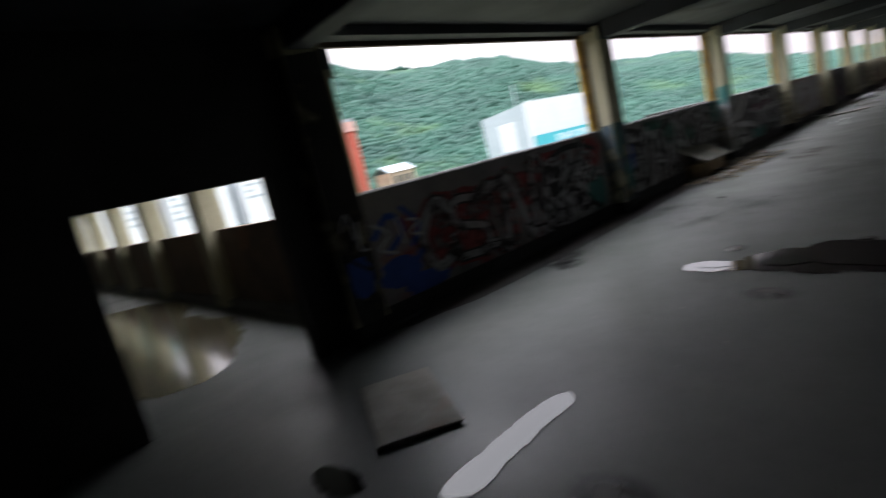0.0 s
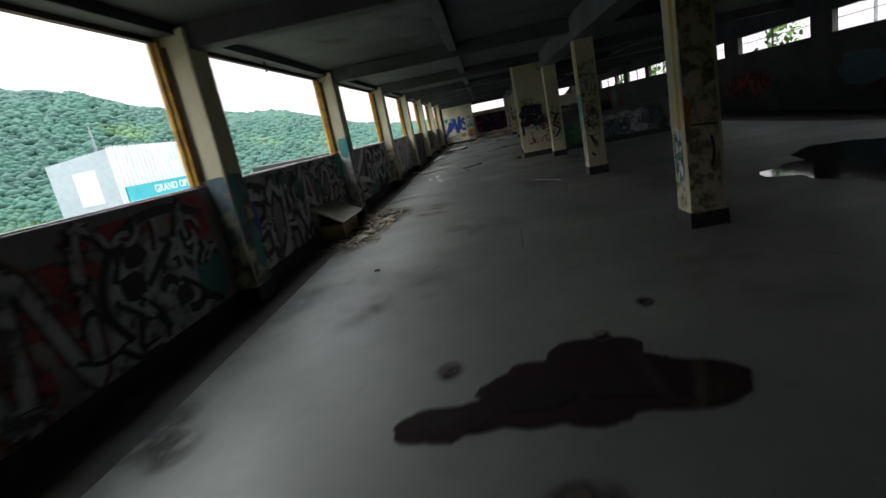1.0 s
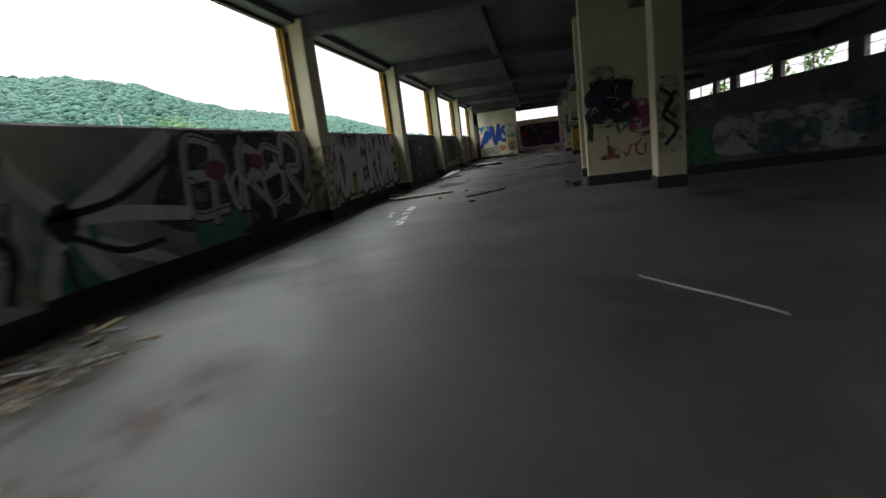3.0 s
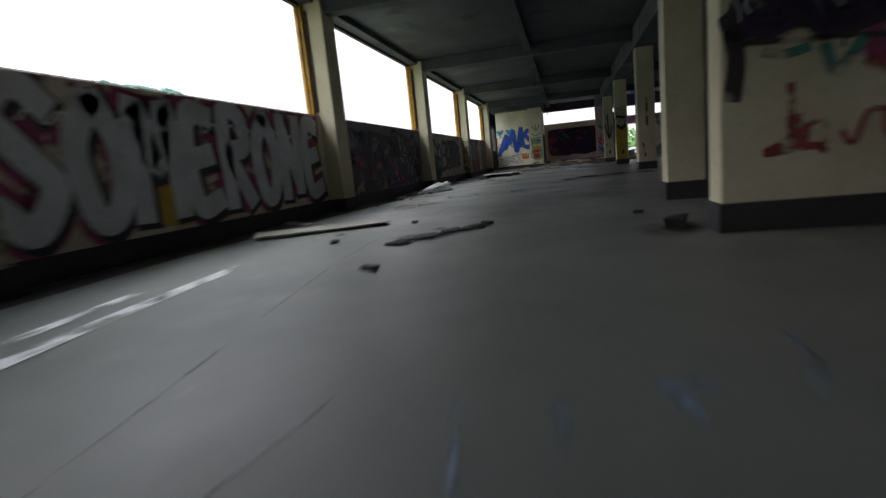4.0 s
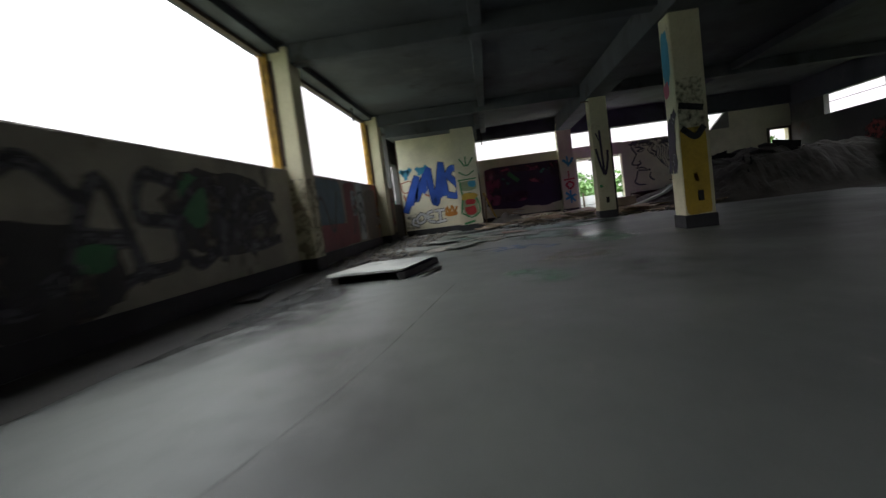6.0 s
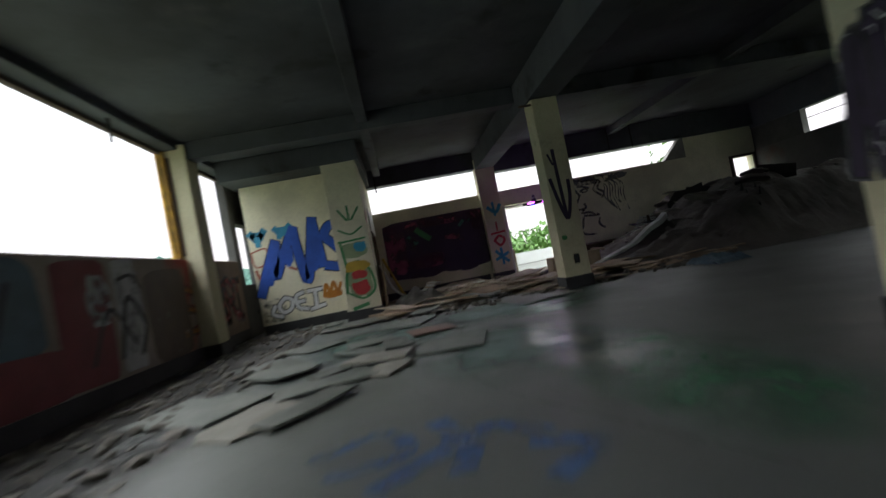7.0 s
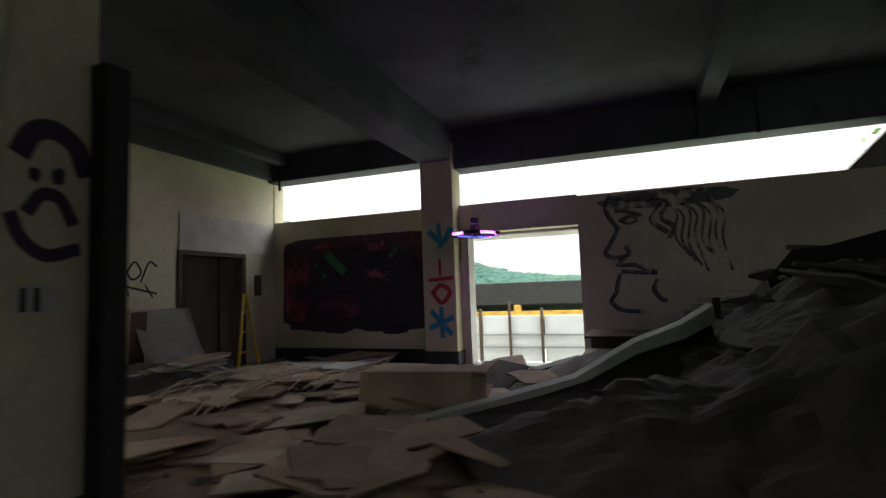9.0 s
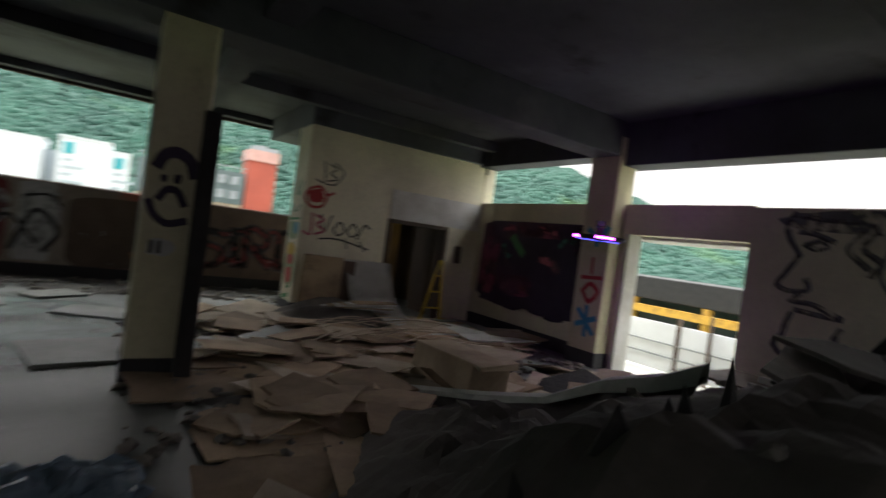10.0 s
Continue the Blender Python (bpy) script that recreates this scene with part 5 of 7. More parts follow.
bloom([(13.4, 8.25, 1.9, 0.55), (14.4, 7.95, 1.3, 0.55), (12.4, 8.35, 1.2, 0.45)], W_EARTH, "brown dirt spread over the floor", 0.0036)
bloom([(14.2, 8.1, 1.2, 0.4), (36.5, 7.9, 1.6, 0.8)], W_DUST, "pale plaster dust", 0.0040)
# the last five blooms paint shade onto the floor below the parapet
bloom([(9.2, 7.0, 1.1, 0.8), (12.0, 6.2, 1.5, 0.7), (17.0, 6.9, 1.4, 0.6), (15.5, 4.9, 1.8, 0.6), (25.5, 5.2, 1.6, 0.9), (31.5, 6.9, 1.5, 0.7), (33.8, 4.9, 1.5, 0.8), (8.4, 3.9, 1.2, 0.8), (19.0, 3.0, 2.0, 1.1), (28.0, 2.4, 2.2, 1.2), (35.5, 2.2, 2.2, 1.2), (13.0, 2.8, 1.8, 0.9), (9.0, 7.9, 2.6, 1.0), (17.0, 8.0, 2.6, 0.9), (26.9, 8.0, 2.0, 0.9), (33.2, 7.8, 1.6, 0.9), (38.2, 7.3, 1.6, 1.0)], W_CLOUD, "dark damp and painted shade cloud", 0.0022)
bloom([(25.9, 7.6, 1.2, 0.5), (35.2, 5.4, 0.9, 0.6), (14.2, 7.1, 1.0, 0.5)], W_RED, "rust-red stain", 0.0030)
# black blooms over the dark strip at the wall foot
bloom([(33.8, 8.25, 2.0, 0.95), (34.0, 8.3, 1.5, 0.7), (7.0, 8.25, 0.5, 0.25), (37.6, 7.9, 1.5, 0.75), (35.0, 8.2, 1.4, 0.5), (6.75, 8.0, 0.3, 0.2), (39.5, 8.0, 1.5, 0.7)], W_BLOT, "black smear by the wall", 0.0046)


def spill(name, lobes, material, label, category="puddle", lift=0.005, n=84):
    """One pool whose outline is the joined edge of overlapping lobes."""
    cx, cy = lobes[0][0], lobes[0][1]
    bm = bmesh.new()
    vs = []
    for i in range(n):
        a = 2 * math.pi * i / n
        dx, dy, far = math.cos(a), math.sin(a), 0.02
        for x, y, rx, ry in lobes:
            ox, oy = (cx - x) / rx, (cy - y) / ry
            ux, uy = dx / rx, dy / ry
            A, B, C = ux * ux + uy * uy, ox * ux + oy * uy, ox * ox + oy * oy - 1
            if B * B - A * C > 0:
                far = max(far, (-B + math.sqrt(B * B - A * C)) / A)
        k = 1 + 0.16 * noise.noise(Vector((dx * 2.2 + cx, dy * 2.2 + cy, 1))) + 0.07 * noise.noise(Vector((dx * 8, dy * 8, cx)))
        vs.append(bm.verts.new((cx + dx * far * k, cy + dy * far * k, lift)))
    bm.faces.new(vs)
    return tagged(part(name, bm, material), label, category)


spill("spill", [(6.85, 5.5, 0.38, 0.62), (6.75, 5.02, 0.26, 0.36), (6.68, 6.15, 0.16, 0.3), (7.25, 5.35, 0.2, 0.3)], M_MAROON, "dark red wet spill on the grey floor", "spill")
spill("spill", [(6.64, 6.32, 0.17, 0.26)], M_MAROON, "small dark wet spill on the floor", "spill", 0.009)
for x, y, rx, ry in ((7.26, 6.3, 0.18, 0.13), (5.95, 5.65, 0.2, 0.24), (7.47, 5.24, 0.1, 0.09), (7.94, 4.81, 0.13, 0.09), (9.9, 6.6, 0.06, 0.05)):
    spill("spill", [(x, y, rx, ry)], M_DAMP, "small dark wet spot on the floor", "spill")
spill("puddle", [(6.62, 4.9, 0.10, 0.09), (6.75, 5.35, 0.07, 0.12)], M_WATER, "thin water film on the dark spill", lift=0.010)
spill("puddle", [(6.66, 6.3, 0.07, 0.16)], M_WATER, "thin water film on the small spill", lift=0.013)
spill("puddle", [(6.78, 5.75, 0.12, 0.2)], M_WATER, "thin water film on the dark spill", lift=0.011)
spill("puddle", [(3.5, 6.27, 0.46, 0.10), (3.15, 6.26, 0.2, 0.11), (3.86, 6.26, 0.16, 0.09)], M_WATER, "long shallow puddle reflecting the windows")
spill("puddle", [(3.32, 5.55, 0.2, 0.28)], M_DAMP, "small round damp ring on the screed")
spill("puddle", [(2.72, 6.95, 0.10, 0.22)], M_WATER, "shallow puddle beside a board")
spill("puddle", [(11.5, 1.0, 1.0, 0.7), (11.9, 1.7, 0.35, 0.3), (13.0, 0.0, 0.8, 0.7), (12.6, 0.7, 0.7, 0.3), (10.4, 0.9, 0.6, 0.5)], M_WATER, "wide puddle near the far wall")
spill("puddle", [(29.95, 4.85, 0.34, 0.42), (29.55, 5.3, 0.22, 0.25), (30.05, 4.35, 0.2, 0.3), (29.1, 5.5, 0.3, 0.1)], M_DAMP, "dark damp ring with a ragged edge")
spill("puddle", [(29.9, 4.92, 0.22, 0.12), (29.95, 4.74, 0.10, 0.10), (29.75, 5.05, 0.12, 0.07)], M_WATER, "small bright puddle by a column", lift=0.009)
spill("puddle", [(2.9, 12.6, 1.2, 2.6), (3.4, 16.0, 1.0, 2.0)], M_MURK, "standing water across the side wing's floor")


# ---- loose boards and scraps ----
def sheet_mesh(name, lx, ly, th, seed, broken=0.25, n=9, material=None, curl=0.0):
    """A broken panel: a rectangle with torn corners and uneven edges, thickness, slight warp."""
    rnd = random.Random(seed)
    outline = []
    corners = [(-1, -1), (1, -1), (1, 1), (-1, 1)]
    for i, (cx, cy) in enumerate(corners):
        nx_, ny_ = corners[(i + 1) % 4]
        px, py = corners[i - 1]
        if rnd.random() < broken * 1.6:
            a, b = rnd.uniform(0.15, 0.8), rnd.uniform(0.15, 0.8)
            outline.append((cx + (px - cx) * a / 2, cy + (py - cy) * a / 2))
            if rnd.random() < 0.5:
                outline.append((cx * rnd.uniform(0.55, 0.8), cy * rnd.uniform(0.55, 0.8)))
            outline.append((cx + (nx_ - cx) * b / 2, cy + (ny_ - cy) * b / 2))
        else:
            outline.append((cx + rnd.uniform(-0.05, 0.05), cy + rnd.uniform(-0.05, 0.05)))
        if rnd.random() < 0.6:
            m = rnd.uniform(0.93, 1.03)
            outline.append(((cx + nx_) / 2 * (m if cx == nx_ else 1) + (rnd.uniform(-0.2, 0.2) if cx != nx_ else 0), (cy + ny_) / 2 * (m if cy == ny_ else 1) + (rnd.uniform(-0.2, 0.2) if cy != ny_ else 0)))
    outline = [(x * lx / 2, y * ly / 2) for x, y in outline]
    n = len(outline)
    bm = bmesh.new()
    lo = [bm.verts.new((x, y, curl * (x / lx) ** 2 + rnd.uniform(-1, 1) * th * 0.2)) for x, y in outline]
    hi = [bm.verts.new((v.co.x * 0.995, v.co.y * 0.995, v.co.z + th)) for v in lo]
    bm.faces.new(lo[::-1])
    bm.faces.new(hi)
    for i in range(n):
        j = (i + 1) % n
        bm.faces.new((lo[i], lo[j], hi[j], hi[i]))
    bmesh.ops.recalc_face_normals(bm, faces=bm.faces)
    me = bpy.data.meshes.new(name)
    bm.to_mesh(me)
    bm.free()
    me.materials.append(material)
    return me


def loose(name, me, x, y, z, rx, ry, rz, label, category, group=""):
    ob = new(name, me)
    ob.matrix_world = pose(x, y, z, rx, ry, rz)
    return tagged(ob, label, category, group)


def rect_board(name, cx, cy, lx, ly, th, rz, material, label, category="board", z=0.0, rx=0.0, ry=0.0):
    bm = bmesh.new()
    box(bm, (-lx / 2, -ly / 2, 0), (lx / 2, ly / 2, th), 0.004, 0.012, random.Random(int(cx * 100)))
    bmesh.ops.subdivide_edges(bm, edges=[e for e in bm.edges if e.calc_length() > 0.3], cuts=3)
    for v in bm.verts:
        v.co.z += 0.012 * noise.noise(v.co * 2 + Vector((cx, cy, 0)))
        v.co.x += 0.010 * noise.noise(v.co * 5 + Vector((cx, 3, 0)))
    ob = part(name, bm, material)
    ob.matrix_world = pose(cx, cy, z, rx, ry, rz)
    return tagged(ob, label, category)


rect_board("board", 3.47, 7.22, 0.95, 0.54, 0.03, 62, M_DAMPB, "square pale board lying on the floor", z=0.012)
rect_board("plank", 23.25, 7.82, 0.36, 1.3, 0.025, 28, M_DAMPB, "long pale splintered plank on the floor", "plank", z=0.015)
rect_board("plank", 24.15, 8.6, 0.09, 0.5, 0.025, -30, M_PALE, "short pale broken batten on the floor", "plank", z=0.012)
rc = random.Random(23)
for i in range(16):
    k = i / 15
    loose("charred_scrap", sheet_mesh("charred_scrap", rc.uniform(0.07, 0.2), rc.uniform(0.03, 0.08), 0.012, 230 + i, 0.4, 7, M_CHAR), 22.02 + 0.87 * k + rc.uniform(-0.05, 0.05), 6.69 - 0.58 * k + rc.uniform(-0.06, 0.06), 0.006,
          rc.uniform(-3, 3), rc.uniform(-4, 4), rc.uniform(0, 180), "charred black wood scrap on the floor", "debris", "charred scraps on the floor")
rect_board("brick", 22.06, 4.74, 0.11, 0.21, 0.06, 70, M_CHAR, "sooty black brick on the floor", "brick", z=0.008)
for x, y, s in ((21.2, 6.52, 0.06), (22.35, 7.28, 0.05), (22.95, 6.1, 0.05), (23.4, 6.9, 0.03), (22.95, 4.86, 0.035), (27.9, 8.3, 0.05), (28.6, 8.1, 0.045), (26.2, 8.35, 0.04), (10.2, 7.4, 0.035)):
    loose("chip", sheet_mesh("chip", s * 2.0, s, 0.02, int(x * 37 + y * 11), 0.35, 7, M_CHAR), x, y, 0.004, 0, 0, x * 97 % 180, "small dark charred chip on the floor", "debris", "chips on the floor")

# pale door leaf lying by the window wall
leaf = empty("door_leaf", (35.42, 7.47, 0), -8, "pale blue-grey door leaf lying on rotten battens", "door")
bm = bmesh.new()
box(bm, (-0.64, -0.40, 0.07), (0.66, 0.40, 0.105), 0.006, 0.02, random.Random(5))
part("panel", bm, M_PALE, leaf).matrix_parent_inverse = Matrix()
for a, b in (((-0.65, -0.42, 0.0), (0.70, -0.34, 0.068)), ((0.60, -0.33, 0.0), (0.68, 0.43, 0.068)), ((-0.63, 0.30, 0.0), (0.59, 0.38, 0.068))):
    bm = bmesh.new()
    box(bm, a, b, 0.004, 0.012, random.Random(9))
    part("edge_rail", bm, M_CHAR, leaf, "dark rotten edge rail").matrix_parent_inverse = Matrix()
rect_board("plank", 34.98, 6.93, 0.62, 0.035, 0.02, -14, M_CHAR, "thin dark lath on the floor", "plank", z=0.012)
rect_board("board", 34.5, 8.6, 0.7, 0.25, 0.03, 12, M_CHAR, "black rotten board by the wall", z=0.015)

# trough and leaning plank against the window wall
trough = empty("wall_trough", (13.3, 8.7, 0), 0, "boxed-in brown trough with a sloping pale lid against the wall", "trough")
boxes("box", [((12.82, 8.50, 0), (13.86, 8.93, 0.28))], M_BOARDW, trough, "weathered tan box", bevel=0.01, jitter=0.008)
bm = bmesh.new()
vs = [bm.verts.new(p) for p in ((12.62, 8.42, 0.30), (14.06, 8.42, 0.29), (13.98, 8.92, 0.58), (12.5, 8.92, 0.64), (12.62, 8.42, 0.325), (14.06, 8.42, 0.315), (13.98, 8.92, 0.605), (12.5, 8.92, 0.665))]
for q in ((0, 3, 2, 1), (4, 5, 6, 7), (0, 1, 5, 4), (1, 2, 6, 5), (2, 3, 7, 6), (3, 0, 4, 7)):
    bm.faces.new([vs[i] for i in q])
part("lid", bm, M_DAMPB, trough, "sloping grey lid board")
boxes("leg", [((12.84, 8.86, 0.28), (12.94, 8.92, 0.59))], M_BROWN, trough)
boxes("leg", [((13.7, 8.86, 0.28), (13.8, 8.92, 0.55))], M_BROWN, trough)


def rubble(name, count, x0, x1, y0, y1, smin, smax, material, seed, label, height=None, squash=0.6):
    """Broken lumps in one mesh."""
    rnd = np.random.RandomState(seed)
    bm = bmesh.new()
    bmesh.ops.create_icosphere(bm, subdivisions=1, radius=1)
    bv = np.array([v.co[:] for v in bm.verts])
    bf = np.array([[v.index for v in f.verts] for f in bm.faces])
    bm.free()
    V, Fc, base = [], [], 0
    for _ in range(count):
        x, y = rnd.uniform(x0, x1), rnd.uniform(y0, y1)
        s = rnd.uniform(smin, smax)
        w = bv * rnd.uniform(0.55, 1.2, (len(bv), 1)) * np.array([s * rnd.uniform(0.6, 1.6), s * rnd.uniform(0.6, 1.4), s * squash])
        a = rnd.uniform(0, 6.28)
        w = np.stack([w[:, 0] * math.cos(a) - w[:, 1] * math.sin(a), w[:, 0] * math.sin(a) + w[:, 1] * math.cos(a), w[:, 2]], 1)
        z = (height(x, y) if height else 0.0) - w[:, 2].min() * 0.7
        V.append(w + np.array([x, y, z]))
        Fc.append(bf + base)
        base += len(bv)
    me = bpy.data.meshes.new(name)
    me.from_pydata(np.concatenate(V).tolist(), [], np.concatenate(Fc).tolist())
    me.materials.append(material)
    return tagged(new(name, me), label, "rubble", kind="stuff")


rubble("rubble", 380, 11.9, 15.2, 7.8, 8.7, 0.006, 0.028, M_GREYB, 13, "pale plaster crumbs along the wall foot")
rubble("rubble", 320, 11.9, 15.4, 7.75, 8.7, 0.008, 0.035, M_BOARDW, 3, "plaster crumbs and splinters along the wall foot")
rubble("rubble", 160, 27.0, 31.0, 8.2, 8.85, 0.012, 0.05, M_RUBBLE, 5, "dark crumbs along the wall foot")
rubble("rubble", 350, 37.0, 44.2, 7.4, 8.8, 0.015, 0.06, M_RUBBLE, 6, "dark crumbs along the wall foot")
for i in range(34):
    r = random.Random(300 + i)
    loose("splinter", sheet_mesh("splinter", r.uniform(0.08, 0.32), r.uniform(0.025, 0.08), 0.014, 300 + i, 0.3, 6, r.choice((M_BOARDW, M_CHAR, M_CARD, M_GREYB, M_GREYB))), r.uniform(12.4, 15.6), r.uniform(7.95, 8.6), 0.015 + 0.01 * (i % 4),
          r.uniform(-4, 4), r.uniform(-6, 6), r.uniform(0, 180), "splintered board scrap by the wall", "debris", "scraps by the trough")

# plastic bag, floor wire
bm = bmesh.new()
bmesh.ops.create_icosphere(bm, subdivisions=4, radius=1)
for v in bm.verts:
    k = 1 + 0.35 * noise.noise(v.co * 2.1 + Vector((4, 0, 0))) + 0.16 * noise.noise(v.co * 6) + 0.07 * noise.noise(v.co * 14)
    v.co = Vector((v.co.x * 0.43 * k, v.co.y * (0.16 + 0.05 * v.co.x) * k, (max(v.co.z, -0.3) + 0.3) * (0.125 + 0.085 * v.co.x) * k))
bag = part("plastic_bag", bm, M_PLASTIC, None, smooth=True)
bag.matrix_world = pose(29.06, 8.13, 0.0, 0, 0, -43) @ Matrix.Scale(0.9, 4)
tagged(bag, "crumpled white plastic bag at the wall foot", "bag")
loose("stone", sheet_mesh("stone", 0.08, 0.06, 0.035, 271, 0.5, 8, M_GREYB), 27.2, 8.1, 0.004, 0, 0, 30, "small pale plaster lump on the floor", "stone")


def tube(name, pts, r, material, parent=None, label="", res=3):
    cu = bpy.data.curves.new(name, "CURVE")
    cu.dimensions, cu.bevel_depth, cu.bevel_resolution = "3D", r, res
    sp = cu.splines.new("NURBS")
    sp.points.add(len(pts) - 1)
    for q, p in zip(sp.points, pts):
        q.co = (*p, 1)
    sp.use_endpoint_u, sp.order_u = True, min(4, len(pts))
    ob = new(name, cu)
    dg = bpy.context.evaluated_depsgraph_get()
    me = bpy.data.meshes.new_from_object(ob.evaluated_get(dg))
    bpy.data.objects.remove(ob)
    me.materials.clear()
    me.materials.append(material)
    ob = new(name, me)
    if parent:
        ob.parent = parent
        ob.matrix_parent_inverse = parent.matrix_world.inverted()
    if label:
        ob["label"] = label
    return ob


tagged(tube("wire", [(15.95, 4.86, 0.006), (15.6, 4.68, 0.012), (15.4, 4.5, 0.008), (15.15, 4.38, 0.006)], 0.006, M_PALE), "thin pale wire lying on the floor", "wire")

# ---- the rubble-strewn end ----
CLEAR = ((38.4, 3.9), (39.3, 2.4), (40.1, 1.4), (40.8, 0.1), (41.3, -1.1))


def litter(count, x0, x1, y0, y1, mats, smin, smax, seed, label, zmax, tilt, group):
    rnd = random.Random(seed)
    kinds = [[sheet_mesh("board_piece", rnd.uniform(smin, smax), rnd.uniform(smin, smax) * 0.75, rnd.uniform(0.008, 0.022), seed * 50 + i, rnd.uniform(0.05, 0.35), 8, m, rnd.uniform(-0.05, 0.08)) for i in range(8)] for m in mats]
    for i in range(count):
        x, y = rnd.uniform(x0, x1), rnd.uniform(y0, y1)
        me = rnd.choice(rnd.choice(kinds))
        near = min(math.hypot(x - a, y - b) for a, b in CLEAR)
        k = min(1.0, near / 2.2)
        t = tilt * k
        loose("board_piece", me, x, y, 0.01 + zmax * rnd.random() ** 1.5 * k, rnd.uniform(-t, t), rnd.uniform(-t, t), rnd.uniform(0, 360), label, "debris", group)


litter(70, 42.2, 46.3, 2.4, 6.2, (M_CARD, M_CARD, M_BOARD), 0.4, 0.95, 1, "broken brown hardboard piece in the rubble", 0.12, 6, "boards strewn over the floor")
litter(48, 42.0, 44.2, 0.8, 4.2, (M_CARD, M_CARD, M_BOARD), 0.45, 0.95, 2, "broken brown hardboard piece in the rubble", 0.10, 6, "boards strewn over the floor")
litter(60, 42.0, 46.4, 3.6, 6.3, (M_CARD, M_FLATB, M_CARD, M_BOARD), 0.25, 0.8, 3, "pale plasterboard fragment in the rubble", 0.12, 6, "boards strewn over the floor")
litter(6, 42.3, 43.8, 5.6, 8.0, (M_FLATB, M_FLATB, M_CARD), 0.3, 0.9, 4, "flat board scrap on the wet floor", 0.03, 3, "boards strewn over the floor")
litter(9, 37.8, 39.8, 6.0, 7.4, (M_FLATB, M_DAMPB), 0.25, 0.75, 5, "thin board scrap on the floor", 0.02, 2, "boards strewn over the floor")
litter(24, 44.0, 46.6, 0.6, 3.2, (M_BOARD, M_CARD, M_CHAR), 0.3, 0.8, 6, "board scrap by the doorway", 0.2, 14, "boards strewn over the floor")
rubble("rubble", 900, 41.6, 46.5, 1.2, 6.3, 0.015, 0.07, M_RUBBLE, 12, "plaster crumbs between the broken boards")
for x, y, lx, ly, rz in ((38.5, 7.6, 0.9, 0.62, 60), (38.55, 6.7, 0.42, 0.72, 20), (39.1, 5.68, 0.55, 0.6, -12), (40.28, 5.78, 0.42, 0.5, 10), (40.3, 6.45, 0.45, 0.5, 12), (39.8, 7.3, 1.0, 0.45, 28), (41.6, 4.32, 1.35, 0.85, 14), (42.6, 6.9, 0.5, 0.9, 8), (41.5, 6.0, 0.9, 0.6, -20), (40.9, 7.2, 0.7, 0.5, 40)):
    rect_board("board", x, y, lx, ly, 0.016, rz, M_RUSTB if x == 40.28 else M_FLATB, "flat warped board lying on the wet screed", z=0.012)

# dark rippled sheets slumped on the floor before the corner room
bm = bmesh.new()
grid = []
for i in range(29):
    row = []
    for j in range(17):
        u, v = i / 28 * 2 - 1, j / 16 * 2 - 1
        x, y = 44.05 + 0.85 * u, 5.75 + 0.5 * v + 0.1 * u
        dome = max(0.0, 1 - u * u) * max(0.0, 1 - v * v)
        z = 0.012 + 0.30 * dome ** 0.7 + 0.05 * dome * math.sin(9 * v + 4 * u) + 0.05 * dome * noise.noise(Vector((x * 3, y * 4, 2)))
        row.append(bm.verts.new((x + 0.06 * noise.noise(Vector((x * 2, y * 2, 7))), y + 0.05 * noise.noise(Vector((x * 2, y * 2, 9))), z)))
    grid.append(row)
for a, b in zip(grid, grid[1:]):
    for j in range(16):
        bm.faces.new((a[j], a[j + 1], b[j + 1], b[j]))
bmesh.ops.solidify(bm, geom=bm.faces[:], thickness=0.01)
tagged(part("slumped_sheet", bm, M_RUBBLE, None, smooth=True), "dark rippled sheet slumped in a low heap", "sheet")

# stack of thin curved laths
laths = empty("lath_heap", (44.0, 5.2, 0), 0, "heap of bent pale plastic trunking strips", "strips")
for i in range(22):
    r = random.Random(700 + i)
    x, y = r.uniform(43.2, 44.8), r.uniform(4.0, 5.6)
    a = r.uniform(-0.6, 0.3)
    L = r.uniform(0.7, 1.6)
    tube("strip", [(x, y, 0.10), (x + L * 0.3 * math.cos(a), y + L * 0.3 * math.sin(a), 0.20 + 0.1 * r.random()), (x + L * 0.7 * math.cos(a + 0.3), y + L * 0.7 * math.sin(a + 0.3), 0.20), (x + L * math.cos(a + 0.5), y + L * math.sin(a + 0.5), 0.08)], 0.007, M_BOARD, laths, res=1)

# cardboard box
box_thing = empty("cardboard_box", (44.15, 2.75, 0), 0, "torn open tan cardboard box on the rubble", "box")
boxes("carton", [((43.93, 2.30, 0.0), (44.33, 3.22, 0.38))], M_CARDB, box_thing, bevel=0.012, jitter=0.02)
bm = bmesh.new()
box(bm, (43.94, 2.20, 0.36), (44.34, 2.30, 0.40), 0.003, 0.02, random.Random(4))
part("flap", bm, M_CARDB, box_thing, "bent open flap")

# curled sheet and boards leaning on the room's side wall
curl = bmesh.new()
prof = [(6.40, 0.88), (6.36, 0.84), (6.30, 0.62), (6.22, 0.40), (6.08, 0.24), (5.85, 0.13), (5.5, 0.07)]
rows = []
for j, (y, z) in enumerate((p.x, p.y) for p in smooth_line(prof, 3)):
    rows.append([curl.verts.new((44.42 + 0.78 * k / 6 + 0.012 * j * 0.6, y + 0.02 * math.sin(k), z)) for k in range(7)])
for a, b in zip(rows, rows[1:]):
    for k in range(6):
        curl.faces.new((a[k], a[k + 1], b[k + 1], b[k]))
bmesh.ops.solidify(curl, geom=curl.faces[:], thickness=0.012)
tagged(part("curled_sheet", curl, M_GREYB, None, smooth=True), "grey sheet slumped in a curve against the wall", "sheet")
rect_board("board", 44.08, 6.36, 0.62, 0.02, 0.9, 0, M_BOARDW, "tan board propped upright against the pilaster", z=0.0, rx=4)
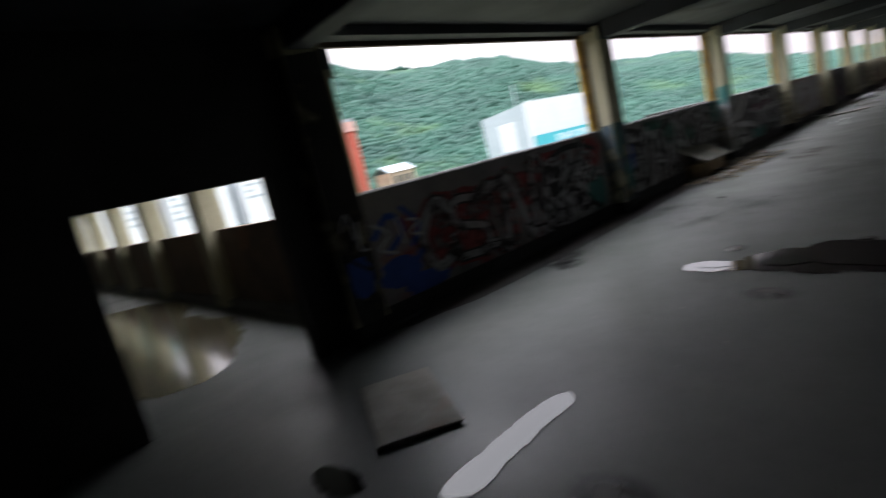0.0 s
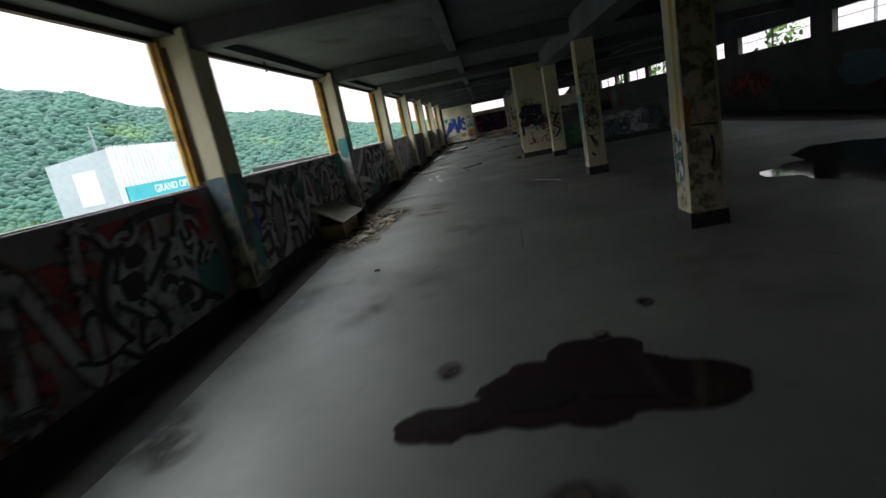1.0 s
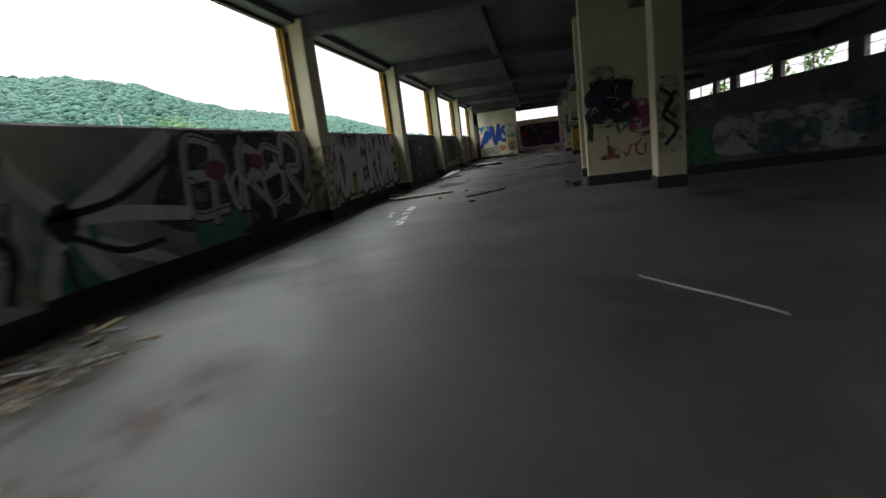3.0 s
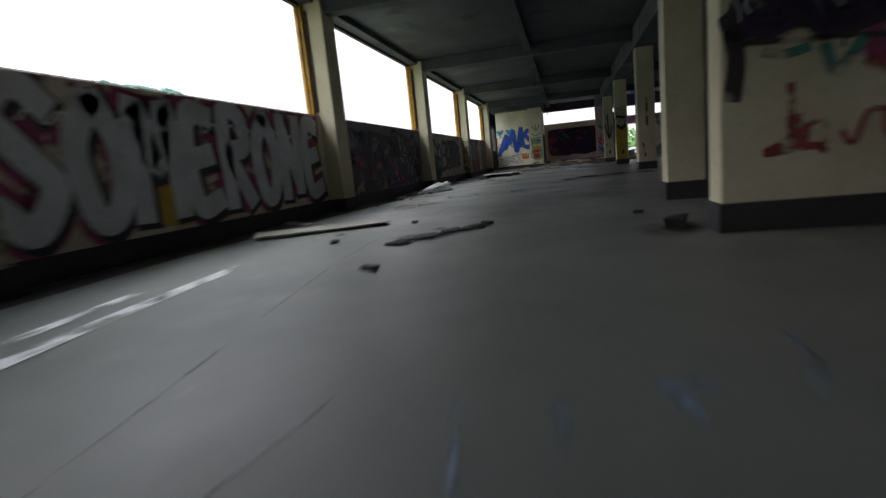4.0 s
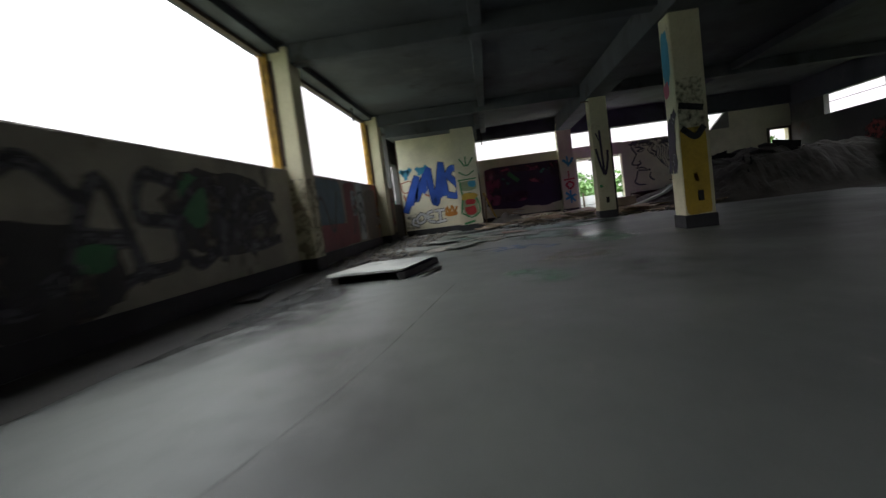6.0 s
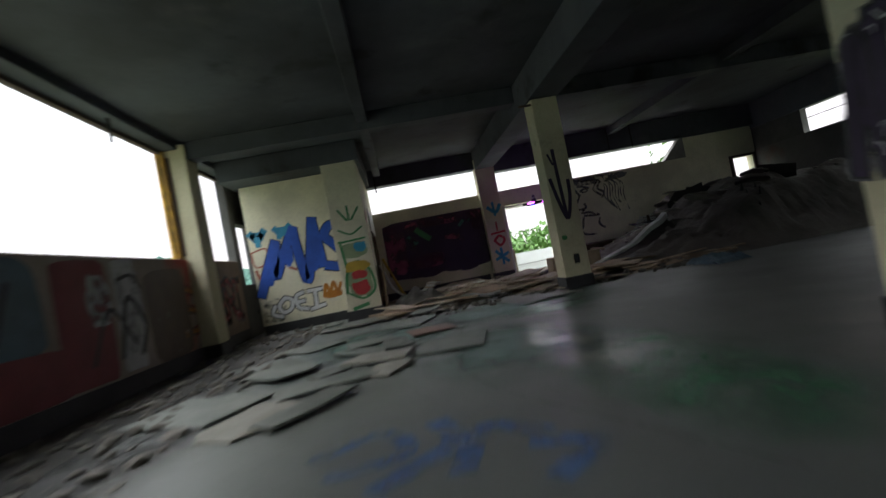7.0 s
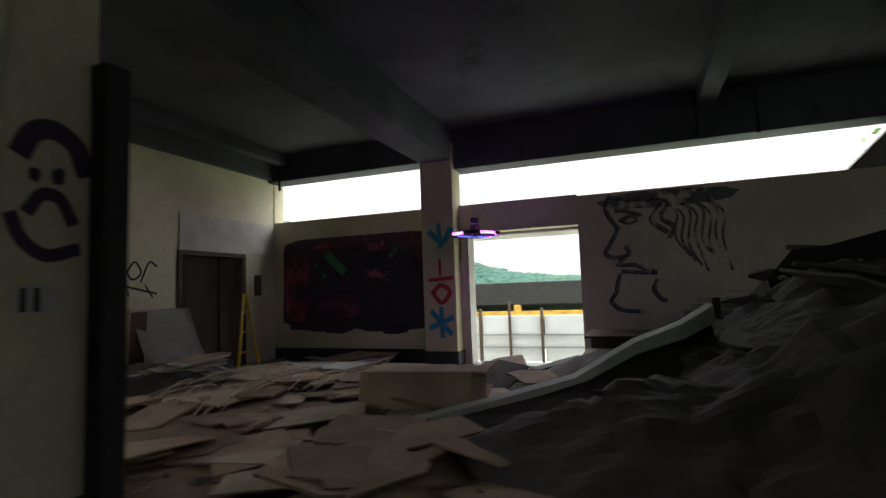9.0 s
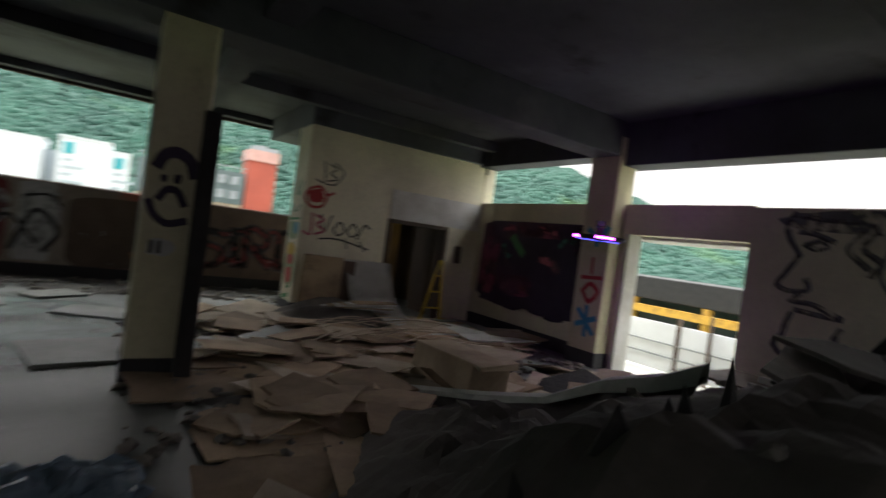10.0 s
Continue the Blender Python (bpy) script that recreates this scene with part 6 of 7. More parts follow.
rect_board("board", 44.47, 6.37, 0.22, 0.02, 0.86, 0, M_BROWN, "dark brown board propped against the wall", z=0.0, rx=4)
ladder = empty("folding_ladder", (45.9, 6.1, 0), 0, "yellow folding ladder leaning in the doorway", "ladder")
for a, b in (((45.62, 5.98, 0.0), (46.12, 6.34, 1.02)), ((46.0, 5.95, 0.0), (46.18, 6.36, 1.02))):
    tube("rail", [a, tuple((p + q) / 2 for p, q in zip(a, b)), b], 0.022, M_YLAD, ladder)
for k in (0.25, 0.5, 0.75):
    tube("rung", [(45.62 + 0.5 * k, 5.98 + 0.36 * k, 1.02 * k), (45.8 + 0.34 * k, 5.97 + 0.38 * k, 1.02 * k), (46.0 + 0.18 * k, 5.95 + 0.41 * k, 1.02 * k)], 0.014, M_YLAD, ladder)
boxes("switch_plate", [((46.45, 6.425, 1.0), (46.58, 6.445, 1.30))], M_BROWN, room, "dark switch box")


# the collapsed heap
def heap_z(x, y):
    u = max(0.0, min(1.0, (x - 41.75) / 1.0))
    foot = 1.25 + 1.2 * max(0.0, min(1.0, (x - 42.2) / 1.0))
    v = max(0.0, min(1.0, (foot - y) / (foot + 0.1)))
    w = max(0.0, min(1.0, (46.9 - x) / 1.2))
    base = 0.84 * (u * u * (3 - 2 * u)) * v ** 1.05 * (0.5 + 0.5 * w)
    far = 0.20 * max(0.0, min(1.0, (0.35 - y) / 0.9)) * u + 0.22 * max(0.0, min(1.0, (x - 43.8) / 0.7)) * max(0.0, min(1.0, (0.5 - y) / 0.5))
    rough = 0.16 * noise.noise(Vector((x * 1.7, y * 1.7, 4))) + 0.09 * abs(noise.noise(Vector((x * 3.6, y * 3.6, 8)))) + 0.03 * noise.noise(Vector((x * 8, y * 8, 2)))
    return base + far * (0.7 + 0.6 * noise.noise(Vector((x * 1.1, y * 1.1, 1)))) + rough * min(1, base * 3)


nx, ny = 90, 90
hv, hf = [], []
for i in range(nx + 1):
    for j in range(ny + 1):
        x, y = 41.8 + 5.09 * i / nx, -3.39 + 5.91 * j / ny
        hv.append((x, y, heap_z(x, y) - 0.012))
for i in range(nx):
    for j in range(ny):
        a = i * (ny + 1) + j
        hf.append((a, a + ny + 1, a + ny + 2, a + 1))
me = bpy.data.meshes.new("rubble_mound")
me.from_pydata(hv, [], hf)
me.materials.append(M_MOUND)
tagged(new("rubble_mound", me), "dark mound of collapsed ceiling and soot-black rubble", "rubble", kind="stuff")
rubble("rubble", 60, 42.6, 46.6, -2.6, 1.4, 0.02, 0.05, M_RUBBLE, 21, "dark broken lumps on the mound", heap_z)
for i in range(20):
    r = random.Random(900 + i)
    x, y = r.uniform(43.9, 46.2), r.uniform(-2.6, 0.6)
    loose("board_piece", sheet_mesh("board_piece", r.uniform(0.3, 0.85), r.uniform(0.2, 0.55), 0.02, 900 + i, 0.35, 8, r.choice((M_CHAR, M_RUBBLE, M_MOUND, M_MOUND))), x, y, heap_z(x, y) + 0.01, r.uniform(4, 22), r.uniform(-8, 8), r.uniform(-25, 25),
          "sooty broken board on the dark mound", "debris", "boards on the mound")
# long pale-edged ceiling sheet sagging over the mound
sag = bmesh.new()
edge = [(43.35, 2.95, 0.03), (44.0, 2.2, 0.10), (44.1, 1.6, 0.28), (44.2, 1.2, 0.42), (44.3, 0.9, 0.60), (44.4, 0.7, 0.72)]
top = []
for x, y, z in edge:
    top.append((x, y, max(z, heap_z(x, y) + 0.05)))
rows = []
for (x, y, z) in top:
    row = []
    for k in range(7):
        s = k / 6
        row.append(sag.verts.new((x - 1.35 * s, y - 0.12 * s, max(0.03, z * (1 - s) ** 1.3 + 0.03) + 0.02 * noise.noise(Vector((x * 3, y * 3, k))))))
    rows.append(row)
for a, b in zip(rows, rows[1:]):
    for k in range(6):
        sag.faces.new((a[k], a[k + 1], b[k + 1], b[k]))
bmesh.ops.solidify(sag, geom=sag.faces[:], thickness=0.02)
fallen = empty("fallen_ceiling_sheet", (43.5, 1.5, 0), 0, "fallen ceiling sheet draped over the mound, pale torn edge", "sheet")
part("sheet", sag, M_MOUND, fallen)
strip = bmesh.new()
rows = []
for i, (x, y, z) in enumerate(top):
    j = 0.02 * math.sin(i * 2.3)
    w = 0.03 + 0.019 * i
    rows.append([strip.verts.new(p) for p in ((x + 0.02, y, z + w + j), (x - 0.10, y - 0.03, z + w - 0.01 + j), (x - 0.14, y - 0.03, z + j), (x + 0.02, y, z + j))])
for a, b in zip(rows, rows[1:]):
    for k in range(4):
        strip.faces.new((a[k], a[(k + 1) % 4], b[(k + 1) % 4], b[k]))
part("torn_edge", strip, M_PALE, fallen, "pale torn plaster edge")
for x, y, z, lx, lz, rz, ry in ((44.95, -0.2, 0.55, 0.75, 0.85, 70, 8), (45.3, -0.65, 0.6, 0.6, 0.8, 85, -10), (44.9, -1.2, 0.7, 0.9, 0.6, 60, 15), (44.4, -1.8, 0.8, 0.7, 0.7, 40, -12)):
    loose("burnt_sheet", sheet_mesh("burnt_sheet", lx, lz, 0.03, int(lx * 1000 + rz), 0.3, 10, M_CHAR), x, y, z + lz * 0.3, 82, ry, rz, "burnt black sheet standing in the mound", "sheet", "burnt sheets in the mound")
for i in range(5):
    r = random.Random(40 + i)
    x, y = 42.45 + 0.16 * i + r.uniform(-0.05, 0.05), 0.02 - 0.03 * i + r.uniform(-0.1, 0.1)
    bm = bmesh.new()
    h, w = r.uniform(0.03, 0.13), r.uniform(0.03, 0.07)
    vs = [bm.verts.new(p) for p in ((-w, -0.02, -0.1), (w, -0.02, -0.1), (w, 0.02, -0.1), (-w, 0.02, -0.1), (r.uniform(-w, w), 0, h))]
    for q in ((0, 1, 4), (1, 2, 4), (2, 3, 4), (3, 0, 4), (0, 3, 2, 1)):
        bm.faces.new([vs[k] for k in q])
    sp = part("shard", bm, M_CHAR)
    sp.matrix_world = pose(x, y, heap_z(x, y) + 0.02, 0, 0, r.uniform(0, 180))
    tagged(sp, "jagged black shard sticking out of the mound", "shard", "shards on the mound")
# low brown shelf by the end doorway
shelf = empty("broken_shelf", (46.3, 1.3, 0), 0, "collapsed dark brown shelf unit by the doorway", "shelf")
boxes("board", [((45.9, 0.9, 0.22), (46.7, 1.75, 0.25)), ((45.95, 0.8, 0.42), (46.7, 1.7, 0.45))], M_BROWN, shelf, bevel=0.004, jitter=0.012)
boxes("side", [((46.66, 0.85, 0.0), (46.70, 1.7, 0.45))], M_BROWN, shelf, jitter=0.008)
boxes("side", [((45.95, 0.85, 0.0), (46.0, 0.9, 0.42))], M_BROWN, shelf, jitter=0.008)
# dark steel strip beside the last column
stud = boxes("timber_stud", [((41.93, 3.275, 0.0), (42.05, 3.372, 2.05))], M_CHAR, None, bevel=0.006)
tagged(stud, "dark timber stud standing beside the column", "stud")
# switch boxes on the columns
for x in (36.54, 41.60):
    sw = boxes("socket_box", [((x - 0.012, 3.53, 0.34), (x - 0.002, 3.60, 0.47))], M_CHAR, None, bevel=0.003)
    tagged(sw, "empty black socket recess on the column", "socket")
# short hangers under the ceiling edge
for x, y, z in ((46.75, 6.2, 2.60), (46.75, -0.2, 2.58), (46.75, 0.4, 2.62), (40.6, 8.86, 2.75), (12.1, 8.86, 2.88), (9.95, 8.75, 2.8)):
    h = boxes("hanger", [((x, y, z), (x + 0.025, y + 0.03, 3.1))], M_CHAR, None, jitter=0.006)
    tagged(h, "short rusted hanger rod under the ceiling", "hanger", "hangers under the ceiling")

# crumpled pale blue plastic sheet on the floor
bm = bmesh.new()
rows = []
for i in range(23):
    row = []
    for j in range(15):
        u, v = i / 22 * 2 - 1, j / 14 * 2 - 1
        d = Vector((u * 1.7, v * 1.3, 3.0))
        edge = max(0.0, 1 - max(abs(u), abs(v)) ** 3)
        z = 0.012 + edge * (0.05 + 0.10 * abs(noise.noise(d * 1.6)) + 0.06 * abs(noise.noise(d * 4.2)))
        row.append(bm.verts.new((41.3 + 0.42 * u + 0.07 * noise.noise(d * 2.0), 1.78 + 0.24 * v + 0.07 * noise.noise(d * 2.3 + Vector((5, 0, 0))), z)))
    rows.append(row)
for p, q in zip(rows, rows[1:]):
    for j in range(14):
        bm.faces.new((p[j], p[j + 1], q[j + 1], q[j]))
bmesh.ops.solidify(bm, geom=bm.faces[:], thickness=0.004)
M_BLUEFILM = mat("pale_blue_film", (0.27, 0.36, 0.44), 0.25, dark=(0.13, 0.20, 0.28), scale=4.0, amount=0.6, fine=30.0, bump=0.3, bump_fine=18.0, rough_vary=0.12)
tagged(part("plastic_sheet", bm, M_BLUEFILM, None), "crumpled pale blue plastic sheet on the floor", "sheet")

# ---- the hovering quadcopter ----
quad = empty("quadcopter", (45.8, 2.8, 1.58), -35, "black camera quadcopter with glowing magenta light strip, hovering", "drone")
Q = quad.matrix_world


def qpart(name, bm, m, label="", parent=None):
    ob = part(name, bm, m, None, label)
    ob.parent = parent or quad
    return ob


bm = bmesh.new()
box(bm, (-0.05, -0.11, -0.02), (0.05, 0.11, 0.05), 0.008)
qpart("frame", bm, M_CARBON)
bm = bmesh.new()
box(bm, (-0.03, -0.045, 0.05), (0.03, 0.045, 0.12), 0.006)
qpart("battery", bm, M_CARBON)
bm = bmesh.new()
box(bm, (-0.045, -0.02, 0.135), (0.045, 0.02, 0.195), 0.008)
cam_body = qpart("action_camera", bm, M_CARBON)
bm = bmesh.new()
box(bm, (-0.035, -0.0225, 0.145), (0.035, -0.0205, 0.187))
qpart("screen", bm, M_WINDOW, "small dark screen", cam_body)
for sx, sy in ((1, 1), (1, -1), (-1, 1), (-1, -1)):
    bm = bmesh.new()
    n = 28
    rings = []
    for k in range(n):
        a = 2 * math.pi * k / n
        c, s = math.cos(a), math.sin(a)
        rings.append([bm.verts.new((sx * 0.125 + r * c, sy * 0.115 + r * s, z)) for r, z in ((0.098, -0.012), (0.112, -0.012), (0.112, 0.026), (0.098, 0.026))])
    for k in range(n):
        a, b = rings[k], rings[(k + 1) % n]
        for j in range(4):
            bm.faces.new((a[j], b[j], b[(j + 1) % 4], a[(j + 1) % 4]))
    duct = qpart("duct", bm, M_CARBON)
    bm = bmesh.new()
    box(bm, (sx * 0.125 - 0.095, sy * 0.115 - 0.008, 0.012), (sx * 0.125 + 0.095, sy * 0.115 + 0.008, 0.015), 0.001)
    qpart("propeller", bm, M_CARBON, "", duct)
bm = bmesh.new()
prev = None
for k in range(25):
    a = math.pi * (1.0 + k / 24)
    x, y = 0.255 * math.cos(a), 0.06 + 0.30 * math.sin(a)
    ring = [bm.verts.new(p) for p in ((x * 0.975, y * 0.975, -0.004), (x * 1.02, y * 1.02, -0.004), (x * 1.02, y * 1.02, 0.018), (x * 0.975, y * 0.975, 0.018))]
    if prev:
        for j in range(4):
            bm.faces.new((prev[j], ring[j], ring[(j + 1) % 4], prev[(j + 1) % 4]))
    prev = ring
qpart("light_strip", bm, M_LED, "glowing magenta light strip")
bm = bmesh.new()
box(bm, (-0.22, 0.02, -0.022), (0.22, 0.03, -0.014), 0.001)
qpart("under_light", bm, M_LEDB, "dim blue light bar")


# pale slatted panel lying behind the torn sheet
slats = empty("slatted_panel", (45.3, 0.6, 0.5), 0, "pale slatted panel propped on the mound", "panel")
for k in range(7):
    bm = bmesh.new()
    z = 0.47 + 0.055 * k
    box(bm, (45.25 + 0.03 * k, 0.12 + 0.02 * k, z), (45.28 + 0.03 * k, 1.02 - 0.06 * k, z + 0.04), 0.004, 0.006, random.Random(k))
    part("slat", bm, M_PALE, slats)
bm = bmesh.new()
box(bm, (45.3, 0.5, 0.45), (45.33, 0.56, 0.84), 0.004)
part("batten", bm, M_BROWN, slats)
# thin boards fanned on the slumped sheet
for k in range(6):
    rect_board("board", 44.35 + 0.04 * k, 5.55 - 0.03 * k, 0.95 - 0.05 * k, 0.16, 0.014, -12 + 5 * k, M_BOARDW if k % 2 else M_PALE, "thin pale board lying on a slumped sheet", z=0.27 + 0.02 * k, rx=6)
for x, y, rz in ((45.4, 5.0, 8), (46.0, 4.6, -5)):
    rect_board("board", x, y, 1.1, 0.7, 0.03, rz, M_PALE, "pale flat panel lying before the end wall", z=0.10)
tagged(boxes("bracket", [((41.60, 3.772, 2.62), (41.64, 3.95, 2.645))], M_RUST, None, bevel=0.003), "short steel bracket near the column's top", "bracket")


# ---- outside ----
ground = boxes("ground", [((-2500, -2500, -8.2), (2500, 2500, -8.0))], M_GROUND)
tagged(ground, "green and grey valley floor", "ground", kind="structure")


def hill():
    """A wooded ridge round the north and east: height by bearing, covered with clumps of crowns."""
    bear = np.array([-110, -60, -20, 0, 20, 30, 37, 41, 45, 50, 58, 64, 68, 72, 76, 79, 84, 95], float)
    elev = np.array([9, 11, 12.2, 12.4, 12.8, 12.9, 11.9, 11.4, 10.4, 9.0, 6.9, 5.8, 5.4, 4.2, 2.6, 2.0, 1.4, 1.0])
    R, zg = 300.0, -8.0
    az = np.arange(-110, 95.1, 1.2)
    rings = np.linspace(0, 1.15, 14)
    vs, fs = [], []

    def height(b, u):
        e = math.tan(radians(float(np.interp(b, bear, elev)))) * R + 1.5 - zg - 4.0
        e *= 1 + 0.06 * noise.noise(Vector((b * 0.11, 0.3, 0))) + 0.03 * noise.noise(Vector((b * 0.45, 2.3, 0)))
        s = min(u, 1.0)
        shape = s * s * (3 - 2 * s) * 0.55 + 0.45 * s
        gully = 1 + 0.16 * noise.noise(Vector((b * 0.09, u * 2.5, 5.0))) * (1 - abs(2 * s - 1) * 0.6)
        return zg + e * shape * gully if u <= 1 else zg + e * (1 - (u - 1) * 1.5)

    def place(b, u):
        r = 120 + (R - 120) * u
        return Vector((20 + r * math.sin(radians(b)), 5 + r * math.cos(radians(b)), height(b, u)))
    for b in az:
        for u in rings:
            vs.append(place(b, u))
    k = len(rings)
    for i in range(len(az) - 1):
        for j in range(k - 1):
            fs.append((i * k + j, i * k + j + 1, (i + 1) * k + j + 1, (i + 1) * k + j))
    me = bpy.data.meshes.new("hillside")
    me.from_pydata([tuple(v) for v in vs], [], fs)
    me.materials.append(M_WOODS)
    tagged(new("hillside", me), "long wooded ridge beyond the buildings", "hill", kind="structure")
    bm = bmesh.new()
    bmesh.ops.create_icosphere(bm, subdivisions=1, radius=1)
    bv = np.array([v.co[:] for v in bm.verts])
    bf = np.array([[v.index for v in f.verts] for f in bm.faces])
    bm.free()
    rnd = np.random.RandomState(4)
    V, Fc, base = [], [], 0
    for i in range(42000):
        b = rnd.uniform(-30, 86)
        u = rnd.uniform(0.02, 1.03) ** 0.8
        p = place(b, u)
        s = rnd.uniform(0.8, 2.3) * (0.7 + 0.5 * u)
        w = bv * (1 + rnd.uniform(-0.22, 0.22, (len(bv), 1))) * np.array([s, s, s * rnd.uniform(0.55, 0.9)])
        V.append(w + np.array([p.x, p.y, p.z + s * 0.1]))
        Fc.append(bf + base)
        base += len(bv)
    me = bpy.data.meshes.new("woods")
    me.from_pydata(np.concatenate(V).tolist(), [], np.concatenate(Fc).tolist())
    me.materials.append(M_WOODS)
    me.polygons.foreach_set("use_smooth", [True] * len(me.polygons))
    tagged(new("woods", me), "dense green tree crowns on the ridge", "trees", kind="stuff")


hill()
ZG = -8.0


def window_grid(parent, x0, x1, z0, z1, y, nx, nz, material=None):
    for i in range(nx):
        for j in range(nz):
            u, v = x0 + (x1 - x0) * (i + 0.5) / nx, z0 + (z1 - z0) * (j + 0.5) / nz
            w, h = (x1 - x0) / nx * 0.3, (z1 - z0) / nz * 0.28
            boxes("window", [((u - w, y - 0.08, v - h), (u + w, y - 0.03, v + h))], material or M_WINDOW, parent)


# long white shed with a teal fascia
shed = empty("warehouse", (92, 66, ZG), 0, "long white ribbed warehouse with a teal fascia and grey end", "warehouse")
bm = bmesh.new()
cols = []
x = 77.0
while x < 107.4:
    for dx, dy in ((0, 0), (0.5, 0), (0.56, -0.3), (0.86, -0.3), (0.92, 0)):
        cols.append((x + dx, 61 + dy))
    x += 1.05
for a, b in zip(cols, cols[1:]):
    bm.faces.new([bm.verts.new(p) for p in ((*a, ZG), (*b, ZG), (*b, 8.3), (*a, 7.9))])
part("ribbed_wall", bm, M_SHED, shed)
bm = bmesh.new()
for q in (((77, 61, ZG), (71.0, 66.0, ZG), (71.0, 66.0, 6.6), (77, 61, 7.9)), ((77, 61, 7.9), (71, 66, 6.6), (101, 78, 7.2), (107.7, 61, 8.3)), ((107.6, 61, ZG), (107.6, 61, 8.3), (101, 78, 7.2), (101, 78, ZG))):
    bm.faces.new([bm.verts.new(p) for p in q])
part("grey_end", bm, M_SHEDG, shed, "plain grey end wall and roof")
bm = bmesh.new()
bm.faces.new([bm.verts.new(p) for p in ((75.2, 62.42, 0.2), (73.0, 64.22, 0.2), (73.0, 64.22, 5.0), (75.2, 62.42, 5.2))])
part("end_panel", bm, M_SHED, shed, "pale sign panel")
boxes("fascia", [((78.0, 60.5, -0.4), (107.6, 60.8, 1.9))], M_TEALB, shed, "teal fascia band")
letters = bpy.data.curves.new("sign_letters", "FONT")
letters.body, letters.size, letters.extrude, letters.space_character = "GRAND OPEN", 1.75, 0.04, 1.06
sign = new("sign_letters", letters)
sign_me = bpy.data.meshes.new_from_object(sign.evaluated_get(bpy.context.evaluated_depsgraph_get()))
bpy.data.objects.remove(sign)
sign_me.materials.clear()
sign_me.materials.append(M_SHED)
sign = new("sign_letters", sign_me)
sign.matrix_world = pose(84.4, 60.45, 0.15, 90, 0, 0)
sign.parent = shed
sign.matrix_parent_inverse = shed.matrix_world.inverted()
boxes("sign_panel", [((99.5, 60.7, 4.2), (106.5, 60.83, 7.2))], M_SHED, shed, "white sign panel")
boxes("canopy", [((77.5, 58.5, -1.2), (107.6, 60.9, -0.5))], M_SHED, shed)

tower = empty("red_tower", (63.3, 97, ZG), 0, "red-brown stair tower with a pale top", "tower")
boxes("shaft", [((60.9, 97, ZG), (65.9, 102, 11.9))], M_BRICK, tower)
boxes("top", [((60.7, 96.8, 11.9), (66.1, 102.2, 13.9))], M_TPINK, tower, "pale pink top storey")
boxes("railing", [((60.9, 97, 13.9), (65.9, 97.1, 14.6)), ((62.5, 99, 13.9), (64.2, 100, 15.1))], M_STEELG, tower)
flats = empty("apartment_block", (52.5, 97, ZG), 0, "dark grey painted block with a railed roof over a beige base", "building")
boxes("base", [((44.2, 97.4, ZG), (60.6, 108, 3.4))], M_BEIGE, flats)
boxes("upper", [((44.0, 97.2, 3.4), (60.6, 108, 9.2))], M_SLATE, flats)
boxes("roof_rail", [((44.0, 97.2, 10.0), (60.6, 97.3, 10.15))] + [((44.0 + 0.85 * i, 97.2, 9.2), (44.12 + 0.85 * i, 97.3, 10.0)) for i in range(20)], M_STEELG, flats)
window_grid(flats, 45, 60, 3.8, 9.0, 97.2, 7, 2, M_STEELG)
window_grid(flats, 45, 60, -3.4, 3.0, 97.4, 6, 2)
house = empty("house", (74, 96, ZG), 0, "small cream house with a pale grey roof among bushes", "house")
boxes("wall", [((70.8, 95, ZG), (77.6, 101, 1.6))], M_BEIGE, house)
bm = bmesh.new()
for q in (((70.4, 94.6, 1.5), (78.0, 94.6, 1.5), (78.0, 98, 3.2), (70.4, 98, 3.2)), ((70.4, 101.4, 1.5), (70.4, 98, 3.2), (78.0, 98, 3.2), (78.0, 101.4, 1.5))):
    bm.faces.new([bm.verts.new(p) for p in q])
part("roof", bm, M_SHEDG, house)
window_grid(house, 71.3, 77.1, -1.4, 1.2, 95, 3, 1)
for x0, x1, y, h, s in ((-2.0, 16.6, 89, 9.5, 4), (17.6, 22.6, 88, 8.7, 5), (23.2, 32.4, 87, 8.2, 1), (34.3, 40.2, 86, 9.0, 2), (40.2, 42.6, 86.6, 8.0, 3)):
    b = empty("white_building", ((x0 + x1) / 2, y + 4, ZG), 0, "white rendered commercial building with small signs", "building", "white buildings across the road")
    boxes("wall", [((x0, y, ZG), (x1, y + 8, h))], M_SHED, b)
    boxes("parapet", [((x0 - 0.1, y - 0.1, h), (x1 + 0.1, y + 8.1, h + 0.25))], M_SHED, b)
    boxes("sign", [((x0 + 0.5, y - 0.1, h - 2.2), (x0 + 1.7, y - 0.02, h - 0.6))], M_TEALB, b)
    for k in range(4):
        boxes("sign_bar", [((x0 + 0.5, y - 0.08, h - 3.2 - 1.0 * k), (x0 + 0.5 + 1.3 * (1 + k % 2), y - 0.02, h - 2.8 - 1.0 * k))], M_SHEDG, b)
gapb = boxes("grey_building", [((32.4, 90, ZG), (34.4, 99, 7.2))], M_SHEDG, None)
tagged(gapb, "grey narrow building between white ones", "building")
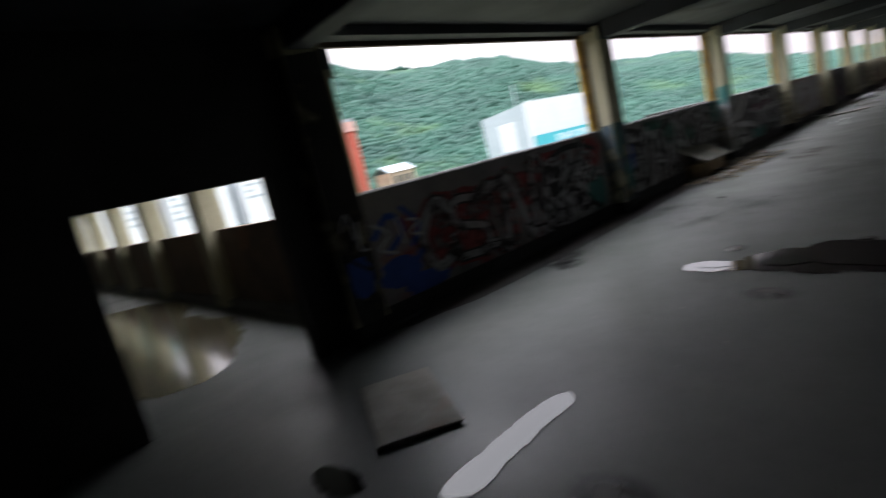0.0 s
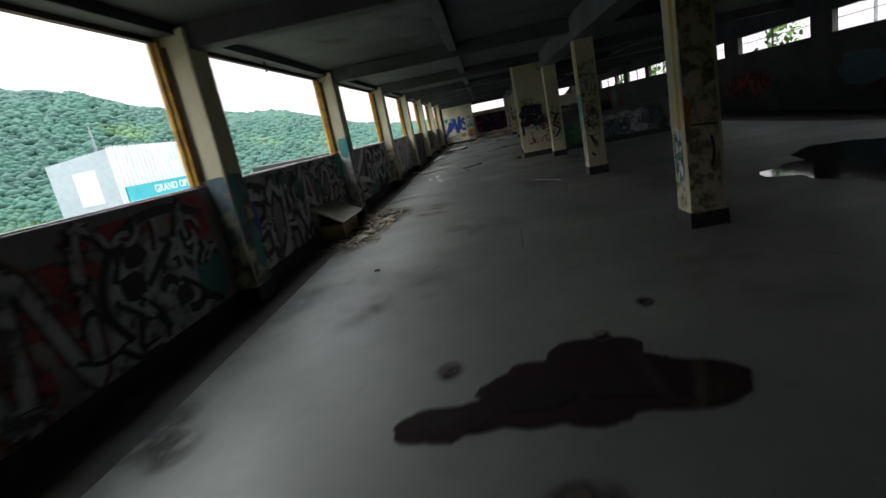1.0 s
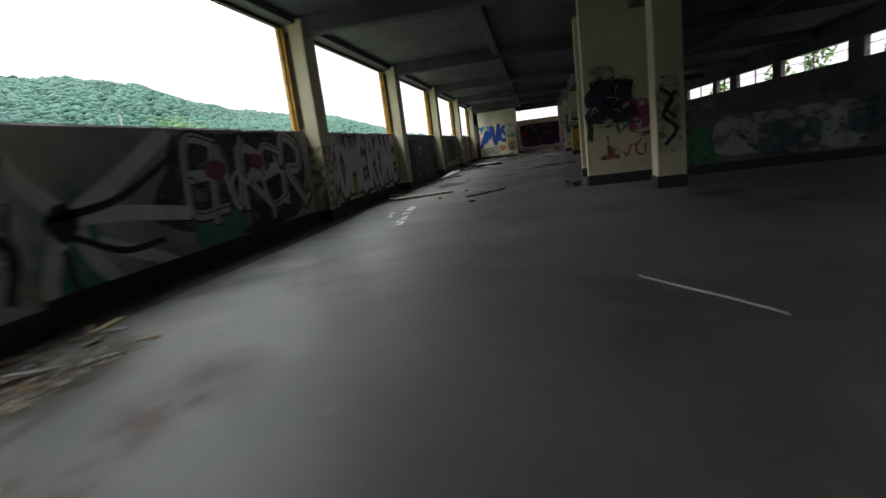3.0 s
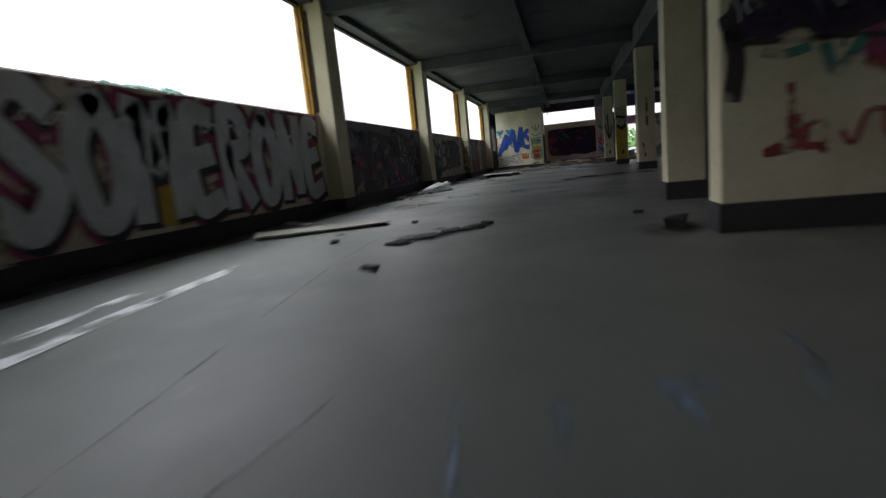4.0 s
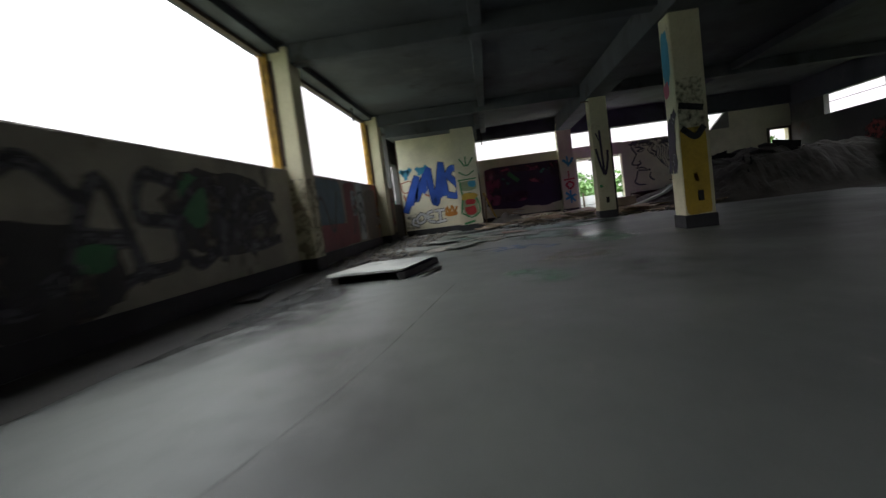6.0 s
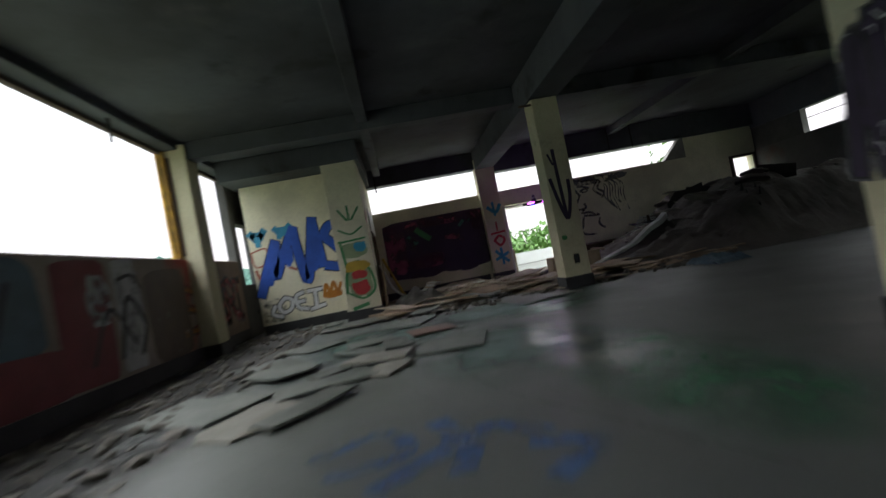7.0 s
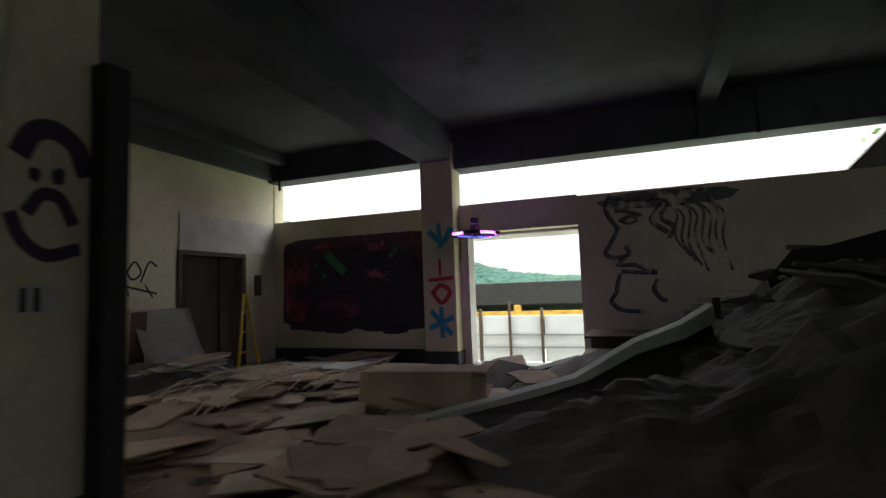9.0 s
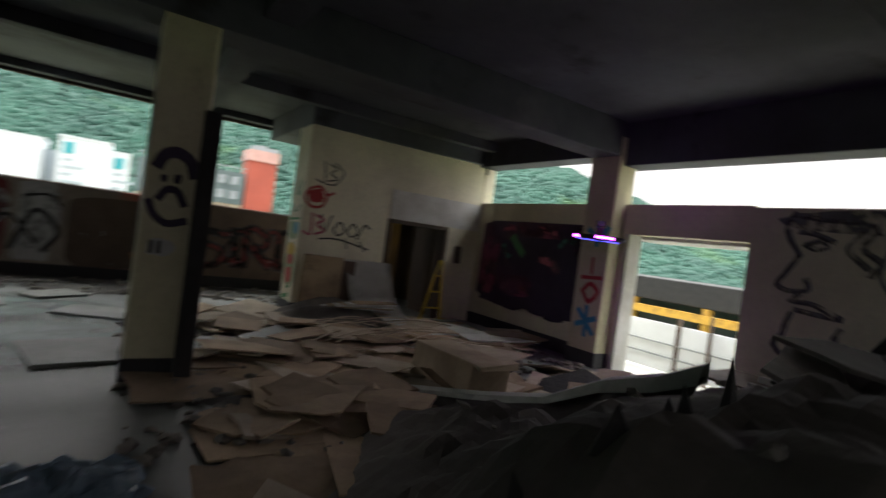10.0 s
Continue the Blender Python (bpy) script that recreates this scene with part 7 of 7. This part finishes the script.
for x0, y, w, h, m in ((175, 88, 9, 0.2, M_SHED), (186, 90, 10, 1.0, M_SHED), (199, 92, 12, 1.4, M_SHED), (216, 90, 11, 3.8, M_SHED), (262, 86, 16, 4.2, M_SHED), (300, 84, 22, 6.5, M_SHEDG), (330, 82, 16, 8.0, M_SHED)):
    b = empty("far_building", (x0 + w / 2, y + 4, ZG), 0, "small white building at the foot of the ridge", "building", "buildings in the valley")
    boxes("wall", [((x0, y, ZG), (x0 + w, y + 8, h))], m, b)
    boxes("roof", [((x0 - 0.4, y - 0.4, h), (x0 + w + 0.4, y + 8.4, h + 0.4))], M_SHEDG, b)
    window_grid(b, x0 + 0.5, x0 + w - 0.5, h - 3.0, h - 0.6, y, 5, 1)
mast = empty("pylon", (88, 71, ZG), 0, "slender grey lattice mast", "mast")
for sx, sy in ((-0.35, -0.35), (0.35, -0.35), (0.35, 0.35), (-0.35, 0.35)):
    tube("leg", [(88 + sx, 71 + sy, ZG), (88 + sx * 0.6, 71 + sy * 0.6, 3), (88 + sx * 0.2, 71 + sy * 0.2, 13)], 0.05, M_STEELG, mast, res=0)
for i in range(16):
    z = -6 + 1.18 * i
    k = 0.35 * (1 - 0.8 * (z + 8) / 21)
    tube("brace", [(88 - k, 71 - k, z), (88, 71 - k, z + 0.45), (88 + k, 71 - k, z + 0.9)], 0.03, M_STEELG, mast, res=0)


def tree(x, y, z, h, r, seed, label="leafy green tree beside the warehouse"):
    t = empty("tree", (x, y, z), 0, label, "tree", "trees near the buildings")
    rnd = random.Random(seed)
    tube("trunk", [(x, y, z), (x + 0.1 * h * rnd.uniform(-0.5, 0.5), y, z + h * 0.35), (x, y, z + h * 0.7)], 0.02 * h, M_BROWN, t, res=1)
    for k in range(3):
        a = rnd.uniform(0, 6.28)
        tube("limb", [(x, y, z + h * 0.4), (x + r * 0.4 * math.cos(a), y + r * 0.4 * math.sin(a), z + h * 0.6), (x + r * 0.7 * math.cos(a), y + r * 0.7 * math.sin(a), z + h * 0.75)], 0.009 * h, M_BROWN, t, res=1)
    V, Fc = [], []
    for i in range(900):
        d = Vector((rnd.gauss(0, 1), rnd.gauss(0, 1), rnd.gauss(0, 1))).normalized() * (rnd.random() ** 0.45)
        k = 1 + 0.35 * noise.noise(d * 2 + Vector((seed, 0, 0)))
        c = Vector((x + d.x * r * k, y + d.y * r * k, z + h * 0.68 + d.z * h * 0.36 * k))
        s = rnd.uniform(0.05, 0.11) * max(r, 1.6)
        a = Vector((rnd.uniform(-1, 1), rnd.uniform(-1, 1), rnd.uniform(-1, 1))).normalized() * s
        b = Vector((rnd.uniform(-1, 1), rnd.uniform(-1, 1), rnd.uniform(-1, 1))).normalized() * s
        i0 = len(V)
        V += [tuple(c - a), tuple(c + b * 0.6), tuple(c + a), tuple(c - b * 0.6)]
        Fc.append((i0, i0 + 1, i0 + 2, i0 + 3))
    me = bpy.data.meshes.new("crown")
    me.from_pydata(V, [], Fc)
    me.materials.append(M_LEAF)
    ob = new("crown", me)
    ob.parent = t
    ob.matrix_parent_inverse = t.matrix_world.inverted()


for i, (x, y, h, r) in enumerate(((72, 72, 7.5, 3.0), (66, 74, 6.5, 2.6), (70, 78, 7, 3), (63, 71, 5.5, 2.4), (68, 68, 6, 2.6), (74, 69, 6.5, 2.6), (79, 57, 4.5, 2.4), (82, 56.5, 4, 2))):
    tree(x, y, ZG, h, r, i + 1)
# greenery and poles outside the right-hand strip
for i, (x, y, h, r) in enumerate(((23.3, -4.6, 12.0, 0.9), (33.6, -4.6, 12.0, 0.6), (37.2, -4.8, 12.0, 0.6), (29.3, -4.6, 11.8, 0.4), (42.9, -4.4, 12.2, 0.5), (49.0, -3.6, 10.4, 0.9), (49.2, -2.1, 10.8, 0.8))):
    tree(x, y, ZG, h, r, 20 + i, "slim leafy tree outside the strip opening")
for x in (14.6, 17.0, 25.5, 44.2):
    p = empty("utility_pole", (x, -9, ZG), 0, "thin utility pole with a cross arm outside", "pole", "utility poles outside")
    boxes("mast", [((x - 0.04, -9.04, ZG), (x + 0.04, -8.96, 4.0))], M_STEELG, p)
    boxes("arm", [((x - 0.6, -9.03, 3.0), (x + 0.6, -8.97, 3.06)), ((x - 0.45, -9.03, 3.4), (x + 0.45, -8.97, 3.45))], M_STEELG, p)
# terrace, fence and canopy beyond the end doorway
terrace = boxes("terrace", [((47.12, -3, -0.6), (51.2, 9, -0.32))], M_CONC)
tagged(terrace, "bare concrete terrace outside the doorway", "terrace", kind="structure")
bank = boxes("grass_bank", [((51.2, -20, -2.0), (140, 3.2, -1.0))], M_GRASS)
tagged(bank, "rough grass bank beyond the terrace", "ground", kind="structure")
fence = empty("site_fence", (49.2, 3.8, -0.32), 0, "white sheeted site fence with dark steel posts", "fence")
for y0, y1 in ((5.05, 6.6), (3.85, 4.95), (2.75, 3.78), (1.3, 2.68), (6.65, 8.4)):
    boxes("panel", [((49.18, y0, -0.28), (49.21, y1, 0.50))], M_SHED, fence, bevel=0.005)
    boxes("rail", [((49.14, y0, 0.16), (49.18, y1, 0.185)), ((49.14, y0, -0.05), (49.18, y1, -0.025))], M_STEELG, fence)
for y in (1.25, 2.72, 3.81, 5.0, 6.62, 8.4):
    boxes("post", [((49.13, y - 0.02, -0.32), (49.21, y + 0.02, 0.62))], M_RUST, fence)
boxes("tall_post", [((49.1, 3.25, -0.32), (49.14, 3.29, 0.75))], M_RUST, fence)
canopy = empty("platform_canopy", (60, 5, ZG), 0, "dark-roofed platform canopy on yellow steel beams", "canopy")
boxes("roof", [((56, 1.9, 0.45), (64, 30, 1.15))], M_CHAR, canopy, bevel=0.03)
boxes("beam", [((55.9, 1.9, 0.02), (56.1, 30, 0.26))], M_YELLOW, canopy)
for y in (2.1, 4.6, 7.1, 9.6, 12.1):
    boxes("post", [((55.95, y, -4.0), (56.15, y + 0.2, 0.45))], M_YELLOW, canopy)
boxes("back_wall", [((63.5, 1.9, -4), (63.7, 30, 0.5))], M_SLATE, canopy)
boxes("glazing", [((58.0, 1.9, -0.75), (58.1, 30, 0.02))], M_WINDOW, canopy)
boxes("parapet", [((56.6, 1.9, -4), (56.8, 30, -0.55))], M_SHED, canopy)
for i, (x, y, h, r) in enumerate(((56.5, -0.2, 2.4, 1.3), (58, 1.0, 2.2, 1.0), (66, 0.5, 3.2, 1.8))):
    tree(x, y, -1.0, h, r, 50 + i, "leafy shrub on the grass bank")
